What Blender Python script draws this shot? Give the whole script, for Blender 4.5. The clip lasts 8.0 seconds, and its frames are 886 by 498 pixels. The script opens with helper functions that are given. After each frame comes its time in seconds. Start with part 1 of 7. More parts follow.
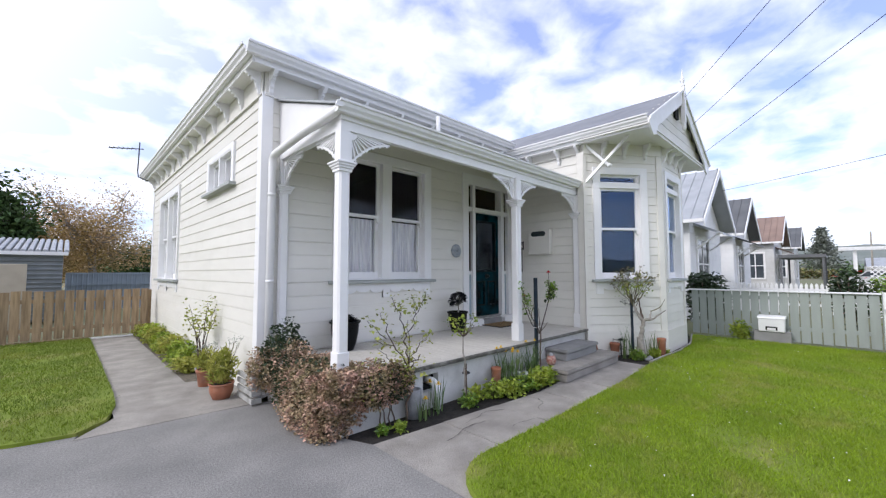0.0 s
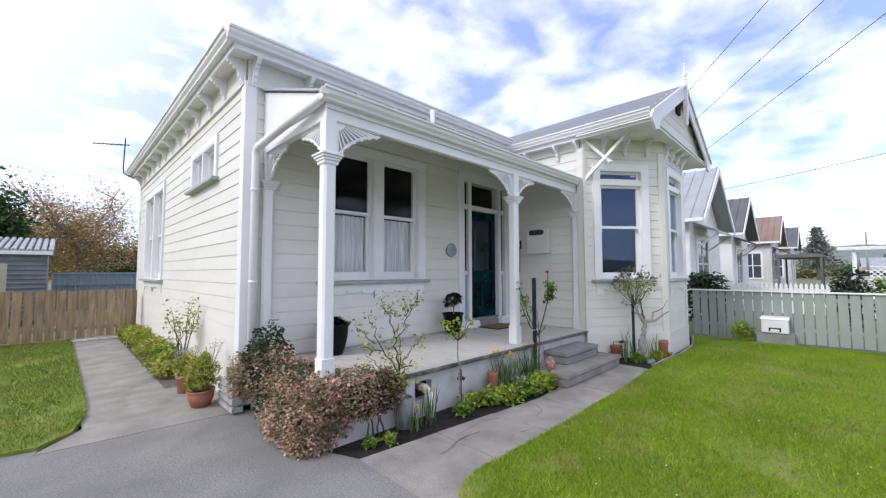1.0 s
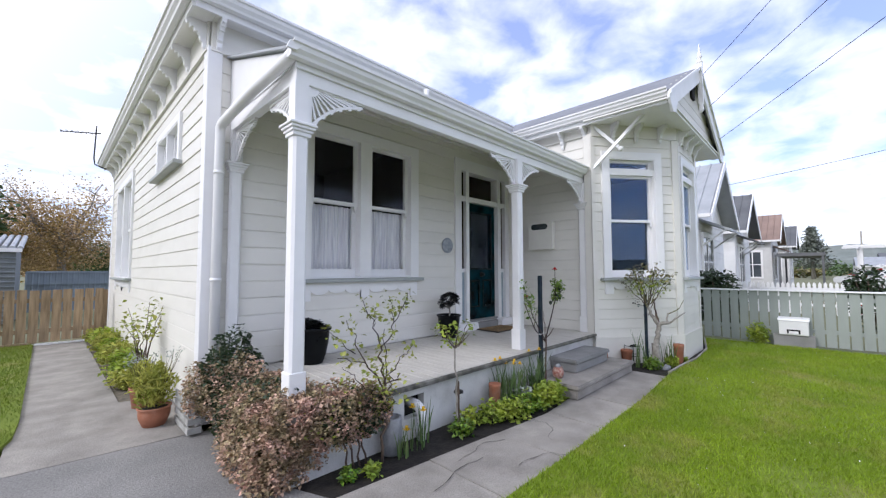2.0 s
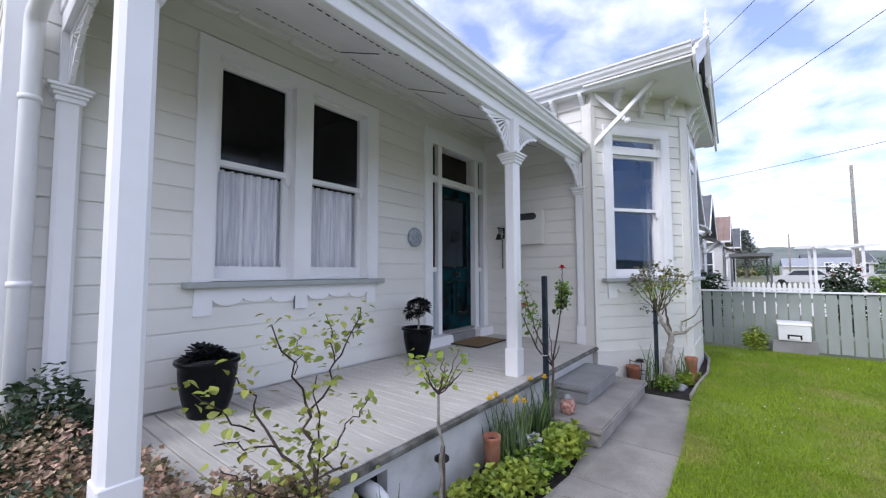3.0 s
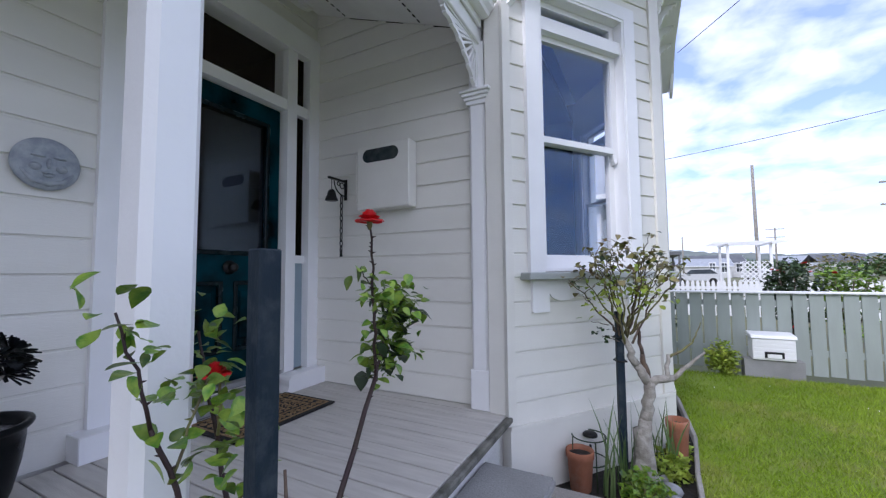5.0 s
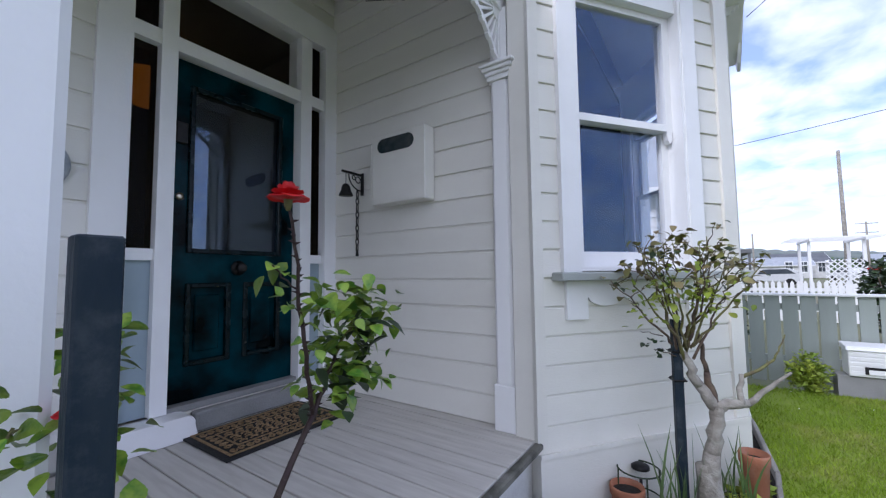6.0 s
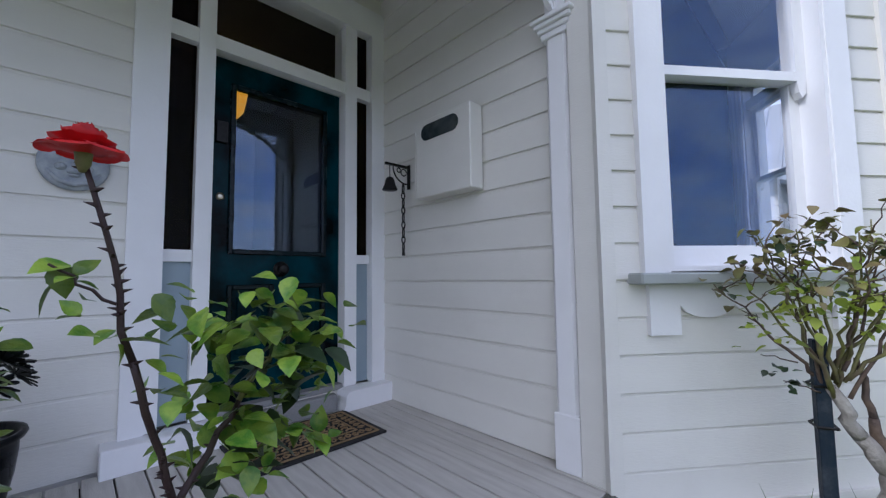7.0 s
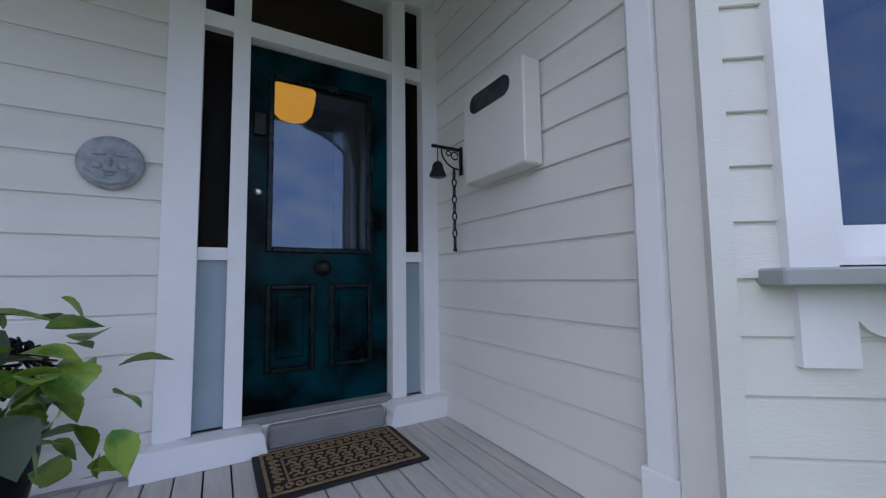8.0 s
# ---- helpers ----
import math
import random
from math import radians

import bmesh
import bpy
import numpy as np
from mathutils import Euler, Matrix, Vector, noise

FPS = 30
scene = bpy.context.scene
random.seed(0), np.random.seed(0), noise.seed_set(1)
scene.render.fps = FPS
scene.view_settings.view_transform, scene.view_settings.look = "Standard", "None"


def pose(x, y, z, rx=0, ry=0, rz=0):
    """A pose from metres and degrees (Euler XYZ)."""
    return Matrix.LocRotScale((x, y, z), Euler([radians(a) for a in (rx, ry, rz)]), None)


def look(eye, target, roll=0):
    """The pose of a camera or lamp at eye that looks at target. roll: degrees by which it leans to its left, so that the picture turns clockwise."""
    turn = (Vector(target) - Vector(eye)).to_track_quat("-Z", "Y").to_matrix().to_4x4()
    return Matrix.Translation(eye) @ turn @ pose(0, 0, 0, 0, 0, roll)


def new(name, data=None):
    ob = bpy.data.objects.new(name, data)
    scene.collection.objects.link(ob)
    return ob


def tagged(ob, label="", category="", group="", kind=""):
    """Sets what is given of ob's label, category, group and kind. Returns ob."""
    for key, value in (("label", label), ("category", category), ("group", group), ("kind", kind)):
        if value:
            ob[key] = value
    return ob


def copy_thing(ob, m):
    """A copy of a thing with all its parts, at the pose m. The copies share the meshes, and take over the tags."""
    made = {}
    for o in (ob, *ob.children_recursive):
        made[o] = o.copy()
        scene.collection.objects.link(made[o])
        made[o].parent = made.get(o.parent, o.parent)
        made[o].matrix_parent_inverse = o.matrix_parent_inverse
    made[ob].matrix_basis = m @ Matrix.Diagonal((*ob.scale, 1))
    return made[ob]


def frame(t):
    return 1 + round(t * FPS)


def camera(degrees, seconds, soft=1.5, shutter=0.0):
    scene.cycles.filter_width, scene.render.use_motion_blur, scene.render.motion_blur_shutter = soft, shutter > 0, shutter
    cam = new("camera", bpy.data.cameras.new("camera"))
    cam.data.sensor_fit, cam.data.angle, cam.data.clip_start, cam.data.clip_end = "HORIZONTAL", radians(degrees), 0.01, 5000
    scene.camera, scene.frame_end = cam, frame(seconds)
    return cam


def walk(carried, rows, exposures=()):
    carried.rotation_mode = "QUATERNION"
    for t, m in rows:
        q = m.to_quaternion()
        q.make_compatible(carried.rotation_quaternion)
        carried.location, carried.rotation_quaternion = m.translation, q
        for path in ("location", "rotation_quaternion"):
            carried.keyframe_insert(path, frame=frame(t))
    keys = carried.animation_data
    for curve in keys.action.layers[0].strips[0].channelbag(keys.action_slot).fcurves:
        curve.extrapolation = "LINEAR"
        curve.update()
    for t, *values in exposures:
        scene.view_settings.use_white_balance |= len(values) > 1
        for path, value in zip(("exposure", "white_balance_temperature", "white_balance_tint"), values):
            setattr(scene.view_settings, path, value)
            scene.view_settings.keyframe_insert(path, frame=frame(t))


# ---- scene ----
cam = camera(97.9, 8.0, soft=1.25)
METRES, EYE, TILT, LEAN, TURN = 6.2, 1.42, 0.0, 0.0, -44.4
ROWS = [
    (0.0, 0.0, 0.0, 0.0, 0.01, 3.38, 0.13),
    (0.5, 0.0031, 0.0198, 0.0001, -0.19, 3.35, 0.15),
    (1.0, 0.0056, 0.0388, 0.0001, -0.45, 3.36, 0.13),
    (1.5, 0.0089, 0.0676, -0.003, -0.76, 3.3, 0.13),
    (3.0, -0.0054, 0.3411, -0.0068, -7.43, 3.3, 0.14),
    (3.5, -0.0024, 0.4645, -0.0125, -15.0, 3.33, 0.26),
    (4.0, 0.057, 0.5777, -0.015, -18.84, 3.48, 0.44),
    (4.5, 0.1598, 0.6732, -0.0193, -19.0, 3.48, 0.48),
    (6.0, 0.2578, 0.769, -0.0222, -11.34, 3.73, 0.65),
    (6.5, 0.276, 0.7924, -0.0206, -5.17, 3.8, 0.7),
    (7.0, 0.2939, 0.8166, -0.0218, 0.69, 3.92, 0.71),
    (7.5, 0.3116, 0.8463, -0.0216, 7.7, 4.08, 0.77),
    (8.0, 0.3223, 0.8785, -0.0239, 14.25, 4.24, 0.73),
]
EXPOSURES = [(0.0, 0.33, 6150, 15), (1.7, 0.35, 6110, 15), (3.0, 0.36, 5850, 18), (4.0, 0.36, 5800, 19), (4.7, 0.35, 5680, 19), (6.0, 0.33, 5640, 18), (7.0, 0.34, 5570, 18), (8.0, 0.31, 5530, 18)]
walk(cam, [(t, pose(0, 0, EYE, TILT, LEAN, TURN) @ pose(METRES * x, METRES * y, METRES * z, 90 + pitch, roll, yaw)) for t, x, y, z, yaw, pitch, roll in ROWS], EXPOSURES)

# ---- sky and sun ----
SUN_AZ, SUN_EL = radians(283), radians(38)   # clockwise from +y


def make_world():
    w = bpy.data.worlds.new("sky")
    scene.world = w
    w.use_nodes = True
    nt = w.node_tree
    nt.nodes.clear()
    N, L = nt.nodes.new, nt.links.new
    out, bg = N("ShaderNodeOutputWorld"), N("ShaderNodeBackground")
    sky = N("ShaderNodeTexSky")
    sky.sky_type, sky.sun_disc = "NISHITA", False
    sky.sun_elevation, sky.sun_rotation = SUN_EL, SUN_AZ
    sky.air_density, sky.dust_density, sky.ozone_density = 1.0, 0.6, 2.0
    tc = N("ShaderNodeTexCoord")
    sep = N("ShaderNodeSeparateXYZ")
    L(tc.outputs["Generated"], sep.inputs[0])
    zz = N("ShaderNodeMath"); zz.operation = "MAXIMUM"; zz.inputs[1].default_value = 0.0
    L(sep.outputs[2], zz.inputs[0])
    za = N("ShaderNodeMath"); za.operation = "ADD"; za.inputs[1].default_value = 0.22
    L(zz.outputs[0], za.inputs[0])
    dx = N("ShaderNodeMath"); dx.operation = "DIVIDE"
    dy = N("ShaderNodeMath"); dy.operation = "DIVIDE"
    L(sep.outputs[0], dx.inputs[0]); L(za.outputs[0], dx.inputs[1])
    L(sep.outputs[1], dy.inputs[0]); L(za.outputs[0], dy.inputs[1])
    comb = N("ShaderNodeCombineXYZ")
    L(dx.outputs[0], comb.inputs[0]); L(dy.outputs[0], comb.inputs[1])
    mp = N("ShaderNodeMapping")
    mp.inputs["Location"].default_value = (3.6, 2.4, 0)
    L(comb.outputs[0], mp.inputs[0])
    n1 = N("ShaderNodeTexNoise")
    n1.inputs["Scale"].default_value, n1.inputs["Detail"].default_value, n1.inputs["Roughness"].default_value = 5.0, 7.0, 0.5
    n1.inputs["Distortion"].default_value = 0.25
    L(mp.outputs[0], n1.inputs["Vector"])
    n2 = N("ShaderNodeTexNoise")
    n2.inputs["Scale"].default_value, n2.inputs["Detail"].default_value = 0.9, 3.0
    L(mp.outputs[0], n2.inputs["Vector"])
    add = N("ShaderNodeMath"); add.operation = "MULTIPLY_ADD"; add.inputs[1].default_value = 0.55
    L(n2.outputs[0], add.inputs[0]); L(n1.outputs[0], add.inputs[2])
    ramp = N("ShaderNodeValToRGB")
    ramp.color_ramp.elements[0].position, ramp.color_ramp.elements[1].position = 0.61, 0.99
    L(add.outputs[0], ramp.inputs[0])
    # thin haze whitens the sky towards the horizon and towards the sun
    hz = N("ShaderNodeMapRange")
    hz.inputs[1].default_value, hz.inputs[2].default_value, hz.inputs[3].default_value, hz.inputs[4].default_value = 0.0, 0.13, 0.8, 0.0
    L(sep.outputs[2], hz.inputs[0])
    dot = N("ShaderNodeVectorMath"); dot.operation = "DOT_PRODUCT"
    dot.inputs[1].default_value = (math.sin(SUN_AZ) * math.cos(SUN_EL), math.cos(SUN_AZ) * math.cos(SUN_EL), math.sin(SUN_EL))
    L(tc.outputs["Generated"], dot.inputs[0])
    sz = N("ShaderNodeMapRange")
    sz.inputs[1].default_value, sz.inputs[2].default_value, sz.inputs[3].default_value, sz.inputs[4].default_value = 0.12, 0.62, 0.0, 1.0
    L(dot.outputs["Value"], sz.inputs[0])
    m1 = N("ShaderNodeMath"); m1.operation = "MAXIMUM"
    m2 = N("ShaderNodeMath"); m2.operation = "MAXIMUM"
    L(ramp.outputs[0], m1.inputs[0]); L(hz.outputs[0], m1.inputs[1])
    L(m1.outputs[0], m2.inputs[0]); L(sz.outputs[0], m2.inputs[1])
    mul = N("ShaderNodeMix"); mul.data_type = "RGBA"; mul.blend_type = "MIX"
    mul.inputs["B"].default_value = (10.9, 11.1, 11.7, 1)
    L(m2.outputs[0], mul.inputs["Factor"])
    bl = N("ShaderNodeMix"); bl.data_type = "RGBA"; bl.blend_type = "ADD"
    bl.inputs["Factor"].default_value = 1.0
    bl.inputs["B"].default_value = (2.3, 2.6, 4.5, 1)
    L(sky.outputs[0], bl.inputs["A"])
    L(bl.outputs["Result"], mul.inputs["A"])
    L(mul.outputs["Result"], bg.inputs[0])
    bg.inputs[1].default_value = 0.1
    L(bg.outputs[0], out.inputs[0])


make_world()
sun_data = bpy.data.lights.new("sun", "SUN")
sun_data.energy, sun_data.angle, sun_data.color = 1.5, radians(14), (1.0, 0.96, 0.9)
sun_lamp = new("sun", sun_data)
sun_dir = Vector((math.sin(SUN_AZ) * math.cos(SUN_EL), math.cos(SUN_AZ) * math.cos(SUN_EL), math.sin(SUN_EL)))
sun_lamp.matrix_world = look(tuple(sun_dir * 40), (0, 0, 0))


# ---- materials ----
def mat(name, col, rough=0.6, col2=None, scale=6.0, amount=0.5, bump=0.0, bscale=60.0, metal=0.0, stain=0.0,
        stain_col=(0.2, 0.19, 0.17), stain_scale=1.2, vary=0.0, stretch=(1, 1, 1), island=False, spec=0.5, coat=0.0, through_light=0.0, grain=0.0, grain_scale=160.0):
    """Two scales of colour variation (patches and stains), a fine bump, and a shift from piece to piece."""
    m = bpy.data.materials.new(name)
    m.use_nodes = True
    nt = m.node_tree
    N, L = nt.nodes.new, nt.links.new
    b = nt.nodes["Principled BSDF"]
    b.inputs["Roughness"].default_value = rough
    b.inputs["Metallic"].default_value = metal
    b.inputs["Specular IOR Level"].default_value = spec
    b.inputs["Coat Weight"].default_value = coat
    tc = N("ShaderNodeTexCoord")
    geo = N("ShaderNodeNewGeometry")
    mp = N("ShaderNodeMapping")
    mp.inputs["Scale"].default_value = stretch
    L(geo.outputs["Position"], mp.inputs[0])
    n = N("ShaderNodeTexNoise")
    n.inputs["Scale"].default_value, n.inputs["Detail"].default_value = scale, 5.0
    L(mp.outputs[0], n.inputs["Vector"])
    mix = N("ShaderNodeMix"); mix.data_type = "RGBA"
    mix.inputs["A"].default_value = (*col, 1)
    c2 = col2 or tuple(c * 0.82 for c in col)
    mix.inputs["B"].default_value = (*c2, 1)
    mr = N("ShaderNodeMapRange")
    mr.inputs[1].default_value, mr.inputs[2].default_value, mr.inputs[4].default_value = 0.35, 0.7, amount * 1.6
    L(n.outputs[0], mr.inputs[0])
    L(mr.outputs[0], mix.inputs["Factor"])
    colour = mix.outputs["Result"]
    if stain:
        s = N("ShaderNodeTexNoise")
        s.inputs["Scale"].default_value, s.inputs["Detail"].default_value, s.inputs["Roughness"].default_value = stain_scale, 8.0, 0.65
        L(geo.outputs["Position"], s.inputs["Vector"])
        sr = N("ShaderNodeMapRange")
        sr.inputs[1].default_value, sr.inputs[2].default_value, sr.inputs[4].default_value = 0.5, 0.75, stain
        L(s.outputs[0], sr.inputs[0])
        sm = N("ShaderNodeMix"); sm.data_type = "RGBA"
        sm.inputs["B"].default_value = (*stain_col, 1)
        L(sr.outputs[0], sm.inputs["Factor"])
        L(colour, sm.inputs["A"])
        colour = sm.outputs["Result"]
    if grain:
        gn = N("ShaderNodeTexNoise")
        gn.inputs["Scale"].default_value, gn.inputs["Detail"].default_value, gn.inputs["Roughness"].default_value = grain_scale, 3.0, 0.7
        L(geo.outputs["Position"], gn.inputs["Vector"])
        gr = N("ShaderNodeMapRange")
        gr.inputs[1].default_value, gr.inputs[2].default_value, gr.inputs[3].default_value, gr.inputs[4].default_value = 0.3, 0.7, 1 - grain, 1 + grain
        L(gn.outputs[0], gr.inputs[0])
        gh = N("ShaderNodeHueSaturation")
        L(gr.outputs[0], gh.inputs["Value"])
        L(colour, gh.inputs["Color"])
        colour = gh.outputs["Color"]
    if vary:
        if island:
            src = geo.outputs["Random Per Island"]
        else:
            oi = N("ShaderNodeObjectInfo")
            src = oi.outputs["Random"]
        vr = N("ShaderNodeMapRange")
        vr.inputs[3].default_value, vr.inputs[4].default_value = 1 - vary, 1 + vary
        L(src, vr.inputs[0])
        hs = N("ShaderNodeHueSaturation")
        L(vr.outputs[0], hs.inputs["Value"])
        L(colour, hs.inputs["Color"])
        colour = hs.outputs["Color"]
    L(colour, b.inputs["Base Color"])
    rn = N("ShaderNodeMapRange")
    rn.inputs[3].default_value, rn.inputs[4].default_value = max(rough - 0.12, 0.02), min(rough + 0.12, 1)
    L(n.outputs[0], rn.inputs[0])
    L(rn.outputs[0], b.inputs["Roughness"])
    if bump:
        bn = N("ShaderNodeTexNoise")
        bn.inputs["Scale"].default_value, bn.inputs["Detail"].default_value = bscale, 6.0
        L(mp.outputs[0], bn.inputs["Vector"])
        bu = N("ShaderNodeBump")
        bu.inputs["Strength"].default_value, bu.inputs["Distance"].default_value = bump, 0.01
        L(bn.outputs[0], bu.inputs["Height"])
        L(bu.outputs[0], b.inputs["Normal"])
    if through_light:
        tr = N("ShaderNodeBsdfTranslucent")
        L(colour, tr.inputs["Color"])
        ms = N("ShaderNodeMixShader")
        ms.inputs[0].default_value = through_light
        L(b.outputs[0], ms.inputs[1]); L(tr.outputs[0], ms.inputs[2])
        L(ms.outputs[0], nt.nodes["Material Output"].inputs[0])
    return m


def glass_mat(name, tint=(1, 1, 1), rough=0.0, bump=0.0, bscale=30.0, gloss=0.04, sky_tint=(1, 1, 1)):
    """Thin pane: a clear sheet whose mirror gloss grows towards grazing view."""
    m = bpy.data.materials.new(name)
    m.use_nodes = True
    nt = m.node_tree
    N, L = nt.nodes.new, nt.links.new
    nt.nodes.remove(nt.nodes["Principled BSDF"])
    lw = N("ShaderNodeLayerWeight"); lw.inputs[0].default_value = 0.5
    pw = N("ShaderNodeMath"); pw.operation = "POWER"; pw.inputs[1].default_value = 5.0
    L(lw.outputs["Facing"], pw.inputs[0])
    fr = N("ShaderNodeMath"); fr.operation = "MULTIPLY_ADD"; fr.use_clamp = True
    fr.inputs[1].default_value, fr.inputs[2].default_value = 1.0 - gloss, gloss
    L(pw.outputs[0], fr.inputs[0])
    tr, gl, ms = N("ShaderNodeBsdfTransparent"), N("ShaderNodeBsdfGlossy"), N("ShaderNodeMixShader")
    tr.inputs[0].default_value = (*tint, 1)
    gl.inputs["Roughness"].default_value = rough
    gl.inputs["Color"].default_value = (*sky_tint, 1)
    L(fr.outputs[0], ms.inputs[0]); L(tr.outputs[0], ms.inputs[1]); L(gl.outputs[0], ms.inputs[2])
    if bump:
        n = N("ShaderNodeTexVoronoi"); n.inputs["Scale"].default_value = bscale
        tc = N("ShaderNodeNewGeometry")
        L(tc.outputs["Position"], n.inputs["Vector"])
        bu = N("ShaderNodeBump"); bu.inputs["Strength"].default_value, bu.inputs["Distance"].default_value = bump, 0.01
        L(n.outputs[0], bu.inputs["Height"])
        L(bu.outputs[0], gl.inputs["Normal"]); L(bu.outputs[0], lw.inputs["Normal"])
    L(ms.outputs[0], nt.nodes["Material Output"].inputs[0])
    return m


CREAM = mat("cream_weatherboard_paint", (0.735, 0.72, 0.665), 0.5, (0.69, 0.675, 0.62), 3.0, 0.5, 0.12, 90, vary=0.025, stain=0.18, stain_col=(0.5, 0.48, 0.43), stain_scale=2.2, stretch=(0.4, 0.4, 2.0))
WHITE = mat("white_gloss_paint", (0.82, 0.82, 0.82), 0.38, (0.76, 0.76, 0.755), 4.0, 0.4, 0.08, 70, stain=0.12, stain_col=(0.58, 0.57, 0.53), stain_scale=3.0)
OFFWHITE = mat("soffit_paint", (0.86, 0.85, 0.83), 0.6, (0.78, 0.77, 0.745), 4.0, 0.5, 0.05, 70, stain=0.2, stain_col=(0.5, 0.49, 0.45))
SILLGREY = mat("grey_sill_paint", (0.36, 0.385, 0.37), 0.45, (0.31, 0.33, 0.32), 5.0, 0.5, 0.08, 80)
PANELBLUE = mat("blue_grey_panel_paint", (0.30, 0.37, 0.41), 0.45, (0.26, 0.33, 0.37), 5.0, 0.5, 0.05, 80)
TEAL = mat("dark_teal_door_paint", (0.001, 0.034, 0.046), 0.22, (0.0003, 0.002, 0.003), 4.0, 0.8, 0.05, 60, spec=0.07)
MOULD = mat("near_black_moulding", (0.0008, 0.005, 0.007), 0.25, (0.0015, 0.010, 0.013), 9.0, 0.6, 0.05, 60, spec=0.2)
BLACKM = mat("black_iron", (0.012, 0.012, 0.013), 0.45, (0.03, 0.028, 0.026), 30, 0.5, 0.1, 200, metal=0.6)
# near black, so the darkness of unlit rooms sits in the colour
DARK = mat("room_darkness_black", (0.006, 0.006, 0.006), 0.9, (0.004, 0.004, 0.004), 2.0, 0.5)
BLACKGAP = mat("dark_gap", (0.01, 0.01, 0.01), 0.9)
GLASS = glass_mat("window_glass", gloss=0.012)
# blue of a clear sky is put into this pane's reflections
BAYGLASS = glass_mat("bay_glass_sky_tinted", gloss=0.06, sky_tint=(0.5, 0.68, 1.0))
SIDEGLASS = glass_mat("old_side_glass", gloss=0.10)
# door pane: its mirror colour carries added sky blue too
DOORGLASS = glass_mat("door_glass_sky_tinted", gloss=0.07, sky_tint=(0.62, 0.78, 1.0))
RIPPLE = glass_mat("rippled_glass", (0.3, 0.24, 0.16), 0.05, 0.5, 60, 0.008)
DECKW = mat("weathered_deck_paint", (0.54, 0.52, 0.475), 0.7, (0.45, 0.43, 0.39), 7.0, 0.6, 0.25, 60, vary=0.02, stain=0.22, stain_col=(0.33, 0.315, 0.29), stain_scale=2.5, stretch=(6, 0.6, 1))
DECKEDGE = mat("mossy_deck_edge", (0.16, 0.155, 0.13), 0.85, (0.05, 0.05, 0.04), 9.0, 0.8, 0.5, 50, stain=0.5, stain_col=(0.42, 0.42, 0.4), stain_scale=6)
FOUND = mat("painted_concrete_base", (0.62, 0.62, 0.60), 0.75, (0.5, 0.5, 0.48), 4.0, 0.6, 0.3, 40, stain=0.5, stain_col=(0.3, 0.3, 0.27), stain_scale=3, grain=0.08)
CONC = mat("concrete_drive", (0.235, 0.229, 0.217), 0.9, (0.165, 0.162, 0.155), 1.6, 0.6, 0.5, 110, stain=0.6, stain_col=(0.145, 0.143, 0.14), stain_scale=1.3, grain=0.34, grain_scale=70)
CONC2 = mat("old_concrete_path", (0.32, 0.30, 0.27), 0.92, (0.225, 0.21, 0.19), 3.2, 0.7, 0.6, 90, stain=0.6, stain_col=(0.17, 0.16, 0.14), stain_scale=2.2, vary=0.04, grain=0.2, grain_scale=110)
CONC3 = mat("grey_step_concrete", (0.27, 0.27, 0.265), 0.85, (0.21, 0.21, 0.205), 4.0, 0.6, 0.4, 100, stain=0.4, grain=0.15)
SOIL_SHADE = mat("dark_soil_and_inner_shade", (0.020, 0.016, 0.012), 0.95, (0.008, 0.007, 0.006), 14, 0.7, 0.8, 40)
DRYSOIL = mat("dry_brown_soil", (0.16, 0.135, 0.10), 0.95, (0.09, 0.08, 0.06), 16, 0.8, 0.7, 40)
TURF = mat("lawn_turf", (0.17, 0.235, 0.014), 0.9, (0.13, 0.18, 0.012), 1.3, 0.8, 0.6, 60, stain=0.8, stain_col=(0.30, 0.25, 0.10), stain_scale=1.7)
GRASS = mat("grass_blades", (0.27, 0.38, 0.015), 0.6, (0.20, 0.30, 0.013), 1.1, 0.8, vary=0.28, island=True, stain=0.75, stain_col=(0.40, 0.36, 0.10), stain_scale=1.7, through_light=0.35)
EARTH = mat("far_ground", (0.13, 0.15, 0.06), 0.95, (0.16, 0.15, 0.09), 0.06, 0.8)
ROOFGREY = mat("grey_roof_iron", (0.22, 0.225, 0.23), 0.5, (0.18, 0.185, 0.19), 2.0, 0.5, metal=0.2)
GALV = mat("light_grey_iron", (0.42, 0.44, 0.46), 0.5, (0.34, 0.36, 0.38), 2.0, 0.6, metal=0.3, stain=0.2)
SAGE = mat("sage_grey_fence_paint", (0.31, 0.345, 0.315), 0.65, (0.27, 0.30, 0.275), 3.0, 0.5, 0.2, 60, vary=0.05, stretch=(3, 3, 0.5))
TIMBER = mat("weathered_brown_paling", (0.42, 0.30, 0.18), 0.85, (0.22, 0.155, 0.09), 4.0, 0.7, 0.4, 50, vary=0.16, stretch=(5, 5, 0.5), stain=0.35, stain_col=(0.22, 0.19, 0.14))
# upright greyer strips put fold shading into the lace colour
LACE = mat("white_lace_curtain", (0.92, 0.92, 0.94), 0.9, (0.68, 0.68, 0.74), 5.0, 0.8, stretch=(9, 9, 0.5), through_light=0.12)


# ---- building helpers ----
def box(bm, x0, x1, y0, y1, z0, z1, m=None):
    v = [bm.verts.new((m @ Vector(p)) if m else p) for p in
         ((x0, y0, z0), (x1, y0, z0), (x1, y1, z0), (x0, y1, z0), (x0, y0, z1), (x1, y0, z1), (x1, y1, z1), (x0, y1, z1))]
    for f in ((0, 3, 2, 1), (4, 5, 6, 7), (0, 1, 5, 4), (1, 2, 6, 5), (2, 3, 7, 6), (3, 0, 4, 7)):
        bm.faces.new([v[i] for i in f])
    return bm


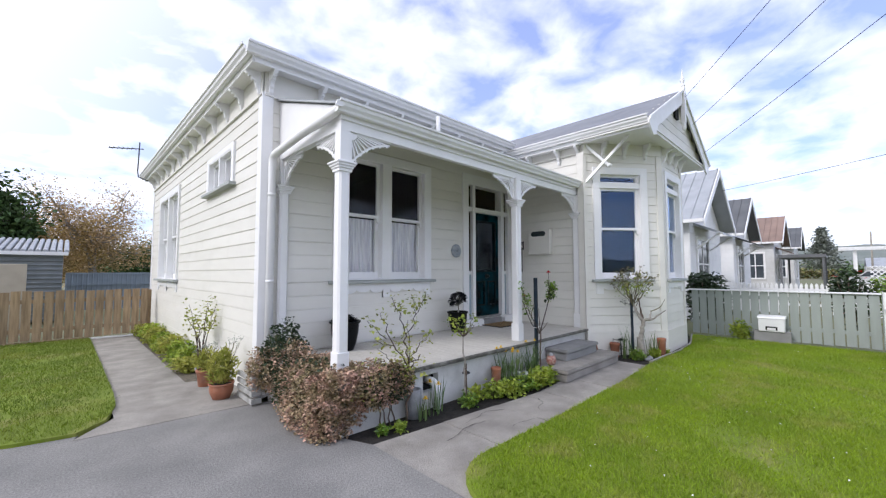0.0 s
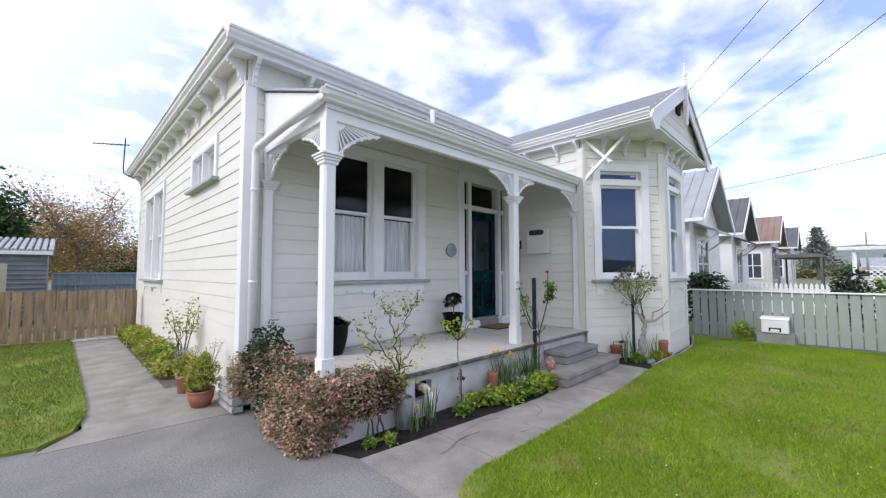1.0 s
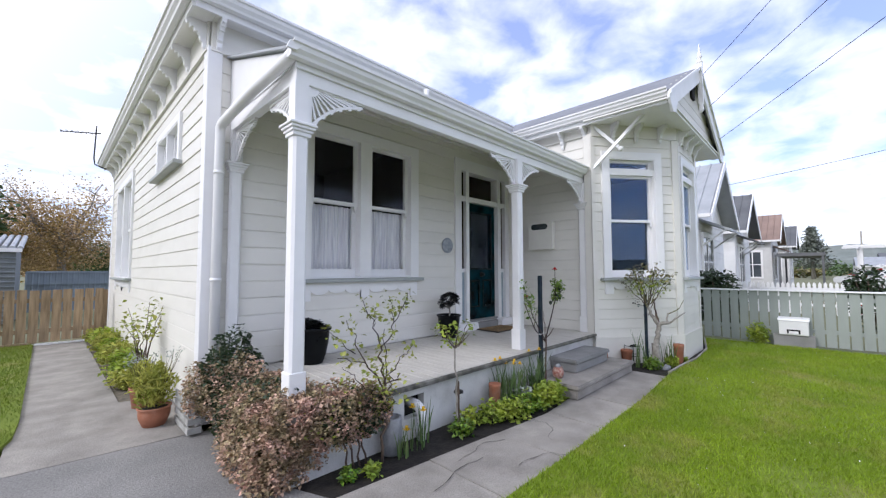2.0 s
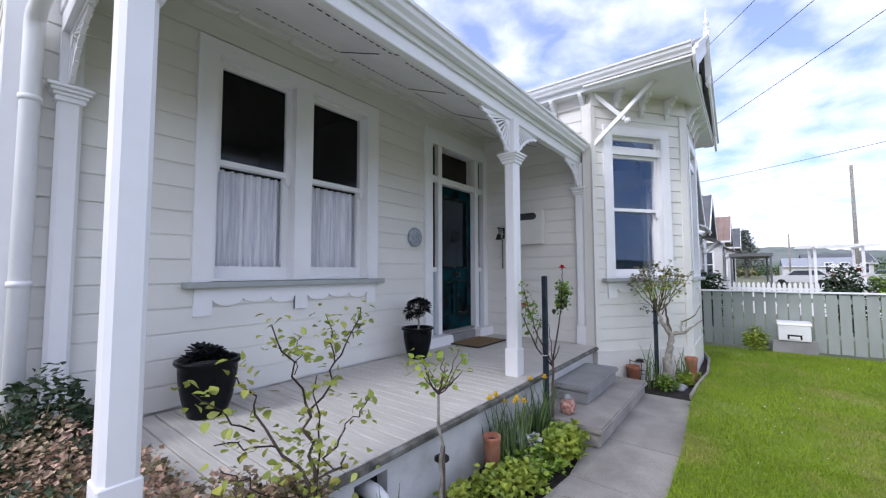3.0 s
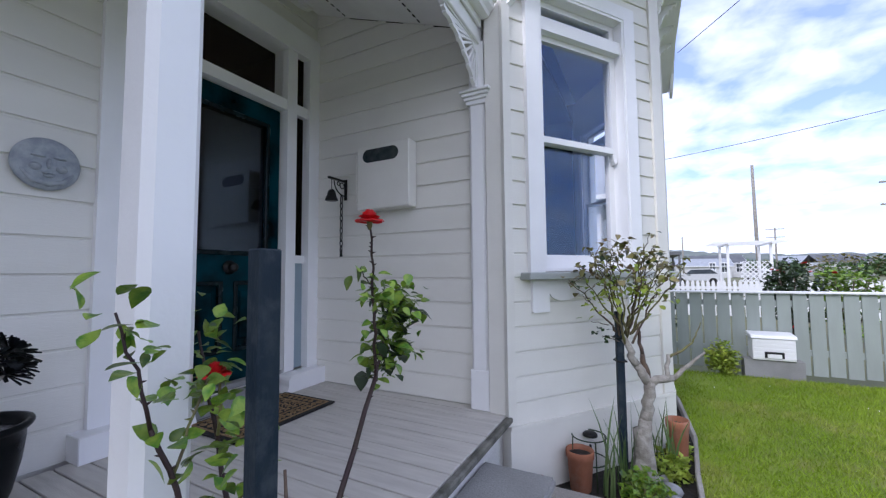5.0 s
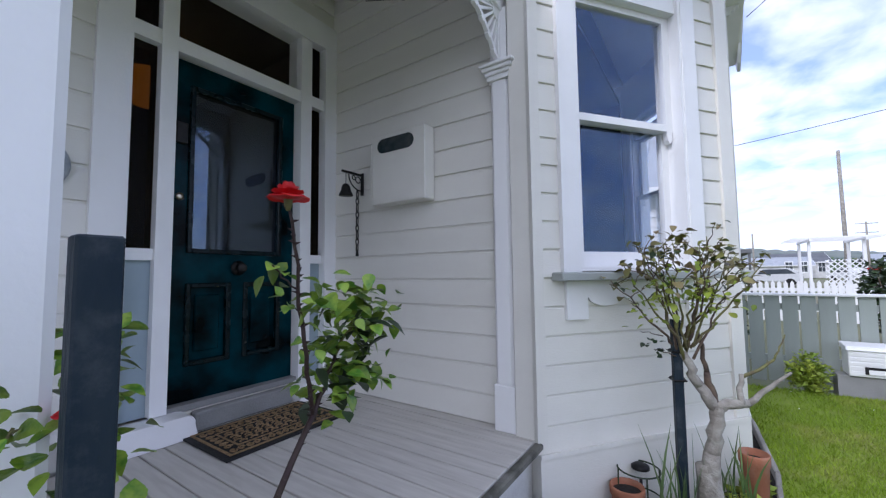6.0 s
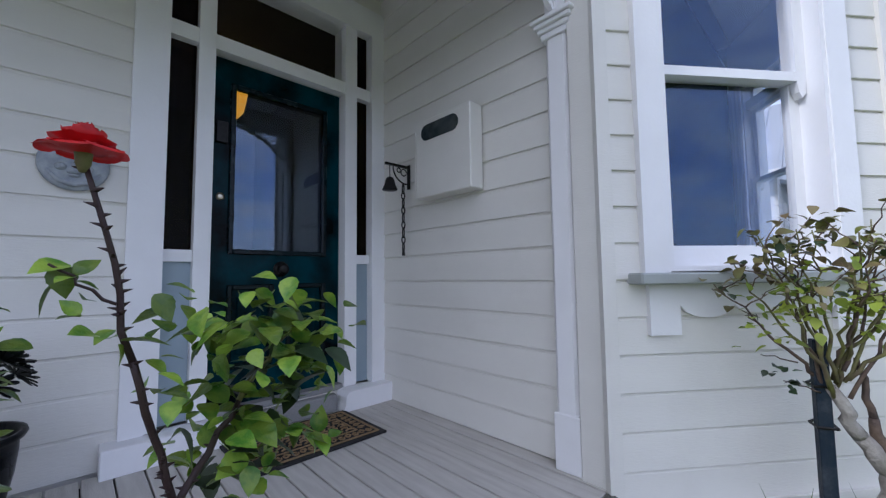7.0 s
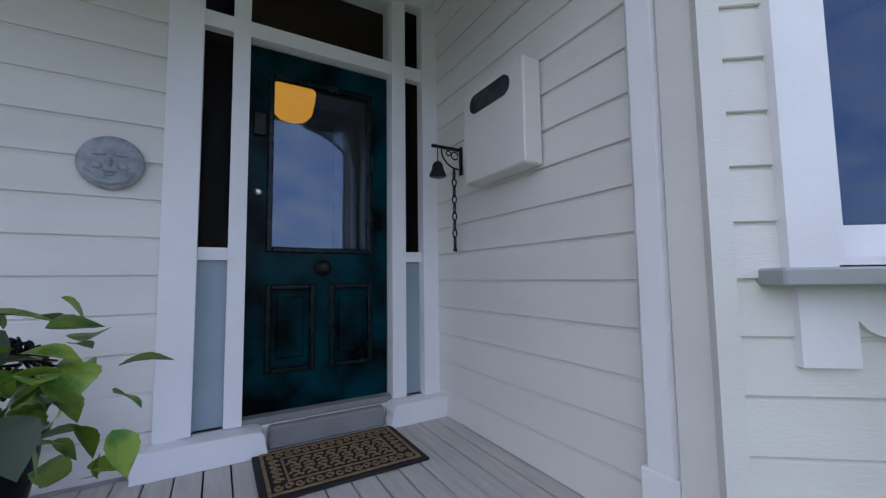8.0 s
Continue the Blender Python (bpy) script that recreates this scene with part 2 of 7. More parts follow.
def prism(bm, pts, depth, m=None, flat=False):
    """A closed outline of (x, z), pushed along y from 0 to depth."""
    a = [bm.verts.new((m or Matrix()) @ Vector((x, 0, z))) for x, z in pts]
    b = [bm.verts.new((m or Matrix()) @ Vector((x, depth, z))) for x, z in pts]
    bm.faces.new(a); bm.faces.new(b[::-1])
    for i in range(len(pts)):
        j = (i + 1) % len(pts)
        bm.faces.new((a[j], a[i], b[i], b[j]))
    return bm


def tube(bm, pts, radii, seg=8, cap=True):
    rings = []
    pts = [Vector(p) for p in pts]
    side = None
    for i, p in enumerate(pts):
        d = (pts[min(i + 1, len(pts) - 1)] - pts[max(i - 1, 0)]).normalized()
        if side is None:
            side = d.orthogonal().normalized()
        side = (side - d * side.dot(d))
        side = side.normalized() if side.length > 1e-5 else d.orthogonal().normalized()
        up = d.cross(side)
        r = radii[i] if isinstance(radii, (list, tuple)) else radii
        rings.append([bm.verts.new(p + (side * math.cos(a) + up * math.sin(a)) * r) for a in (2 * math.pi * k / seg for k in range(seg))])
    for a, b in zip(rings, rings[1:]):
        for k in range(seg):
            bm.faces.new((a[k], a[(k + 1) % seg], b[(k + 1) % seg], b[k]))
    if cap:
        bm.faces.new(rings[0][::-1]); bm.faces.new(rings[-1])
    return bm


def lathe(bm, profile, centre=(0, 0, 0), seg=24):
    """profile: (radius, z) from the bottom up, turned round the z axis."""
    rings = []
    for r, z in profile:
        rings.append([bm.verts.new((centre[0] + r * math.cos(2 * math.pi * k / seg), centre[1] + r * math.sin(2 * math.pi * k / seg), centre[2] + z)) for k in range(seg)])
    for a, b in zip(rings, rings[1:]):
        for k in range(seg):
            bm.faces.new((a[k], a[(k + 1) % seg], b[(k + 1) % seg], b[k]))
    bm.faces.new(rings[0][::-1]); bm.faces.new(rings[-1])
    return bm


def bev(bm, w=0.004, seg=1):
    bmesh.ops.bevel(bm, geom=bm.edges[:], offset=w, segments=seg, affect="EDGES", clamp_overlap=True)
    return bm


def mesh_of(name, bm, material, smooth=False):
    bmesh.ops.recalc_face_normals(bm, faces=bm.faces)
    me = bpy.data.meshes.new(name)
    bm.to_mesh(me); bm.free()
    me.materials.append(material)
    if smooth:
        me.polygons.foreach_set("use_smooth", [True] * len(me.polygons))
    return me


def part(name, bm, material, parent, label="", smooth=False):
    ob = new(name, mesh_of(name, bm, material, smooth))
    ob.parent = parent
    if label:
        ob["label"] = label
    return ob


def thing(name, m, label, category, group="", kind=""):
    ob = new(name)
    ob.empty_display_size = 0.1
    ob.matrix_basis = m
    return tagged(ob, label, category, group, kind)


def solid(name, bm, material, label, category, kind="", m=None, smooth=False, group=""):
    ob = new(name, mesh_of(name, bm, material, smooth))
    if m:
        ob.matrix_basis = m
    return tagged(ob, label, category, group, kind)


def B():
    return bmesh.new()


def raw(name, verts, faces, material, parent=None, smooth=False):
    me = bpy.data.meshes.new(name)
    me.from_pydata(verts, [], faces)
    me.materials.append(material)
    if smooth:
        me.polygons.foreach_set("use_smooth", [True] * len(me.polygons))
    ob = new(name, me)
    ob.parent = parent
    return ob


# ---- plan (metres) ----
XW, XE, YF, YB = 1.60, 6.44, 4.64, 12.3        # side wall, wing wall, front wall, back
DECK = 0.455
M_FRONT = pose(XW, YF, 0)
M_SIDE = pose(XW, YB, 0, 0, 0, -90)
M_WING = pose(XE, YF, 0, 0, 0, -90)
M_CANT = pose(6.36, 3.02, 0, 0, 0, -36.9)
M_BAY = pose(7.53, 2.142, 0)
M_CANT2 = pose(8.73, 2.142, 0, 0, 0, 36.9)
EXPO = 0.166



def weatherboard_mesh():
    """One board a metre long and one exposure high, proud at its lower edge, with a rusticated groove along the top."""
    bm = B()
    h = EXPO
    prof = [(0.0, 0.0), (-0.014, 0.0), (-0.016, 0.003), (-0.010, h - 0.015), (-0.006, h - 0.010), (-0.004, h), (0.0, h)]
    a = [bm.verts.new((0, y, z)) for y, z in prof]
    b = [bm.verts.new((1, y, z)) for y, z in prof]
    bm.faces.new(a); bm.faces.new(b[::-1])
    for i in range(len(prof)):
        j = (i + 1) % len(prof)
        bm.faces.new((a[i], b[i], b[j], a[j]))
    return mesh_of("weatherboard", bm, CREAM)


def wall(name, m, length, z0, z1, openings, label, start=None, depth=0.14, boards=True, u_from=0.0, pitch=0.161):
    """A wall with real openings (u0, u1, za, zb), clad with separate weatherboards."""
    bm = B()
    us = sorted({u_from, length, *[o[0] for o in openings], *[o[1] for o in openings]})
    for a, b in zip(us, us[1:]):
        mid, spans, z = (a + b) / 2, [], z0
        for o in sorted((o for o in openings if o[0] < mid < o[1]), key=lambda o: o[2]):
            spans.append((z, o[2])); z = o[3]
        spans.append((z, z1))
        for p, q in spans:
            if q - p > 0.001:
                box(bm, a, b, 0.0, depth, p, q)
    ob = solid(name, bm, CREAM, label, "wall", "structure", m)
    if boards:
        LATER.append((ob, length, z0 if start is None else start, z1, openings, u_from, pitch))
    return ob


LATER = []


def clad():
    unit = weatherboard_mesh()

    def lay(ob, a, b, z, h):
        if b - a < 0.01 or h < 0.012:
            return
        w = new("weatherboard", unit)
        w.parent = ob
        w.location, w.scale = (a, -0.001, z), (b - a, 1, h / EXPO)
    for ob, length, z0, z1, openings, uf, pitch in LATER:
        z = z0
        while z < z1 - 0.01:
            top = min(z + pitch, z1)
            cuts = [o for o in openings if o[2] < top and o[3] > z]
            u = uf
            for o in sorted(cuts):
                lay(ob, u, o[0], z, top - z)
                if o[2] > z:
                    lay(ob, o[0], o[1], z, o[2] - z)
                if o[3] < top:
                    lay(ob, o[0], o[1], o[3], top - o[3])
                u = o[1]
            lay(ob, u, length, z, top - z)
            z = top


# ---- ground ----
def sheet(name, pts, z, material, label, cat, thick=0.0, kind="structure"):
    """A flat piece of ground with an outline of (x, y)."""
    bm = B()
    top = [bm.verts.new((x, y, z)) for x, y in pts]
    f = bm.faces.new(top)
    bm.normal_update()
    if thick:
        r = bmesh.ops.extrude_face_region(bm, geom=[f])
        bmesh.ops.translate(bm, vec=(0, 0, -thick), verts=[v for v in r["geom"] if isinstance(v, bmesh.types.BMVert)])
    return solid(name, bm, material, label, cat, kind)


def arc(cx, cy, r, a0, a1, n=8):
    return [(cx + r * math.cos(radians(a0 + (a1 - a0) * i / n)), cy + r * math.sin(radians(a0 + (a1 - a0) * i / n))) for i in range(n + 1)]


sheet("ground", [(-900, -900), (900, -900), (900, 900), (-900, 900)], -0.06, EARTH, "wide flat ground of grass and earth reaching the horizon", "ground")
LAWN_F = arc(2.35, 1.47, 0.5, 180, 95, 6) + [(3.5, 1.95), (5.0, 1.97), (6.3, 2.04), (7.0, 2.03), (7.6, 1.98), (8.6, 2.02), (9.4, 2.22), (9.93, 2.27), (9.93, -6.5), (1.9, -6.5), (1.85, 0.0)]
LAWN_S = [(0.44, 11.2), (0.46, 5.9), (0.44, 5.4), (0.33, 4.9), (0.12, 4.68), (-0.25, 4.75), (-0.8, 5.0), (-6.0, 5.4), (-6.0, 11.2)]
sheet("lawn_front", LAWN_F[::-1], 0.03, TURF, "green mown front lawn with a few straw-coloured patches", "lawn", 0.06)
sheet("lawn_side", LAWN_S, 0.03, TURF, "green mown side lawn beside the concrete path", "lawn", 0.06)
sheet("driveway", [(-9, -6.5), (1.9, -6.5), (1.85, 0.0), (1.85, 1.47), (1.87, 2.74), (1.74, 3.06), (1.70, 4.45), (1.18, 4.504), (0.10, 4.58), (0.30, 5.2), (-9, 5.9)], 0.0, CONC, "grey concrete driveway in front of the house", "driveway", 0.05)
sheet("side_path", [(0.10, 4.58), (1.60, 4.475), (1.60, 5.85), (1.17, 5.95), (1.15, 11.25), (0.40, 11.25), (0.40, 5.0)], 0.004, CONC2, "worn pale concrete path along the side wall", "path", 0.05)
sheet("garden_bed_side", [(1.17, 5.95), (1.60, 5.85), (1.62, 11.3), (1.15, 11.3)], -0.01, DRYSOIL, "narrow soil bed along the side wall", "garden bed", 0.04)
sheet("garden_bed_front", [(1.87, 2.74), (3.2, 2.62), (4.42, 2.50), (4.62, 2.9), (4.62, 3.08), (1.74, 3.08)], -0.012, SOIL_SHADE, "dark soil bed in front of the verandah base", "garden bed", 0.04)
sheet("garden_bed_bay", [(6.36, 2.05), (7.0, 2.03), (7.6, 1.98), (8.6, 2.02), (9.9, 2.25), (9.9, 3.1), (6.36, 3.1)], 0.0, SOIL_SHADE, "dark soil bed under the bay window", "garden bed", 0.05)


def front_path():
    """Old concrete path in slabs, with cracked joints."""
    root = thing("path_front", pose(0, 0, 0), "cracked old concrete path to the verandah steps", "path", kind="structure")
    rng = random.Random(4)
    xs = [1.86, 2.62, 3.35, 4.10, 4.86, 5.62, 6.35]
    back = lambda x: 2.745 - (x - 1.87) * 0.097 if x < 4.45 else 2.6
    frontl = lambda x: 1.955 if x > 2.5 else 1.95 - (2.5 - x) * 0.6
    for a, b in zip(xs, xs[1:]):
        bm = B()
        g = 0.004
        top = [bm.verts.new(p) for p in ((a + g, frontl(a), -0.002 + rng.uniform(-.004, .004)), (b - g, frontl(b), -0.002 + rng.uniform(-.004, .004)), (b - g, back(b), rng.uniform(-.004, .004)), (a + g, back(a), rng.uniform(-.004, .004)))]
        f = bm.faces.new(top)
        r = bmesh.ops.extrude_face_region(bm, geom=[f])
        bmesh.ops.translate(bm, vec=(0, 0, -0.04), verts=[v for v in r["geom"] if isinstance(v, bmesh.types.BMVert)])
        part("slab", bm, CONC2, root)
    # cracks, as thin dark channels
    for k, (x, y) in enumerate(((2.35, 2.35), (3.0, 2.15), (2.75, 2.5), (3.55, 2.2))):
        pts = []
        ang = rng.uniform(-0.6, 0.9)
        for i in range(9):
            pts.append((x, y))
            ang += rng.uniform(-0.7, 0.7)
            x += 0.075 * math.cos(ang); y = min(max(y + 0.05 * math.sin(ang), 1.99), 2.6)
        bm = B()
        for (ax, ay), (bx, by) in zip(pts, pts[1:]):
            w = rng.uniform(0.0012, 0.0032)
            d = Vector((bx - ax, by - ay, 0)).normalized()
            s = Vector((-d.y, d.x, 0)) * w
            bm.faces.new([bm.verts.new(p) for p in ((ax - s.x, ay - s.y, 0.007), (bx - s.x, by - s.y, 0.007), (bx + s.x, by + s.y, 0.007), (ax + s.x, ay + s.y, 0.007))])
        part("crack", bm, BLACKGAP, root)


front_path()

# ---- house walls ----
fx = lambda x: x - XW
sy = lambda y: YB - y
W1 = (fx(2.62), fx(4.115), 1.31, 3.02)
D1 = (fx(5.10), fx(6.36), 0.56, 3.03)
W2 = (sy(6.87), sy(5.70), 2.63, 3.11)
W3 = (sy(11.10), sy(9.15), 1.28, 3.05)
W4 = (0.27, 1.06, 1.29, 3.13)
W5 = (0.22, 0.98, 1.29, 3.13)
W6 = (0.405, 1.195, 1.29, 3.13)
wall("wall_front", M_FRONT, XE - XW, 0.40, 3.78, [W1, D1], "cream painted weatherboard wall of the verandah front", start=0.456, pitch=0.1685)
wall("wall_side", M_SIDE, YB - YF, 0.0, 3.78, [W2, W3], "cream painted weatherboard side wall", start=0.004, pitch=0.161)
wall("wall_wing", M_WING, YF - 3.02, 0.0, 3.66, [], "cream painted weatherboard wall at the verandah end", start=0.460, pitch=0.1593)
wall("wall_bay_1", M_CANT, 1.465, 0.0, 3.65, [W4], "cream painted weatherboard canted side of the bay", start=0.3756, pitch=0.1472)
wall("wall_bay_2", M_BAY, 1.20, 0.0, 3.65, [W5], "cream painted weatherboard front of the bay", start=0.3756, pitch=0.1472)
wall("wall_bay_3", M_CANT2, 1.465, 0.0, 3.65, [W6], "cream painted weatherboard far side of the bay", start=0.3756, pitch=0.1472)
wall("wall_east", pose(9.9, 3.0, 0, 0, 0, 90), 9.3, 0.0, 3.66, [], "cream painted weatherboard far side wall", start=0.05, boards=False)
wall("wall_back", pose(9.9, YB, 0, 0, 0, 180), 8.3, 0.0, 3.66, [], "cream painted weatherboard back wall", boards=False)


def plinth():
    for name, m, ln in (("base_bay_1", M_CANT, 1.47), ("base_bay_2", M_BAY, 1.2), ("base_bay_3", M_CANT2, 1.47)):
        bm = B()
        box(bm, -0.012 if name != "base_bay_1" else 0.0, ln + 0.012, -0.035, -0.001, 0.0, 0.39)
        box(bm, 0.0, ln, -0.042, -0.034, 0.375, 0.398)
        solid(name, bm, CREAM, "cream painted base board of the bay", "base board", "structure", m)


plinth()


def corner_boards():
    for name, bx in (("trim_corner_1", (XW - 0.03, XW + 0.10, YF - 0.03, YF + 0.10, 0.0, 3.54)),
                     ("trim_corner_2", (XW - 0.03, XW + 0.08, YB - 0.09, YB + 0.03, 0.0, 3.54)),
                     ("trim_corner_3", (6.355, 6.46, 2.985, 3.13, 0.40, 3.50))):
        bm = B()
        box(bm, *bx)
        solid(name, bev(bm, 0.006), CREAM if name.endswith("3") else WHITE, "painted corner board", "corner board", "structure")
    for name, m, u in (("trim_bay_0", M_CANT, -1), ("trim_bay_1", M_CANT, 1.465), ("trim_bay_2", M_BAY, 0.0), ("trim_bay_3", M_BAY, 1.2)):
        bm = B()
        a, b = (-0.012, 0.045) if u < 0 else (u - 0.10, u + 0.005) if name == "trim_bay_1" else ((-0.005, 0.09) if u == 0 else (1.11, 1.21))
        box(bm, a, b, -0.032, -0.002, 0.40, 3.45)
        solid(name, bm, CREAM, "cream painted corner board of the bay", "corner board", "structure", m)


corner_boards()


# ---- windows ----
def scallop(u0, u1, ztop, block):
    """Outline of a fretted apron: square blocks at the ends, ogee waves between."""
    low = ztop - 0.20
    pts = [(u0, ztop), (u0, low), (u0 + block, low), (u0 + block, ztop - 0.085)]
    n, span = 36, u1 - u0 - 2 * block
    for i in range(1, n):
        f = i / n
        w = abs(math.sin(f * math.pi * 3.0))
        pts.append((u0 + block + span * f, ztop - 0.085 - 0.05 * (w ** 0.55) * (0.7 if 1 / 3 < f < 2 / 3 else 1.0)))
    pts += [(u1 - block, ztop - 0.085), (u1 - block, low), (u1, low), (u1, ztop)]
    return pts


def sash(root, u0, u1, z0, z1, y, rail=0.05, low=0.06, material=None):
    """A sash: a frame with its pane."""
    bm = B()
    box(bm, u0, u0 + rail, y, y + 0.036, z0, z1)
    box(bm, u1 - rail, u1, y, y + 0.036, z0, z1)
    box(bm, u0 + rail, u1 - rail, y, y + 0.036, z0, z0 + low)
    box(bm, u0 + rail, u1 - rail, y, y + 0.036, z1 - 0.04, z1)
    fr = part("sash", bm, WHITE, root)
    bm = B()
    box(bm, u0 + rail - 0.004, u1 - rail + 0.004, y + 0.016, y + 0.020, z0 + low - 0.004, z1 - 0.036)
    g = part("pane", bm, material or GLASS, fr)
    g.visible_shadow = False
    return fr


def trim_ring(bm, u0, u1, z0, z1, w, head, y0=-0.045, y1=-0.001):
    box(bm, u0 - w, u0, y0, y1, z0, z1 + head)
    box(bm, u1, u1 + w, y0, y1, z0, z1 + head)
    box(bm, u0, u1, y0, y1, z1, z1 + head)


def window(name, m, o, lights, meet, sill_z, label, fan=None, trim=0.10, head=0.15, apron=True, curtain=False, low_rail=0.11):
    root = thing(name, m, label, "window", kind="structure")
    pane = BAYGLASS if fan else (GLASS if curtain else SIDEGLASS)
    u0, u1, z0, z1 = o
    bm = B()
    trim_ring(bm, u0, u1, sill_z, z1, trim, head)
    part("window_frame", bm, WHITE, root)
    bm = B()   # reveal lining
    box(bm, u0, u0 + 0.02, -0.04, 0.14, z0, z1); box(bm, u1 - 0.02, u1, -0.04, 0.14, z0, z1)
    box(bm, u0 + 0.02, u1 - 0.02, -0.04, 0.14, z1 - 0.02, z1); box(bm, u0 + 0.02, u1 - 0.02, -0.04, 0.14, z0, z0 + 0.02)
    part("reveal", bm, WHITE, root)
    edges = [u0 + 0.02, *lights, u1 - 0.02]
    for a, b in zip(lights[::2], lights[1::2]):
        bm = B()
        box(bm, a, b, -0.042, 0.13, z0, z1 - 0.02)
        part("mullion", bm, WHITE, root)
    spans = list(zip(edges[::2], edges[1::2]))
    for a, b in spans:
        top = z1 - 0.02
        if fan:
            bm = B()
            box(bm, a, b, -0.02, 0.12, fan, fan + 0.09)
            part("transom_bar", bm, WHITE, root)
            sash(root, a, b, fan + 0.09, top, 0.035, 0.045, 0.03, pane)
            top = fan
        if meet is None:
            sash(root, a, b, z0 + 0.02, top, 0.03, 0.035, 0.04, pane)
            continue
        sash(root, a, b, meet - 0.02, top, 0.03, 0.052, 0.042, pane)
        sash(root, a, b, z0 + 0.02, meet + 0.022, 0.07, 0.052, low_rail - 0.02, pane)
        bm = B()   # sash horns
        for x in (a + 0.026, b - 0.026):
            prism(bm, [(x - 0.024, meet - 0.02), (x + 0.024, meet - 0.02), (x + 0.02, meet - 0.075), (x, meet - 0.095), (x - 0.016, meet - 0.07)], 0.036, pose(0, 0.03, 0))
        part("sash_horn", bm, WHITE, root)
    bm = B()
    box(bm, u0 - trim - 0.055, u1 + trim + 0.055, -0.105, 0.0, sill_z - 0.045, sill_z)
    part("window_sill", bev(bm, 0.006), SILLGREY, root, "grey painted sill")
    if apron:
        bm = B()
        if len(spans) > 1:
            mid = (lights[0] + lights[1]) / 2
            prism(bm, scallop(u0 - trim + 0.02, mid + 0.06, sill_z - 0.045, 0.12), 0.03, pose(0, -0.035, 0))
            p = scallop(mid - 0.06, u1 + trim - 0.02, sill_z - 0.045, 0.12)
            prism(bm, p, 0.028, pose(0, -0.034, 0))
        else:
            prism(bm, scallop(u0 - trim + 0.02, u1 + trim - 0.02, sill_z - 0.045, 0.13), 0.03, pose(0, -0.035, 0))
        part("apron", bm, WHITE, root, "white fretwork apron")
    if curtain:
        for a, b in spans:
            n = 60
            verts, faces = [], []
            for i in range(n + 1):
                u = a - 0.02 + (b - a + 0.04) * i / n
                y = 0.145 + 0.026 * math.sin(i * 0.95) + 0.012 * math.sin(i * 2.3 + a)
                verts += [(u, y, z0 + 0.05), (u, y + 0.004, meet - 0.03)]
            for i in range(n):
                faces.append((2 * i, 2 * i + 2, 2 * i + 3, 2 * i + 1))
            raw("curtain", verts, faces, LACE, root, True)["label"] = "white lace half curtain"
    return root


window("window_1", M_FRONT, W1, (fx(3.275), fx(3.44)), 2.215, 1.305, "white double sash window with lace half curtains", curtain=True, trim=0.12, head=0.105)
window("window_2", M_SIDE, W2, (W2[0] + 0.56, W2[0] + 0.61), None, 2.63, "small white side window high in the wall", apron=False, low_rail=0.05, trim=0.09, head=0.08)
window("window_3", M_SIDE, W3, (W3[0] + 0.915, W3[0] + 1.035), 2.17, 1.28, "tall white double sash window in the side wall", head=0.12)
window("window_4", M_CANT, W4, (), 2.16, 1.285, "white sash window with a fanlight in the bay", fan=2.87, trim=0.11, head=0.10)
window("window_5", M_BAY, W5, (), 2.16, 1.285, "white sash window with a fanlight in the bay front", fan=2.87, trim=0.11, head=0.10)
window("window_6", M_CANT2, W6, (), 2.16, 1.285, "white sash window with a fanlight on the far side of the bay", fan=2.87, trim=0.11, head=0.10)


def bay_drapes():
    """White drapes gathered at the sides of the bay windows, inside the glass."""
    for m, u0, u1 in ((M_BAY, 0.20, 0.36), (M_BAY, 0.86, 1.02), (M_CANT2, 0.30, 0.48), (M_CANT2, 1.10, 1.30)):
        root = thing("drape", m, "white drape gathered beside the bay window", "curtain", "bay drapes")
        verts, faces, n = [], [], 30
        for i in range(n + 1):
            u = u0 + (u1 - u0) * i / n
            y = 0.20 + 0.025 * math.sin(i * 1.25)
            verts += [(u, y, 1.20), (u, y + 0.004, 3.10)]
        for i in range(n):
            faces.append((2 * i, 2 * i + 2, 2 * i + 3, 2 * i + 1))
        raw("cloth", verts, faces, LACE, root, True)
    for o in (W2, W3):   # added white cloth, stands for bright sky reflected in the side panes
        root = thing("net_curtain", M_SIDE, "added white cloth brightening the side window panes", "curtain", "side curtains")
        verts, faces, n = [], [], 70
        for i in range(n + 1):
            u = o[0] + (o[1] - o[0]) * i / n
            y = 0.16 + 0.012 * math.sin(i * 1.1)
            verts += [(u, y, o[2] - 0.02), (u, y + 0.003, o[3] + 0.02)]
        for i in range(n):
            faces.append((2 * i, 2 * i + 2, 2 * i + 3, 2 * i + 1))
        raw("cloth", verts, faces, LACE, root, True)


bay_drapes()


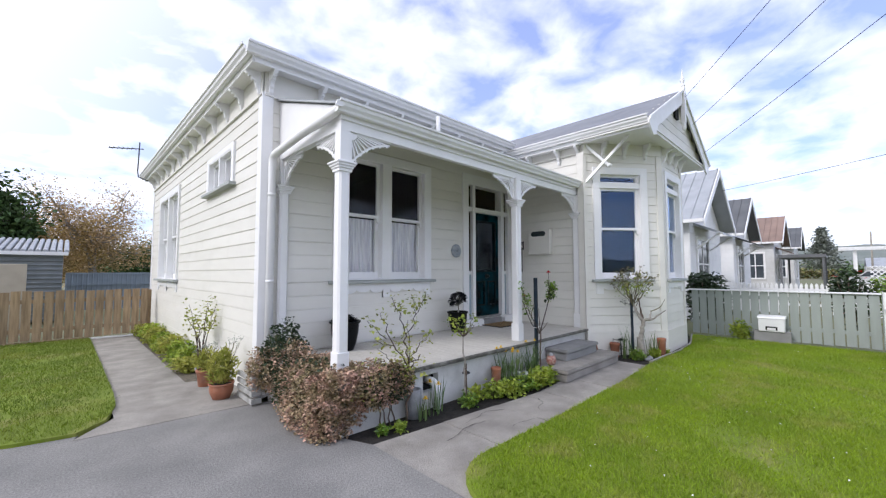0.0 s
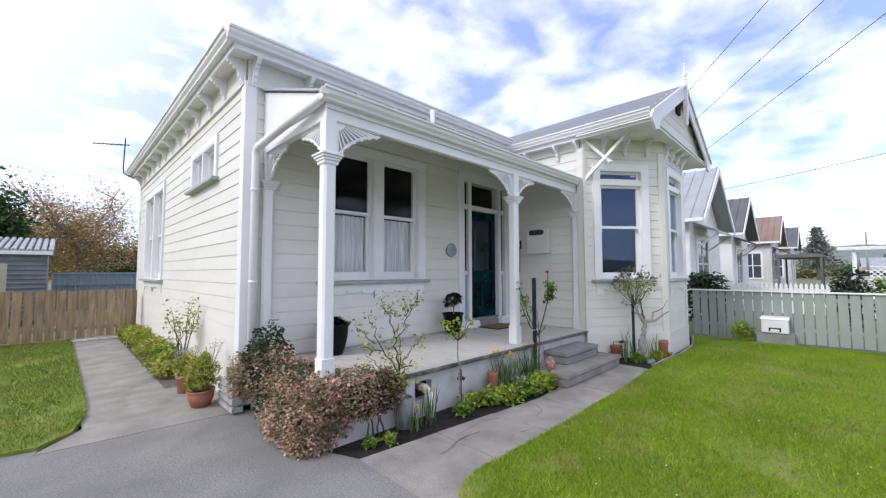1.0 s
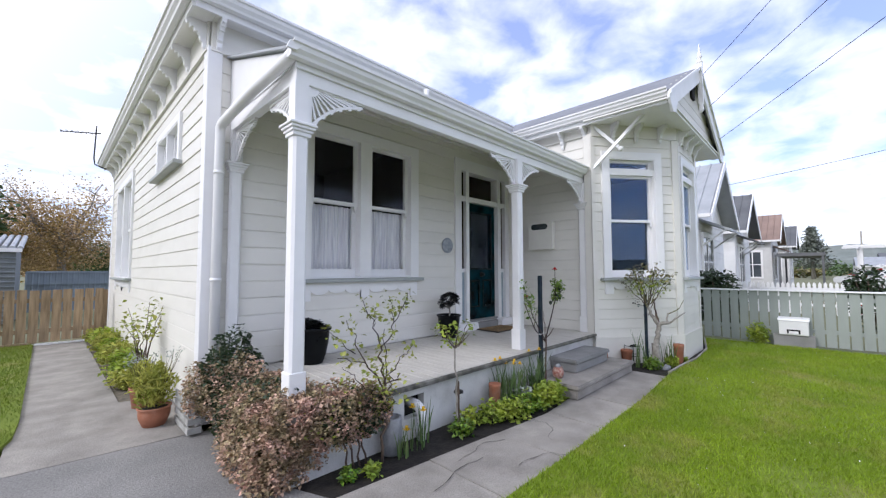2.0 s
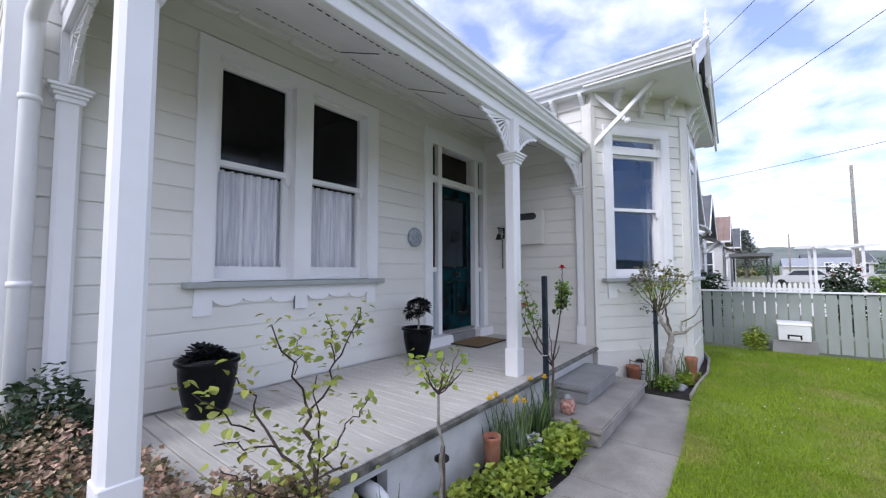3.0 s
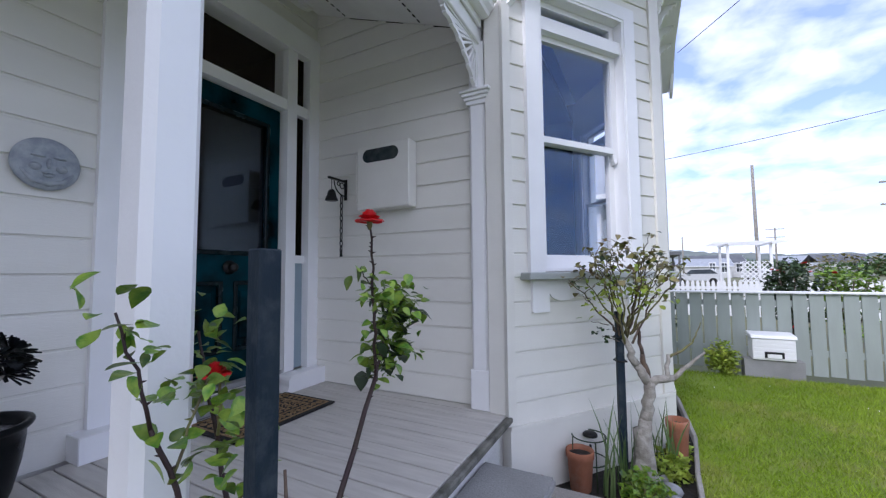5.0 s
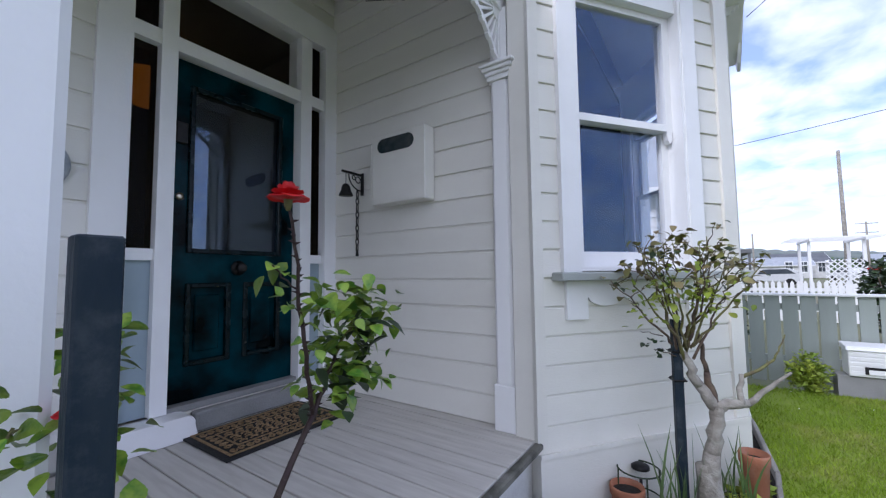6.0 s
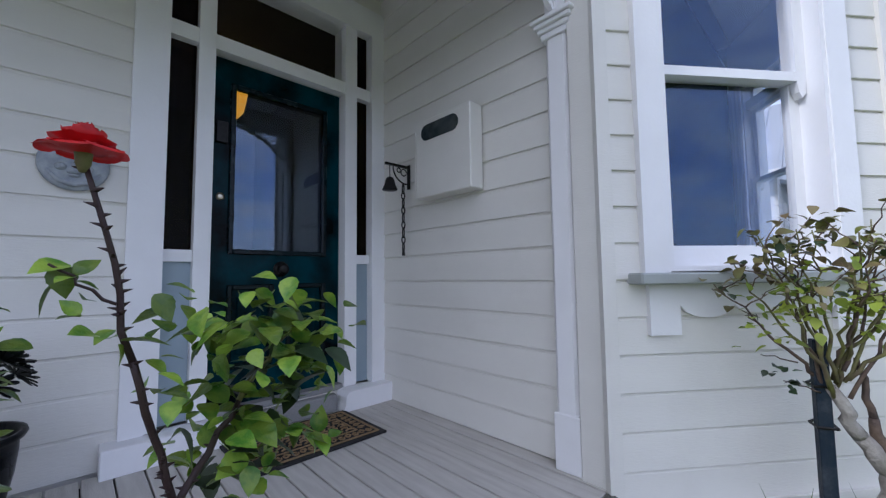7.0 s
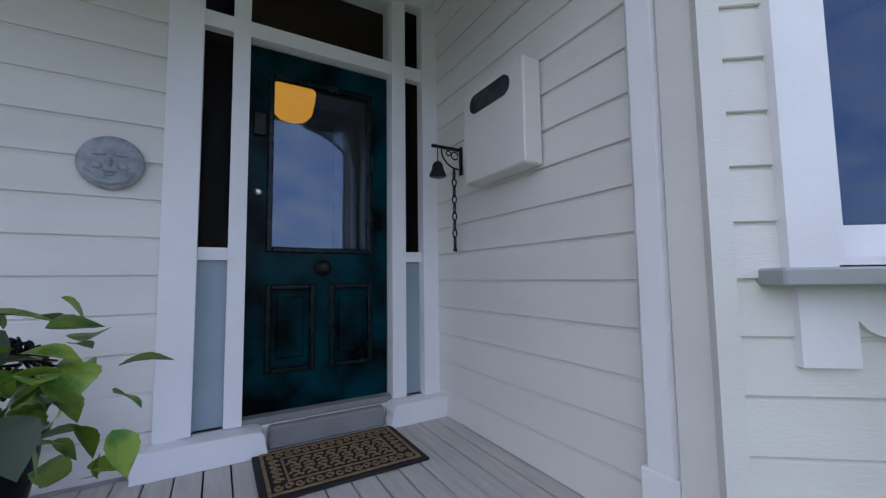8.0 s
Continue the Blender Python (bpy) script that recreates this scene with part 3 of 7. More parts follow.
# ---- front door ----
def front_door():
    root = thing("door_1", M_FRONT, "dark teal panelled front door with glazed top and sidelights", "door", kind="structure")
    f = fx
    bm = B()
    box(bm, f(5.01), f(5.10), -0.045, -0.001, DECK, 3.19)
    box(bm, f(5.10), f(5.15), -0.045, 0.13, 0.58, 3.0)
    box(bm, f(6.325), f(6.435), -0.045, -0.001, DECK, 3.19)
    box(bm, f(6.325), f(6.355), 0.0, 0.13, 0.58, 3.0)
    box(bm, f(5.10), f(6.325), -0.045, -0.001, 3.0, 3.19)
    box(bm, f(5.10), f(6.355), 0.0, 0.13, 3.0, 3.03)
    part("door_frame", bm, WHITE, root)
    for a, b in ((5.275, 5.352), (6.125, 6.212)):
        bm = B()
        box(bm, f(a), f(b), -0.03, 0.12, 0.58, 3.0)
        part("mullion", bm, WHITE, root)
    for a, b in ((5.15, 5.275), (5.352, 6.125), (6.212, 6.325)):
        bm = B()
        box(bm, f(a), f(b), -0.02, 0.11, 2.52, 2.60)
        part("transom_bar", bm, WHITE, root)
        bm = B()
        box(bm, f(a), f(b), 0.03, 0.036, 2.60, 3.0)
        part("pane", bm, RIPPLE if b - a < 0.3 else GLASS, root).visible_shadow = False
    for a, b in ((5.15, 5.275), (6.212, 6.325)):
        bm = B()
        box(bm, f(a), f(b), 0.03, 0.036, 1.43, 2.52)
        part("pane", bm, RIPPLE, root, "rippled dark glass").visible_shadow = False
        bm = B()
        box(bm, f(a), f(b), -0.005, 0.10, 1.37, 1.43)
        part("rail", bm, WHITE, root)
        bm = B()
        box(bm, f(a), f(b), 0.02, 0.05, 0.58, 1.37)
        part("panel", bm, PANELBLUE, root, "blue grey painted panel")
    # door leaf: stiles, rails, two raised panels and an arched glazed light
    leaf = B()
    y0, y1 = 0.05, 0.095
    L0, L1, Z0, Z1 = f(5.357), f(6.12), 0.60, 2.515
    g0, g1, gz0, gz1 = L0 + 0.105, L1 - 0.105, 1.43, 2.37
    box(leaf, L0, g0, y0, y1, Z0, Z1)
    box(leaf, g1, L1, y0, y1, Z0, Z1)
    box(leaf, g0, g1, y0, y1, 1.235, gz0)
    box(leaf, g0, g1, y0, y1, Z0, 0.80)
    mid = (g0 + g1) / 2
    box(leaf, mid - 0.05, mid + 0.05, y0, y1, 0.80, 1.235)
    box(leaf, g0, g1, y0, y1, gz1, Z1)
    door = part("door_leaf", leaf, TEAL, root)
    for a, b in ((g0, mid - 0.05), (mid + 0.05, g1)):
        bm = B()
        box(bm, a, b, y0 + 0.022, y1 - 0.005, 0.80, 1.235)
        box(bm, a + 0.045, b - 0.045, y0 + 0.008, y0 + 0.03, 0.86, 1.18)
        part("door_panel", bev(bm, 0.006), TEAL, door)
        bm = B()   # bolection moulding round the panel
        for q in ((a - 0.012, a + 0.016, 0.788, 1.247), (b - 0.016, b + 0.012, 0.788, 1.247)):
            box(bm, q[0], q[1], y0 - 0.014, y0 + 0.022, q[2], q[3])
        for q in ((0.788, 0.816), (1.219, 1.247)):
            box(bm, a + 0.016, b - 0.016, y0 - 0.014, y0 + 0.022, q[0], q[1])
        part("moulding", bev(bm, 0.005), MOULD, door, "near black moulding")
    bm = B()
    for q in ((g0 - 0.014, g0 + 0.014), (g1 - 0.014, g1 + 0.014)):
        box(bm, q[0], q[1], y0 - 0.016, y0 + 0.02, gz0 - 0.014, gz1 + 0.014)
    box(bm, g0 + 0.014, g1 - 0.014, y0 - 0.016, y0 + 0.02, gz0 - 0.014, gz0 + 0.014)
    box(bm, g0 + 0.014, g1 - 0.014, y0 - 0.016, y0 + 0.02, gz1 - 0.014, gz1 + 0.014)
    part("moulding", bev(bm, 0.005), MOULD, door, "near black moulding")
    bm = B()
    box(bm, g0 - 0.002, g1 + 0.002, y0 + 0.02, y0 + 0.025, gz0 - 0.002, gz1)
    part("pane", bm, DOORGLASS, door).visible_shadow = False
    bm = B()
    lathe(bm, [(0.012, 0), (0.026, 0.004), (0.045, 0.012), (0.045, 0.018), (0.030, 0.024), (0.02, 0.05), (0.028, 0.056), (0.028, 0.066), (0.012, 0.072)], seg=20)
    k = part("door_knob", bm, BLACKM, door, "black round door knob", True)
    k.matrix_basis = pose(mid, y0, 1.335, 90, 0, 0)
    bm = B()
    lathe(bm, [(0.005, 0), (0.021, 0.002), (0.021, 0.012), (0.008, 0.015)], seg=16)
    k = part("lock", bm, mat("brass_lock", (0.55, 0.5, 0.4), 0.3, metal=1.0), door, "small metal lock", True)
    k.matrix_basis = pose(L0 + 0.05, y0, 1.73, 90, 0, 0)
    bm = B()
    box(bm, L0 + 0.02, L0 + 0.08, y0 - 0.02, y0, 2.03, 2.15)
    part("latch", bev(bm, 0.004), BLACKM, door, "black latch box")
    bm = B()
    box(bm, L0 - 0.02, L1 + 0.02, -0.01, 0.12, 0.565, 0.598)
    part("threshold", bm, CONC3, root, "worn grey threshold")


front_door()


def door_plinths():
    for name, a, b, q in (("step_block_1", 4.95, 5.46, 1), ("step_block_2", 6.07, 6.43, -1)):
        bm = B()
        z0, z1, h = DECK, 0.575, 0.12
        if q > 0:
            pts = [(a, z0), (b, z0), (b, z0 + 0.02), (b - 0.015, z0 + 0.05), (b - 0.012, z1 - 0.03), (b - 0.03, z1 - 0.005), (b - 0.06, z1), (a, z1)]
        else:
            pts = [(a, z0), (b, z0), (b, z1), (a + 0.06, z1), (a + 0.03, z1 - 0.005), (a + 0.012, z1 - 0.03), (a + 0.015, z0 + 0.05), (a, z0 + 0.02)]
        prism(bm, pts, 0.13, pose(0, YF - 0.135, 0))
        solid(name, bev(bm, 0.004), WHITE, "white painted plinth block beside the front door", "plinth", "structure")
    bm = B()
    box(bm, 5.47, 6.06, YF - 0.07, YF - 0.012, DECK, 0.56)
    solid("door_step", bev(bm, 0.008), CONC3, "worn grey stone door step", "step", "structure")


door_plinths()


# ---- inside the house, seen through the panes ----
def rooms():
    bm = B()
    box(bm, XW + 0.15, 9.75, YF + 0.15, YB - 0.15, 0.36, 0.39)
    box(bm, XE + 0.15, 9.75, 3.1, YF + 0.149, 0.36, 0.39)
    box(bm, 7.55, 8.7, 2.3, 3.099, 0.36, 0.39)
    solid("floor", bm, mat("dark_floorboards", (0.10, 0.06, 0.035), 0.5), "dark timber floor inside the house", "floor", "structure")
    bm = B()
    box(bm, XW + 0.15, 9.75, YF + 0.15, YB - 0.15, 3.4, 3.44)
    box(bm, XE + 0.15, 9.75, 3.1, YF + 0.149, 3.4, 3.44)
    solid("ceiling", bm, DARK, "near-black ceiling inside the house, room darkness in its colour", "ceiling", "structure")
    # unseen inner walls, coloured near black to keep the view through the panes dark
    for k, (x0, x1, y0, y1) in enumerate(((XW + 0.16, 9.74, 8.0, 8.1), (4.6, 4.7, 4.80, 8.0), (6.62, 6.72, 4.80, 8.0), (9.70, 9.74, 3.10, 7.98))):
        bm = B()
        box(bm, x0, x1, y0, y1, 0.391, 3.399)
        solid("wall_inside_%d" % (k + 1), bm, DARK, "near-black wall inside the house, room darkness in its colour", "wall", "structure")


rooms()


# ---- verandah ----
def mould(bm, w, d, z, steps):
    """Square moulded courses round a post."""
    for h, out in steps:
        box(bm, -w / 2 - out, w / 2 + out, -d / 2 - out, d / 2 + out, z, z + h)
        z += h
    return bm


def verandah_post(x, y, half=False, axis=0):
    root = thing("verandah_post" if not half else "verandah_pilaster", pose(x, y, DECK), "white painted timber verandah post with a moulded cap" if not half else "white painted half post against the wall", "post")
    w, d = (0.112, 0.112) if not half else ((0.11, 0.055) if axis == 0 else (0.055, 0.11))
    bm = B()
    box(bm, -w / 2 - 0.006, w / 2 + 0.006, -d / 2 - 0.006, d / 2 + 0.006, 0, 0.24)
    bev(bm, 0.005)
    part("base", bm, WHITE, root)
    bm = B()
    box(bm, -w / 2, w / 2, -d / 2, d / 2, 0.23, 1.92)
    vs = [e for e in bm.edges if abs(e.verts[0].co.z - e.verts[1].co.z) > 1]
    bmesh.ops.bevel(bm, geom=vs, offset=0.018, segments=1, affect="EDGES")
    part("shaft", bm, WHITE, root)
    bm = B()
    mould(bm, w, d, 1.895, [(0.03, 0.012), (0.022, 0.022), (0.022, 0.034), (0.02, 0.046)])
    part("cap", bev(bm, 0.004), WHITE, root)
    bm = B()
    box(bm, -w / 2 + 0.004, w / 2 - 0.004, -d / 2 + 0.004, d / 2 - 0.004, 1.985, 2.305)
    part("top_block", bm, WHITE, root)
    return root


PY = 3.19
verandah_post(1.824, PY + 0.02)
verandah_post(4.588, PY)
verandah_post(6.395, 3.19, True, 1)
verandah_post(1.838, 4.59, True, 0)


def fret_bracket(m):
    """A fretwork bracket: rays fanning from the top corner to a shallow curved rim."""
    root = thing("fret_bracket", m, "white fretwork verandah bracket with a sunburst of rays", "bracket", "verandah brackets")
    R, H, T = 0.46, 0.285, 0.022

    def rim(t):
        x, z = R + (0.022 - R) * t, -0.03 + (0.03 - H) * t
        k = 0.042 * math.sin(math.pi * t)
        return x - k * 0.6, z + k
    for i in range(1, 10):
        t = i / 10
        x, z = rim(t)
        d = Vector((x, 0, z)).normalized()
        q = Vector((-d.z, 0, d.x))
        a, b = d * 0.062, Vector((x, 0, z))
        bm = B()
        prism(bm, [((v).x, (v).z) for v in (a + q * 0.004, b + q * 0.0085, b - q * 0.0085, a - q * 0.004)], T - 0.006, pose(0, 0.003, 0))
        part("ray", bm, WHITE, root)
    bm = B()
    n = 18
    for i in range(n):
        (ax, az), (bx, bz) = rim(i / n), rim((i + 1) / n)
        w = 0.020 + 0.010 * (i % 3 == 1)
        prism(bm, [(ax, az), (bx, bz), (bx + w * 0.5, bz - w), (ax + w * 0.5, az - w)], T)
    box(bm, 0, R + 0.02, -0.003, T + 0.003, -0.024, 0.0)
    box(bm, 0, 0.024, -0.003, T + 0.003, -H - 0.02, -0.0245)
    part("rim", bm, WHITE, root)
    bm = B()
    arc = [(0.024, -0.0245)] + [(0.02 + 0.062 * math.cos(a), -0.02 - 0.062 * math.sin(a)) for a in (math.pi / 2 * (0.05 + 0.9 * i / 8) for i in range(9))]
    prism(bm, arc, T + 0.002, pose(0, -0.001, 0))
    part("hub", bm, WHITE, root)
    return root


BZ = 2.76
fb = fret_bracket(pose(1.882, PY - 0.011, BZ))
copy_thing(fb, pose(4.646, PY - 0.011, BZ))
copy_thing(fb, pose(4.530, PY + 0.011, BZ, 0, 0, 180))
copy_thing(fb, pose(6.37, PY + 0.011, BZ, 0, 0, 180))
copy_thing(fb, pose(1.846, PY + 0.085, BZ, 0, 0, 90))
copy_thing(fb, pose(1.824, 4.56, BZ, 0, 0, -90))


def gutter(bm, a, b, h=0.10, d=0.11, m=None):
    """An ogee gutter along x from a to b; its front faces -y."""
    prof = [(0, 0), (-0.02, -0.004), (-0.055, 0.0), (-0.062, 0.02), (-0.085, 0.045), (-0.092, 0.075), (-0.108, 0.08), (-0.11, 0.10), (-0.098, 0.10), (-0.092, 0.088), (-0.0, 0.02)]
    s = h / 0.10
    va = [bm.verts.new((m or Matrix()) @ Vector((a, y * d / 0.11, z * s))) for y, z in prof]
    vb = [bm.verts.new((m or Matrix()) @ Vector((b, y * d / 0.11, z * s))) for y, z in prof]
    bm.faces.new(va); bm.faces.new(vb[::-1])
    for i in range(len(prof)):
        j = (i + 1) % len(prof)
        bm.faces.new((va[i], vb[i], vb[j], va[j]))


def verandah():
    # deck boards run from the wall to the front edge
    root = thing("verandah_floor", pose(0, 0, 0), "weathered grey timber verandah floor", "floor", kind="structure")
    # solid black slab that stands for the shade in the board gaps
    bm = B()
    box(bm, 1.70, 6.43, 3.08, 4.585, 0.36, 0.425)
    part("gap_backing", bm, BLACKGAP, root)
    bm = B()
    box(bm, 0, 0.097, 0, 1.56, 0.426, DECK)
    unit = mesh_of("deck_board", bev(bm, 0.003), DECKW)
    x = 1.69
    while x < 6.40:
        ob = new("deck_board", unit)
        ob.parent, ob.location = root, (x, 3.025, random.uniform(-0.0015, 0.0015))
        x += 0.1035
    bm = B()
    box(bm, 1.665, 6.425, 2.985, 3.024, 0.415, DECK - 0.002)
    bev(bm, 0.008)
    part("nosing", bm, DECKEDGE, root, "dark mossy board along the front edge")
    # painted concrete base under the deck, with a square vent
    bm = B()
    for a, b, z0, z1 in ((1.70, 2.70, -0.05, 0.415), (2.70, 2.92, -0.05, 0.16), (2.70, 2.92, 0.34, 0.415), (2.92, 6.43, -0.05, 0.415)):
        box(bm, a, b, 3.06, 3.14, z0, z1)
    box(bm, 1.70, 1.78, 3.14, 4.58, -0.05, 0.415)
    base = solid("verandah_base", bm, FOUND, "white painted concrete base of the verandah", "foundation", "structure")
    # black board behind the hole, in place of the shade inside
    bm = B()
    box(bm, 2.6, 3.0, 3.15, 3.17, 0.1, 0.4)
    part("vent_back", bm, BLACKGAP, base, "black backing for the darkness in the square vent")


verandah()


def verandah_roof():
    root = thing("verandah_roof", pose(0, 0, 0), "white verandah roof with beam, gutter and lined soffit", "roof", kind="structure")
    bm = B()
    box(bm, 1.775, 6.43, PY - 0.03, PY + 0.03, BZ - 0.015, 2.885)
    part("beam", bev(bm, 0.005), WHITE, root)
    bm = B()
    box(bm, 1.765, 6.35, PY - 0.05, PY - 0.031, 2.835, 2.955)
    part("fascia", bev(bm, 0.004), WHITE, root)
    bm = B()
    box(bm, 1.79, 1.86, PY + 0.031, 4.62, BZ, 2.88)
    part("end_beam", bm, WHITE, root)
    bm = B()
    prism(bm, [(3.10, 2.88), (4.62, 2.88), (4.62, 3.465), (3.10, 2.945)], 0.02, pose(1.80, 0, 0, 0, 0, 90))
    part("end_panel", bm, WHITE, root, "white triangular end panel")
    bm = B()
    prism(bm, [(3.08, 2.95), (4.63, 3.485), (4.63, 3.505), (3.08, 2.97)], -4.72, pose(1.74, 0, 0, 0, 0, 90))
    part("roof_sheet", bm, GALV, root, "light grey roofing iron")
    # soffit sheets on the slope, with dark butt joints and rows of vent slots
    rise = 0.545 / 1.385
    slope = math.atan(rise)
    under = lambda y: 2.895 + (y - 3.225) * rise
    xs = [1.88, 2.62, 3.49, 4.36, 5.23, 6.43]

    def strip(bm, xa, xb, y, w, drop=0.003):
        m = Matrix.Translation((0, y, under(y) - drop)) @ Matrix.Rotation(slope, 4, "X")
        box(bm, xa, xb, -w / 2, w / 2, -0.002, 0.002, m)
    for a, b in zip(xs, xs[1:]):
        bm = B()
        prism(bm, [(3.225, 2.895), (4.61, 3.44), (4.61, 3.452), (3.225, 2.907)], -(b - a - 0.006), pose(a, 0, 0, 0, 0, 90))
        part("soffit_sheet", bm, OFFWHITE, root)
        for yy in (3.62, 4.30):
            bm = B()
            k = 0
            while a + 0.14 + k * 0.062 < b - 0.04:
                strip(bm, a + 0.14 + k * 0.062, a + 0.172 + k * 0.062, yy, 0.011)
                k += 1
            part("vent_slots", bm, BLACKGAP, root, "row of dark vent slots")
        for y0, y1 in ((3.26, 3.60), (3.78, 4.28)):
            bm = B()
            m = Matrix.Translation((b - 0.006, y0, under(y0) - 0.003)) @ Matrix.Rotation(slope, 4, "X")
            box(bm, 0, 0.010, 0, (y1 - y0) / math.cos(slope), -0.002, 0.002, m)
            part("joint", bm, BLACKGAP, root, "dark open joint between soffit sheets")
    x = 1.88
    while x < 6.2:   # lapped strips where the soffit meets the wall
        bm = B()
        prism(bm, [(0, 0.012), (0.03, 0.0), (0.34, 0.0), (0.40, 0.012), (0.44, 0.028), (0.44, 0.06), (0, 0.06)], 0.05, pose(x, 4.575, 3.385))
        part("scotia", bm, OFFWHITE, root)
        x += 0.445
    bm = B()
    gutter(bm, 1.70, 6.34, 0.10, 0.11, pose(0, PY - 0.05, 2.88))
    part("gutter", bm, WHITE, root)
    bm = B()
    prism(bm, [(0.045, 0.03), (0.12, 0.1), (0.10, 0.12), (0.0, 0.085), (-0.02, 0.03)], 0.02, pose(1.68, PY - 0.14, 2.875))
    part("gutter_end", bm, WHITE, root)


verandah_roof()


def downpipe():
    bm = B()
    pts = [(1.74, 3.12, 2.925), (1.735, 3.2, 2.905), (1.70, 3.8, 2.855), (1.685, 4.42, 2.79), (1.68, 4.50, 2.775), (1.678, 4.538, 2.74), (1.678, 4.545, 2.68), (1.678, 4.545, 0.05)]
    tube(bm, pts, 0.043, 14)
    root = thing("downpipe", pose(0, 0, 0), "white painted round downpipe at the house corner", "downpipe")
    part("pipe", bm, WHITE, root, "", True)
    for z in (2.3, 1.3, 0.4):
        bm = B()
        tube(bm, [(1.678, 4.545, z), (1.678, 4.545, z + 0.03)], 0.049, 14)
        part("bracket", bm, WHITE, root, "", True)


downpipe()


# ---- main eaves ----
def eave_bracket_mesh():
    """A scrolled eave bracket, against a wall at y = 0, reaching out to -y; its top at z = 0."""
    bm = B()
    pts = [(x * 0.66, z * 0.98) for x, z in [(0, 0), (-0.25, 0), (-0.262, -0.03), (-0.245, -0.06), (-0.215, -0.052), (-0.20, -0.085), (-0.165, -0.08), (-0.15, -0.115), (-0.115, -0.115), (-0.085, -0.15), (-0.08, -0.19), (-0.05, -0.21), (-0.045, -0.25), (-0.02, -0.275), (0, -0.27)]]
    prism(bm, pts, 0.045, pose(-0.0225, 0, 0, 0, 0, 90) @ pose(0, -0.045, 0))
    return mesh_of("eave_bracket", bm, WHITE)


def eaves():
    unit = eave_bracket_mesh()
    OUT = 0.18

    def run(name, m, length, spots, label, o0=OUT, o1=OUT, ZS=3.785):
        root = thing(name, m, label, "eave", kind="structure")
        bm = B()
        box(bm, 0.001 if name == "eave_front" else -o0 + 0.01, length + o1 - 0.01, -OUT, -0.001, ZS, ZS + 0.018)
        part("soffit", bm, OFFWHITE, root)
        bm = B()
        box(bm, 0, length, -0.028, -0.003, 3.52, ZS)
        box(bm, 0, length, -0.042, -0.002, 3.495, 3.522)
        part("frieze", bm, CREAM, root)
        bm = B()
        box(bm, -o0, length + o1, -OUT - 0.02, -OUT, ZS - 0.02, ZS + (0.10 if name != "eave_wing" else 0.085))
        part("fascia", bm, WHITE, root)
        bm = B()
        gutter(bm, -o0 - 0.10, length + o1 + 0.02, 0.11, 0.12, pose(0, -OUT - 0.02, ZS + 0.045))
        part("gutter", bm, WHITE, root)
        for u in spots:
            ob = new("eave_bracket", unit)
            ob.parent, ob.location = root, (u, -0.028, ZS - 0.002)
        return root
    side_spots = [YB - YF - 0.06 - 0.62 * k for k in range(13)]
    run("eave_side", M_SIDE, YB - YF, side_spots, "white boxed eave with scrolled brackets along the side", 0.18, 0.18)
    run("eave_front", M_FRONT, XE - XW, [0.06 + 0.62 * k for k in range(8)], "white boxed eave with scrolled brackets above the verandah", 0.18, -0.20)
    run("eave_wing", M_WING, YF - 3.02, [0.55, 1.15, 1.53], "white boxed eave of the gabled wing", -0.2, 1.10, 3.635)
    # downpipe dropping from the main gutter onto the verandah roof
    bm = B()
    tube(bm, [(4.05, 4.24, 3.82), (4.05, 4.24, 3.32)], 0.036, 12)
    solid("short_downpipe", bm, WHITE, "short white downpipe from the upper gutter", "downpipe", smooth=True)
    # hipped main roof
    x0, x1, y0, y1, z, r = XW - 0.2, 6.3, YF - 0.20, YB + 0.2, 3.89, 1.1
    xm = (x0 + x1) / 2 + 0.6
    bm = B()
    v = [bm.verts.new(p) for p in ((x0, y0, z), (x1 + 2.0, y0, z), (x1 + 2.0, y1, z), (x0, y1, z), (xm, y0 + 2.9, z + r), (xm, y1 - 2.9, z + r))]
    for f in ((0, 1, 4), (1, 2, 5, 4), (2, 3, 5), (3, 0, 4, 5), (3, 2, 1, 0)):
        bm.faces.new([v[i] for i in f])
    solid("roof_main", bm, ROOFGREY, "grey iron hipped roof of the house", "roof", "structure")


eaves()


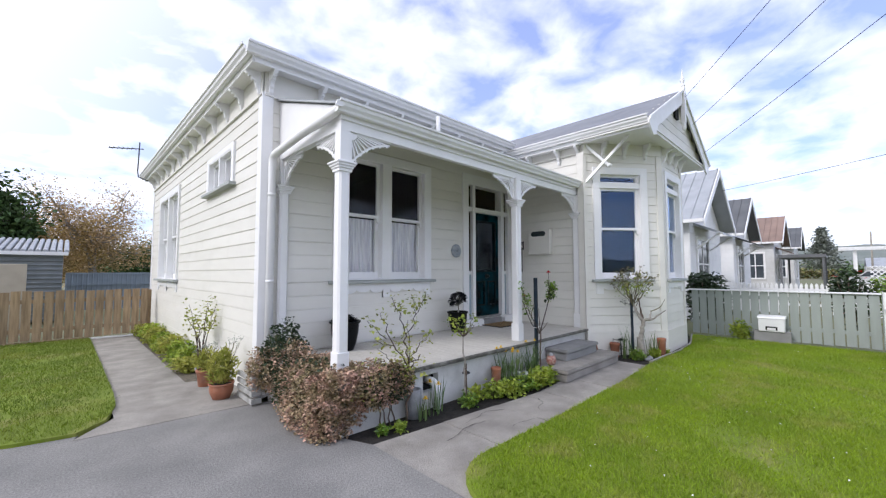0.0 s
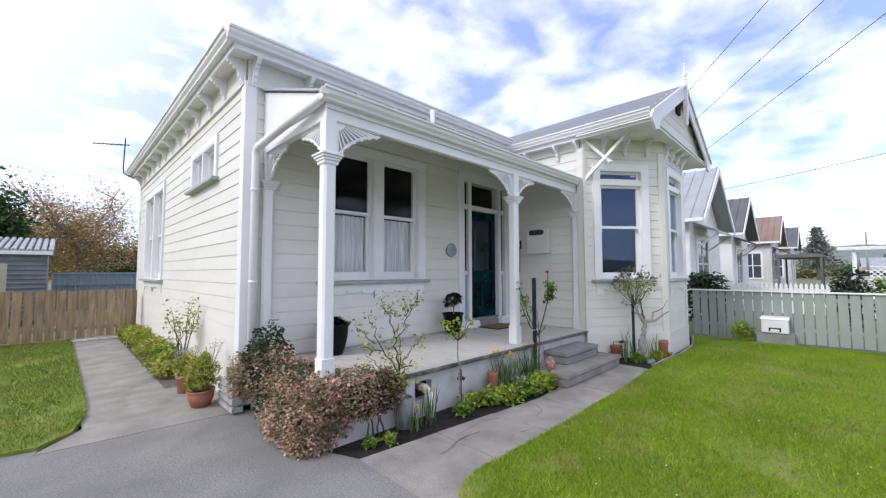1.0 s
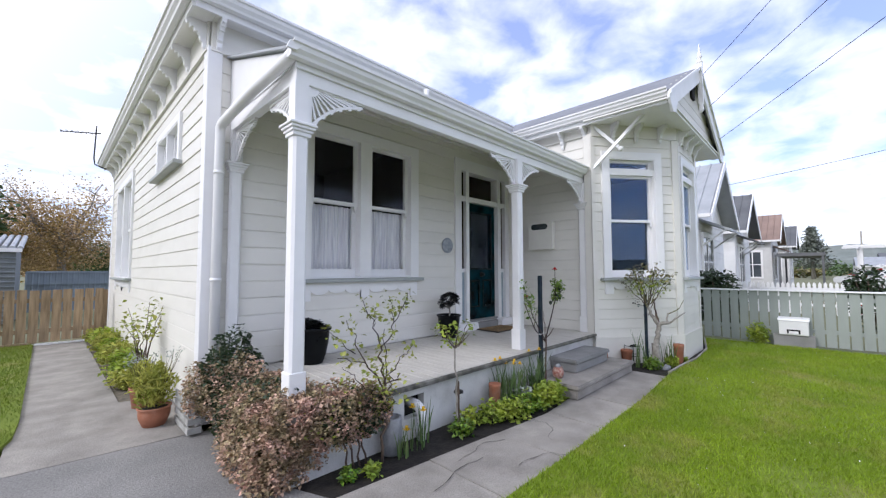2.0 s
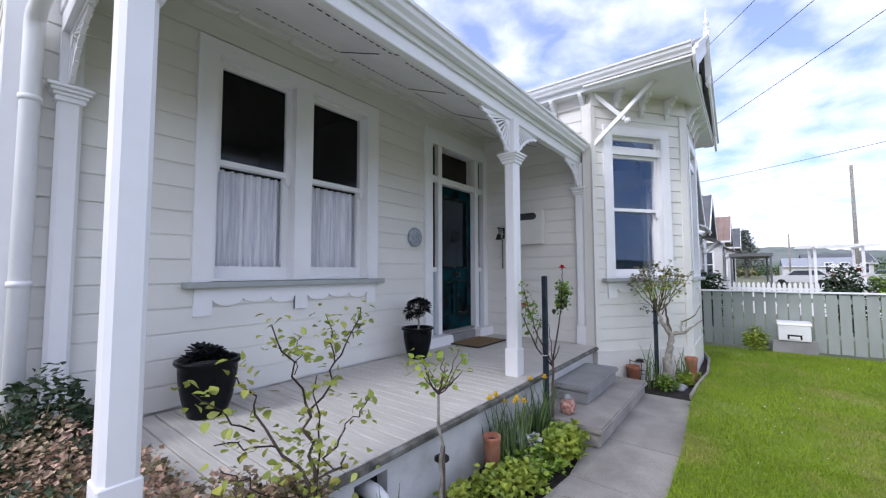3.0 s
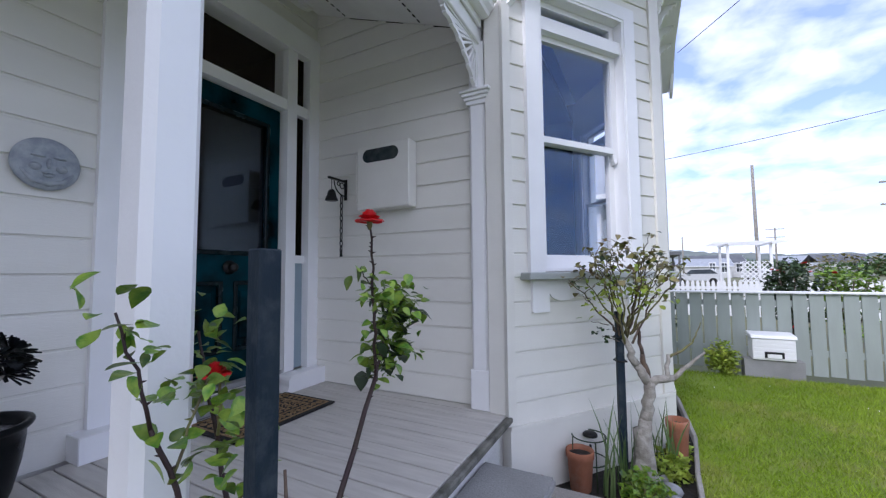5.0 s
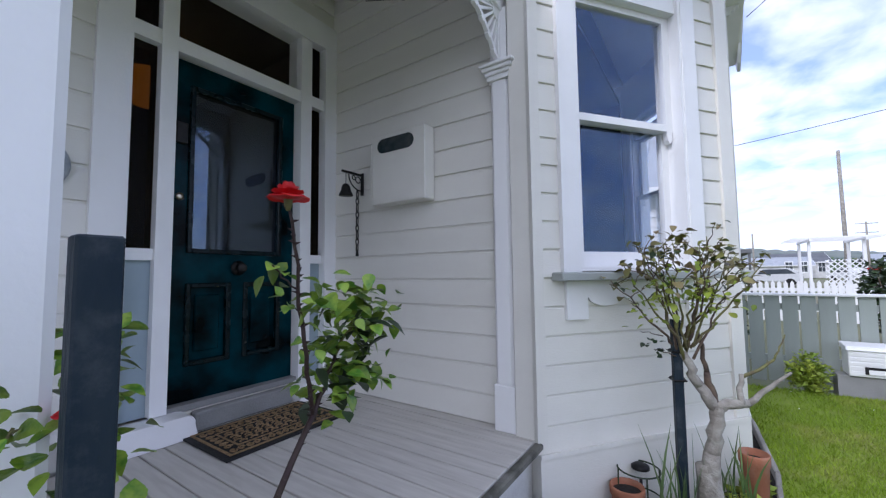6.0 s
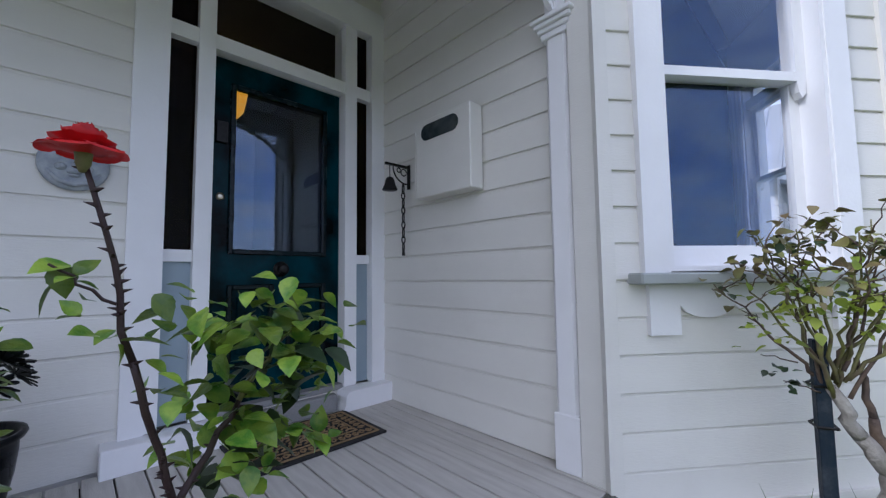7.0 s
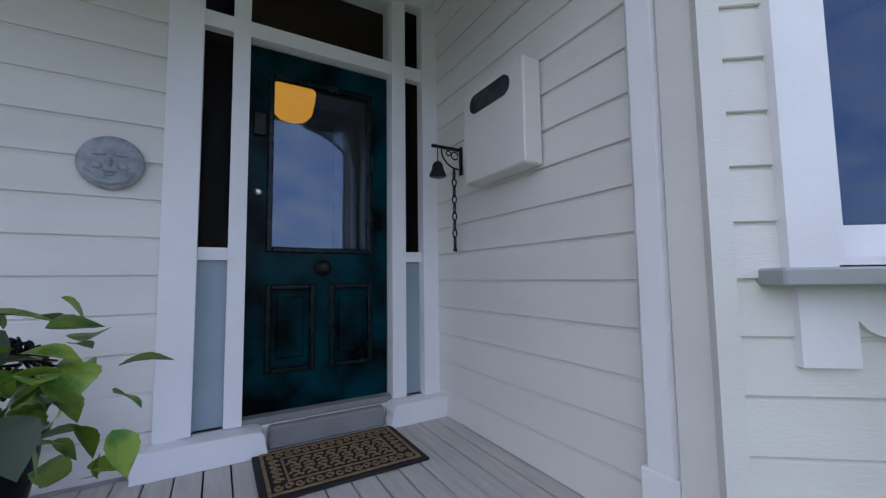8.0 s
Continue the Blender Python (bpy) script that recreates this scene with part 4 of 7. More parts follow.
def gable_wing():
    """The gabled roof over the bay: roof sheets, soffit, bargeboards, gable face, finial."""
    xl, xr, xm, yf, yb, ze, za = 6.17, 9.96, 8.055, 1.90, 8.5, 3.75, 4.77
    root = thing("roof_wing", pose(0, 0, 0), "grey iron gabled roof of the bay wing with white bargeboards", "roof", kind="structure")
    pit = math.atan2(za - ze, xm - xl)
    for a, b, nm in ((xl, xm, 1), (xr, xm, -1)):
        bm = B()
        v = [bm.verts.new(p) for p in ((a, yf, ze), (b, yf, za), (b, yb, za), (a, yb, ze), (a, yf, ze - 0.03), (b, yf, za - 0.03), (b, yb, za - 0.03), (a, yb, ze - 0.03))]
        for f in ((0, 1, 2, 3), (7, 6, 5, 4), (0, 4, 5, 1), (2, 6, 7, 3), (0, 3, 7, 4), (1, 5, 6, 2)):
            bm.faces.new([v[i] for i in f])
        part("roof_sheet", bm, ROOFGREY, root)
        # bargeboard with a shaped foot
        bm = B()
        s = 1 if nm > 0 else -1
        pts = [(a, ze - 0.02), (b, za - 0.01), (b, za - 0.25), (a + s * 0.52, ze + 0.02), (a + s * 0.40, ze - 0.04), (a + s * 0.30, ze - 0.21), (a + s * 0.16, ze - 0.25), (a + s * 0.05, ze - 0.16), (a, ze - 0.1)]
        prism(bm, pts, 0.03, pose(0, yf - 0.03, 0))
        part("bargeboard", bm, WHITE, root)
        bm = B()
        prism(bm, [(a - s * 0.03, ze - 0.01), (b, za + 0.02), (b, za - 0.035), (a - s * 0.03, ze - 0.06)], 0.03, pose(0, yf - 0.058, 0))
        part("barge_cap", bm, WHITE, root)
    # gable face, boards and soffit
    bm = B()
    prism(bm, [(xl + 0.12, ze - 0.08), (xr - 0.12, ze - 0.08), (xm, za - 0.09)], 0.1, pose(0, yf + 0.10, 0))
    part("gable_face", bm, CREAM, root)
    for k in range(5):
        z = ze + k * EXPO
        half = (za - 0.12 - z) / math.tan(pit) - 0.05
        if half < 0.15:
            break
        bm = B()
        box(bm, xm - half, xm + half, yf + 0.078, yf + 0.0995, z, z + EXPO - 0.008)
        part("weatherboard", bm, CREAM, root)
    bm = B()
    box(bm, xm - 0.22, xm - 0.02, yf + 0.04, yf + 0.0775, za - 0.55, za - 0.33)
    part("vent", bm, BLACKGAP, root, "small dark gable vent")
    bm = B()
    box(bm, xl + 0.02, xr - 0.02, yf + 0.0, 3.05, ze - 0.10, ze - 0.08)
    part("soffit", bm, OFFWHITE, root)
    bm = B()
    box(bm, xl + 0.1, xr - 0.1, yf + 0.02, yf + 0.16, ze - 0.14, ze - 0.06)
    part("soffit_band", bm, WHITE, root)
    bm = B()
    box(bm, xm - 0.035, xm + 0.035, yf - 0.07, yf + 0.0, za - 0.62, za + 0.06)
    part("king_post", bm, WHITE, root)
    bm = B()
    lathe(bm, [(0.03, 0), (0.045, 0.03), (0.03, 0.06), (0.022, 0.09), (0.04, 0.12), (0.03, 0.16), (0.015, 0.24), (0.006, 0.34), (0.001, 0.36)], (xm, yf - 0.035, za + 0.05), 14)
    part("finial", bm, WHITE, root, "white turned finial", True)
    bm = B()
    lathe(bm, [(0.004, -0.16), (0.03, -0.12), (0.04, -0.08), (0.03, -0.04), (0.04, 0.0), (0.03, 0.02)], (xm, yf - 0.035, za - 0.62), 14)
    part("pendant", bm, WHITE, root, "white turned drop pendant", True)
    # frieze and scroll brackets under the soffit, along the bay
    unit = bpy.data.meshes["eave_bracket"]
    for m, ln, us in ((M_CANT, 1.465, (0.35, 0.75, 1.15)), (M_BAY, 1.2, (0.1, 0.43, 0.77, 1.1)), (M_CANT2, 1.465, (0.3, 0.75, 1.15))):
        bm = B()
        box(bm, 0, ln, -0.03, -0.003, 3.46, ze - 0.10, m)
        part("frieze", bm, CREAM, root)
        for u in us:
            ob = new("eave_bracket", unit)
            ob.parent = root
            ob.matrix_basis = m @ Matrix.LocRotScale((u, -0.03, ze - 0.105), None, (1, 1.0, 1))
    # crossed brace under the corner of the eave
    bm = B()
    m = pose(6.34, 0, 0, 0, 0, 0)
    def bar(p, q, w=0.045):
        p, q = Vector(p), Vector(q)
        d = (q - p).normalized()
        n = Vector((1, 0, 0))
        s = d.cross(n).normalized() * w / 2
        t = n * 0.022
        c = [p + s + t, p - s + t, p - s - t, p + s - t]
        e = [v + (q - p) for v in c]
        vs = [bm.verts.new(v) for v in c + e]
        for f in ((0, 1, 2, 3), (7, 6, 5, 4), (0, 4, 5, 1), (1, 5, 6, 2), (2, 6, 7, 3), (3, 7, 4, 0)):
            bm.faces.new([vs[i] for i in f])
    bar((6.385, 2.99, 2.96), (6.56, 2.25, 3.72))
    part("brace", bm, WHITE, root, "white diagonal timber brace")
    bm = B()
    bar((6.40, 2.99, 3.63), (6.475, 2.64, 3.235))
    part("brace", bm, WHITE, root, "white crossing timber brace")
    bm = B()
    lathe(bm, [(0.002, -0.04), (0.03, -0.03), (0.045, 0.0), (0.03, 0.03), (0.002, 0.04)], (6.475, 2.61, 3.205), 14)
    part("knob", bm, WHITE, root, "white turned knob", True)
    return root


gable_wing()


# ---- plants: helpers ----
LEAFG = mat("rose_leaf_green", (0.055, 0.155, 0.016), 0.33, (0.19, 0.28, 0.03), 45, 0.95, 0.3, 90, vary=0.55, island=True, through_light=0.15)
LEAFY = mat("rose_leaf_yellowing", (0.38, 0.38, 0.07), 0.45, (0.24, 0.30, 0.055), 8, 0.9, vary=0.35, island=True, through_light=0.3, stain=0.3, stain_col=(0.28, 0.12, 0.03), stain_scale=9)
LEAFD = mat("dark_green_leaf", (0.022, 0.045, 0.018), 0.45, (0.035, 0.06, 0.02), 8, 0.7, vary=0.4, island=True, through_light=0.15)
LEAFB = mat("bronze_creeper_leaf", (0.53, 0.34, 0.265), 0.6, (0.27, 0.22, 0.115), 7, 0.95, vary=0.6, island=True, stain=0.45, stain_col=(0.38, 0.19, 0.16), stain_scale=4, through_light=0.15)
LEAFL = mat("lime_green_leaf", (0.36, 0.42, 0.05), 0.5, (0.22, 0.32, 0.04), 6, 0.8, vary=0.35, island=True, through_light=0.3)
LEAFA = mat("autumn_leaf", (0.50, 0.36, 0.21), 0.7, (0.42, 0.30, 0.11), 1.2, 0.9, vary=0.4, island=True, through_light=0.2)
LEAFT = mat("tree_leaf_green", (0.06, 0.115, 0.035), 0.6, (0.085, 0.135, 0.04), 1.0, 0.8, vary=0.4, island=True, through_light=0.15)
STRAW = mat("yellow_green_grassy_leaf", (0.45, 0.44, 0.09), 0.6, (0.30, 0.33, 0.06), 8, 0.8, vary=0.3, island=True, through_light=0.3)
BLADE = mat("bulb_leaf", (0.09, 0.16, 0.05), 0.45, (0.13, 0.18, 0.06), 6, 0.7, vary=0.25, island=True, through_light=0.25)
SILVER = mat("silver_foliage", (0.34, 0.37, 0.33), 0.8, (0.24, 0.28, 0.22), 8, 0.7, vary=0.25, island=True)
LEAFO = mat("browning_olive_leaf", (0.19, 0.21, 0.05), 0.45, (0.15, 0.11, 0.05), 9, 0.9, vary=0.4, island=True, through_light=0.15)
BARK = mat("rose_bark", (0.13, 0.09, 0.06), 0.8, (0.07, 0.05, 0.04), 25, 0.8, 0.5, 120)
BARKR = mat("young_rose_stem", (0.022, 0.006, 0.009), 0.6, (0.030, 0.016, 0.010), 18, 0.8, 0.3, 120)
BARKG = mat("green_rose_stem", (0.16, 0.165, 0.04), 0.65, (0.10, 0.08, 0.04), 20, 0.8, 0.3, 120)
BARKO = mat("gnarled_grey_bark", (0.36, 0.34, 0.30), 0.9, (0.22, 0.20, 0.17), 18, 0.8, 0.9, 60)
PETAL = mat("red_rose_petal", (0.62, 0.008, 0.010), 0.5, (0.42, 0.004, 0.008), 30, 0.7, through_light=0.2)
YELLOW = mat("yellow_petal", (0.75, 0.50, 0.02), 0.5, (0.7, 0.42, 0.02), 20, 0.6, through_light=0.2)
TERRA = mat("terracotta", (0.36, 0.14, 0.075), 0.85, (0.28, 0.11, 0.06), 9, 0.7, 0.3, 90, stain=0.35, stain_col=(0.45, 0.36, 0.3), stain_scale=7)
GLAZE = mat("black_glazed_pot", (0.005, 0.006, 0.007), 0.3, (0.008, 0.009, 0.010), 8, 0.5, 0.04, 30, spec=0.09)
STAKE = mat("dark_blue_grey_stake", (0.008, 0.018, 0.031), 0.6, (0.022, 0.032, 0.042), 22, 0.6, 0.4, 70, stretch=(1, 1, 0.3), stain=0.25, stain_col=(0.16, 0.17, 0.18), stain_scale=14, spec=0.2)
PEBBLE = mat("pale_pebble_mulch", (0.34, 0.34, 0.34), 0.8, (0.08, 0.08, 0.075), 70, 0.9, 0.8, 90)
STONE = mat("grey_stone", (0.30, 0.31, 0.32), 0.8, (0.2, 0.21, 0.22), 14, 0.7, 0.5, 60)


def frames(rng, n, up=0.35):
    """n random leaf directions, biased outwards and up, with a side vector each."""
    d = rng.normal(size=(n, 3)); d[:, 2] = d[:, 2] * 0.6 + up
    d /= np.linalg.norm(d, axis=1)[:, None]
    s = np.cross(d, rng.normal(size=(n, 3)) * 0.35 + np.array([0, 0, 1.0]))
    s /= np.linalg.norm(s, axis=1)[:, None] + 1e-9
    return d, s, np.cross(s, d)


def leaf_cloud(name, pts, size, material, parent, seed, width=0.34, up=0.35, fine=False, spread=0.35, droop=0.25):
    """Many separate leaves, folded along the midrib, at the points given."""
    rng = np.random.default_rng(seed)
    pts = np.asarray(pts, float)
    n = len(pts)
    d, s, u = frames(rng, n, up)
    L = size * rng.uniform(1 - spread, 1 + spread, n)[:, None]
    if fine:
        side = ((.10, .50), (.20, .72), (.24, .80), (.36, 1.0), (.40, .95), (.54, .98), (.57, .88), (.70, .76), (.73, .66), (.86, .42))
        m = len(side)
        prof = [(0, 0, 0), (1.05, 0, -droop)] + [(a, b, .10 * b - droop * a * a) for a, b in side] + [(a, -b, .10 * b - droop * a * a) for a, b in side] + [(a, 0, -droop * a * a) for a in (.3, .62)]
        q1, q2, l, r = 2 + 2 * m, 3 + 2 * m, 2, 2 + m
        tris = [(0, *range(l, l + 4), q1), (q1, *range(l + 3, l + 8), q2), (q2, l + 7, l + 8, l + 9, 1), (0, q1, *range(r + 3, r - 1, -1)), (q1, q2, *range(r + 7, r + 2, -1)), (q2, 1, r + 9, r + 8, r + 7)]
    else:
        prof = ((0, 0, 0), (.45, 1, .08), (1, 0, -droop), (.45, -1, .08))
        tris = [(0, 1, 2), (0, 2, 3)]
    k = len(prof)
    V = np.zeros((n, k, 3))
    for i, (a, b, c) in enumerate(prof):
        V[:, i] = pts + d * L * a + s * L * width * b + u * L * c
    faces = [tuple(j * k + q for q in t) for j in range(n) for t in tris]
    return raw(name, V.reshape(-1, 3).tolist(), faces, material, parent, fine)


def blob(rng, n, c, r, shell=0.55):
    """Points in the outer part of an ellipsoid with an uneven surface."""
    d = rng.normal(size=(n, 3))
    d /= np.linalg.norm(d, axis=1)[:, None]
    ph = rng.uniform(0, 6.28, 3)
    bump = 1 + 0.14 * np.sin(5 * d[:, 0] + ph[0]) * np.sin(4 * d[:, 1] + ph[1]) + 0.10 * np.sin(9 * d[:, 2] + ph[2])
    rad = (shell + (1 - shell) * rng.uniform(0, 1, n) ** 0.6) * bump
    return np.asarray(c) + d * rad[:, None] * np.asarray(r)


def wander(rng, p, q, n=6, wob=0.02):
    p, q = Vector(p), Vector(q)
    out = []
    for i in range(n + 1):
        t = i / n
        w = wob * math.sin(math.pi * t)
        out.append(p.lerp(q, t) + Vector((rng.uniform(-w, w), rng.uniform(-w, w), rng.uniform(-w, w) * 0.5)))
    return out


def stem(bm, rng, p, q, r0, r1, n=6, wob=0.02, seg=6, thorns=0):
    pts = wander(rng, p, q, n, wob)
    tube(bm, pts, [r0 + (r1 - r0) * i / n for i in range(n + 1)], seg)
    for k in range(thorns):
        i = rng.randrange(n)
        b = pts[i].lerp(pts[i + 1], rng.random())
        d = Vector((rng.uniform(-1, 1), rng.uniform(-1, 1), 0.2)).normalized()
        tube(bm, [b, b + d * 0.011], [0.0035, 0.0004], 4)
    return pts


def rose_head(bm, c, r, rng):
    """A half-open rose: rings of cupped petals, the outer ones curled out and down."""
    c = Vector(c)
    for ring, (n, rad, h, tilt) in enumerate(((7, 1.0, 0.10, 1.25), (6, 0.78, 0.32, 0.75), (5, 0.55, 0.46, 0.4), (4, 0.34, 0.54, 0.2), (3, 0.18, 0.58, 0.1))):
        for k in range(n):
            a = 2 * math.pi * (k + 0.5 * (ring % 2)) / n + rng.uniform(-0.15, 0.15)
            w = 0.62 * r * (0.55 + 0.5 * rad)
            rows = []
            for i in range(5):
                f = i / 4
                rr = r * (0.16 + (rad - 0.16) * math.sin(f * 1.5) * (0.75 + 0.25 * tilt)) + rng.uniform(-.04, .04) * r
                zz = r * (h * 1.25 * f + 0.15 * f - (0.32 * tilt * max(0, f - 0.55) * 1.5))
                ww = w * (0.35 + 0.75 * math.sin(min(1, f * 1.15) * 2.2))
                row = []
                for j in (-1, -0.5, 0, 0.5, 1):
                    aa = a + j * ww / max(rr, 0.3 * r) * 0.8
                    row.append(bm.verts.new(c + Vector((rr * math.cos(aa), rr * math.sin(aa), zz + (0.07 * r * j * j if f > 0.3 else 0)))))
                rows.append(row)
            for x, y in zip(rows, rows[1:]):
                for j in range(4):
                    bm.faces.new((x[j], x[j + 1], y[j + 1], y[j]))


def around(rng, centres, n, r):
    c = np.asarray(centres, float)
    return c[rng.integers(0, len(c), n)] + rng.normal(size=(n, 3)) * r


# ---- roses ----
def rose_tall():
    """The leggy rose before the front window."""
    rng = random.Random(11)
    root = thing("rose_bush", pose(2.36, 2.90, 0), "leggy rose bush with sparse yellowing leaves by the verandah corner", "rose bush", "garden roses")
    stems = [((0, 0, 0), (0.02, 0, .55), .014, .011), ((0.02, 0, .55), (-.02, .02, .86), .010, .007), ((-.02, .02, .86), (-.16, .03, 1.18), .006, .003),
             ((.0, .01, .80), (.10, .0, 1.0), .006, .005), ((.10, 0, 1.0), (.22, -.02, 1.22), .005, .003), ((.10, 0, 1.0), (.08, .04, 1.20), .004, .002),
             ((.02, 0, .5), (-.20, .06, .86), .009, .005), ((-.20, .06, .86), (-.30, .02, 1.05), .004, .002), ((-.12, .04, .72), (-.32, .10, .78), .005, .003),
             ((.02, 0, .52), (.17, .02, .70), .008, .005), ((.17, .02, .70), (.28, .0, .80), .004, .003), ((0.04, 0, .50), (.14, -.03, .62), .009, .005),
             ((.16, 0, 1.1), (.27, .01, 1.14), .003, .002), ((-.20, .06, .80), (-.40, .08, .98), .005, .002), ((.0, 0, .45), (-.22, -.02, .62), .006, .003), ((-.22, -.02, .62), (-.34, 0, .74), .004, .002), ((.02, 0, .5), (.05, .05, .95), .006, .003), ((-.07, .02, .98), (-.02, .05, 1.12), .003, .002)]
    tips = []
    for k, (a, b, r0, r1) in enumerate(stems):
        bm = B()
        pts = stem(bm, rng, a, b, r0 * .8, r1 * .8, 6, 0.03, 6, 5)
        part("stem", bm, BARK if k in (0, 1, 6, 9, 11) else BARKR, root, "", True)
        if b[2] > 0.75:
            tips += [tuple(p) for p in pts[3:]]
    nr = np.random.default_rng(5)
    leaf_cloud("leaves", around(nr, tips, 230, 0.026), 0.034, LEAFY, root, 6, 0.36, 0.1, True)["label"] = "yellow green serrated leaves"
    leaf_cloud("leaves", around(nr, [(-.05, .03, .65), (.0, .02, .55), (.1, 0, .58), (-.25, .05, .72)], 110, 0.09), 0.035, LEAFY, root, 7, 0.36, 0.1, True)


def rose_standard():
    """The small standard rose: one straight stem with a little crown."""
    rng = random.Random(12)
    root = thing("standard_rose", pose(3.14, 2.86, 0), "small standard rose with a thin stem and sparse pale crown", "rose bush", "garden roses")
    bm = B()
    stem(bm, rng, (0, 0, 0), (-.04, 0, .73), .011, .008, 8, .012)
    part("stem", bm, BARKO, root, "", True)
    tips = []
    for k in range(9):
        a = 2 * math.pi * k / 9 + rng.uniform(-.3, .3)
        r, h = rng.uniform(.07, .15), rng.uniform(.10, .22)
        bm = B()
        mid = (-.04 + r * .5 * math.cos(a), r * .5 * math.sin(a), .73 + h * .35)
        end = (-.04 + r * math.cos(a), r * math.sin(a), .73 + h)
        stem(bm, rng, (-.04, 0, .72), mid, .005, .004, 4, .01, 5)
        stem(bm, rng, mid, end, .004, .002, 4, .015, 5)
        part("branch", bm, BARK, root, "", True)
        tips += [mid, end, end]
    leaf_cloud("leaves", around(np.random.default_rng(8), tips, 110, 0.028), 0.036, LEAFL, root, 9, 0.38, 0.25, True)
    bm = B()
    stem(bm, rng, (.03, .02, 0), (.025, .02, .42), .012, .012, 3, .0)
    part("stake", bm, BARK, root, "short dark wooden stake")


def rose_red():
    """The staked red rose beside the post."""
    rng = random.Random(13)
    root = thing("rose_bush", pose(4.592, 2.86, 0), "staked rose bush with red flowers and green leaves", "rose bush", "garden roses")

    def back(p):
        """The second limb leans back over the verandah edge, past the post."""
        if p[0] > -.05:
            return p
        t = -p[0] / .26
        return (.03 + .05 * t + p[1] * .6, .26 * t, p[2] - .05)
    segs = [((.03, 0, 0), (.06, 0, .62), .012, .010, BARK, 0), ((.06, 0, .62), (.345, .03, 1.03), .0075, .0055, BARKR, 16), ((.345, .03, 1.03), (.30, .0, 1.20), .0042, .0038, BARKR, 20), ((.30, .0, 1.20), (.255, -.02, 1.40), .0036, .0024, BARKR, 22),
            ((.345, .03, 1.02), (.42, .06, 1.12), .0050, .0038, BARKR, 12), ((.42, .06, 1.12), (.50, .06, 1.22), .004, .002, BARKG, 2), ((.285, -.005, 1.26), (.235, -.01, 1.30), .0018, .0012, BARKR, 0),
            ((.04, 0, .60), (-.05, .09, .84), .007, .005, BARKR, 6), ((-.05, .09, .84), (-.10, .14, 1.04), .005, .004, BARKR, 6), ((-.10, .14, 1.04), (-.145, .16, 1.23), .0035, .002, BARKR, 5), ((-.08, .12, .95), (-.01, .14, 1.10), .003, .002, BARKG, 3),
            ((.04, 0, .58), (-.14, .02, .74), .008, .006, BARKR, 4), ((-.14, .02, .74), (-.28, .03, .98), .006, .005, BARKR, 6), ((-.28, .03, .98), (-.40, .03, 1.20), .005, .003, BARKR, 6), ((-.28, .03, .98), (-.26, .02, 1.12), .004, .003, BARKG, 2),
            ((-.16, .02, .78), (-.10, .0, 1.02), .005, .003, BARKG, 3), ((.04, 0, .60), (.30, .03, .70), .007, .004, BARK, 2), ((.05, 0, .62), (.08, .04, .92), .006, .003, BARK, 3)]
    for a, b, r0, r1, m, th in segs:
        bm = B()
        stem(bm, rng, a if a[1] > .08 or b[1] > .08 else back(a), b if b[1] > .08 else back(b), r0, r1, 6, .007, 7, th)
        part("stem", bm, m, root, "", True)
    nr = np.random.default_rng(15)
    c1 = [(.38, .04, 1.22), (.44, .07, 1.24), (.49, .06, 1.24), (.52, .05, 1.21), (.46, .02, 1.19), (.53, .08, 1.14), (.44, .06, 1.10), (.49, .04, 1.07), (.40, .03, 1.13), (.45, .08, 1.04), (.38, .07, 1.08), (.50, .07, 1.17), (.33, .02, 1.21)]
    leaf_cloud("leaves", around(nr, c1, 230, 0.027), 0.031, LEAFG, root, 16, 0.40, 0.0, True, droop=0.35)
    leaf_cloud("dark_leaves", around(nr, [(.46, .06, 1.12), (.48, .05, 1.17), (.42, .06, 1.06)], 40, 0.030), 0.042, LEAFD, root, 19, 0.40, 0.0, True, droop=0.3)
    leaf_cloud("leaves", around(nr, [(.24, .0, 1.29), (.25, -.01, 1.27), (.30, .0, 1.22)], 14, 0.018), 0.026, LEAFG, root, 17, 0.36, 0.05, True)
    leaf_cloud("leaves", around(nr, [(-.145, .16, 1.23), (-.12, .15, 1.16), (-.09, .14, 1.12), (-.02, .14, 1.09), (-.06, .12, .98)], 62, 0.026), 0.033, LEAFG, root, 25, 0.38, 0.05, True)
    c2 = [(-.38, .03, 1.17), (-.42, .04, 1.2), (-.34, .02, 1.22), (-.25, .02, 1.10), (-.10, 0, 1.0), (-.30, .05, 1.06), (-.16, .02, .90), (-.22, 0, .98)]
    leaf_cloud("leaves", around(nr, [back(p) for p in c2], 95, 0.032), 0.038, LEAFG, root, 18, 0.36, 0.05, True)
    for c, r in (((.255, -.02, 1.405), 0.033), (back((-.262, .0, 1.12)), 0.032)):
        bm = B()
        rose_head(bm, c, r, rng)
        f = part("flower", bm, PETAL, root, "open deep red rose", True)
        bm = B()
        lathe(bm, [(.003, -.018), (.006, -.010), (.007, 0), (.011, .005)], c, 10)
        part("calyx", bm, BARKG, f, "", True)
    st = thing("garden_stake", pose(4.632, 2.915, 0), "dark blue grey square timber garden stake beside the rose", "stake")
    bm = B()
    box(bm, -.024, .024, -.018, .018, -.05, 1.335)
    part("post", bev(bm, .003), STAKE, st)
    bm = B()
    for z in (.66,):
        tube(bm, [(-.025, -.02, z), (.025, -.021, z + .004), (.105, -.03, z + .01), (.10, .012, z + .008), (.0, .021, z), (-.025, .02, z), (-.025, -.02, z)], .004, 5)
    part("tie", bm, OFFWHITE, st, "pale string tie")


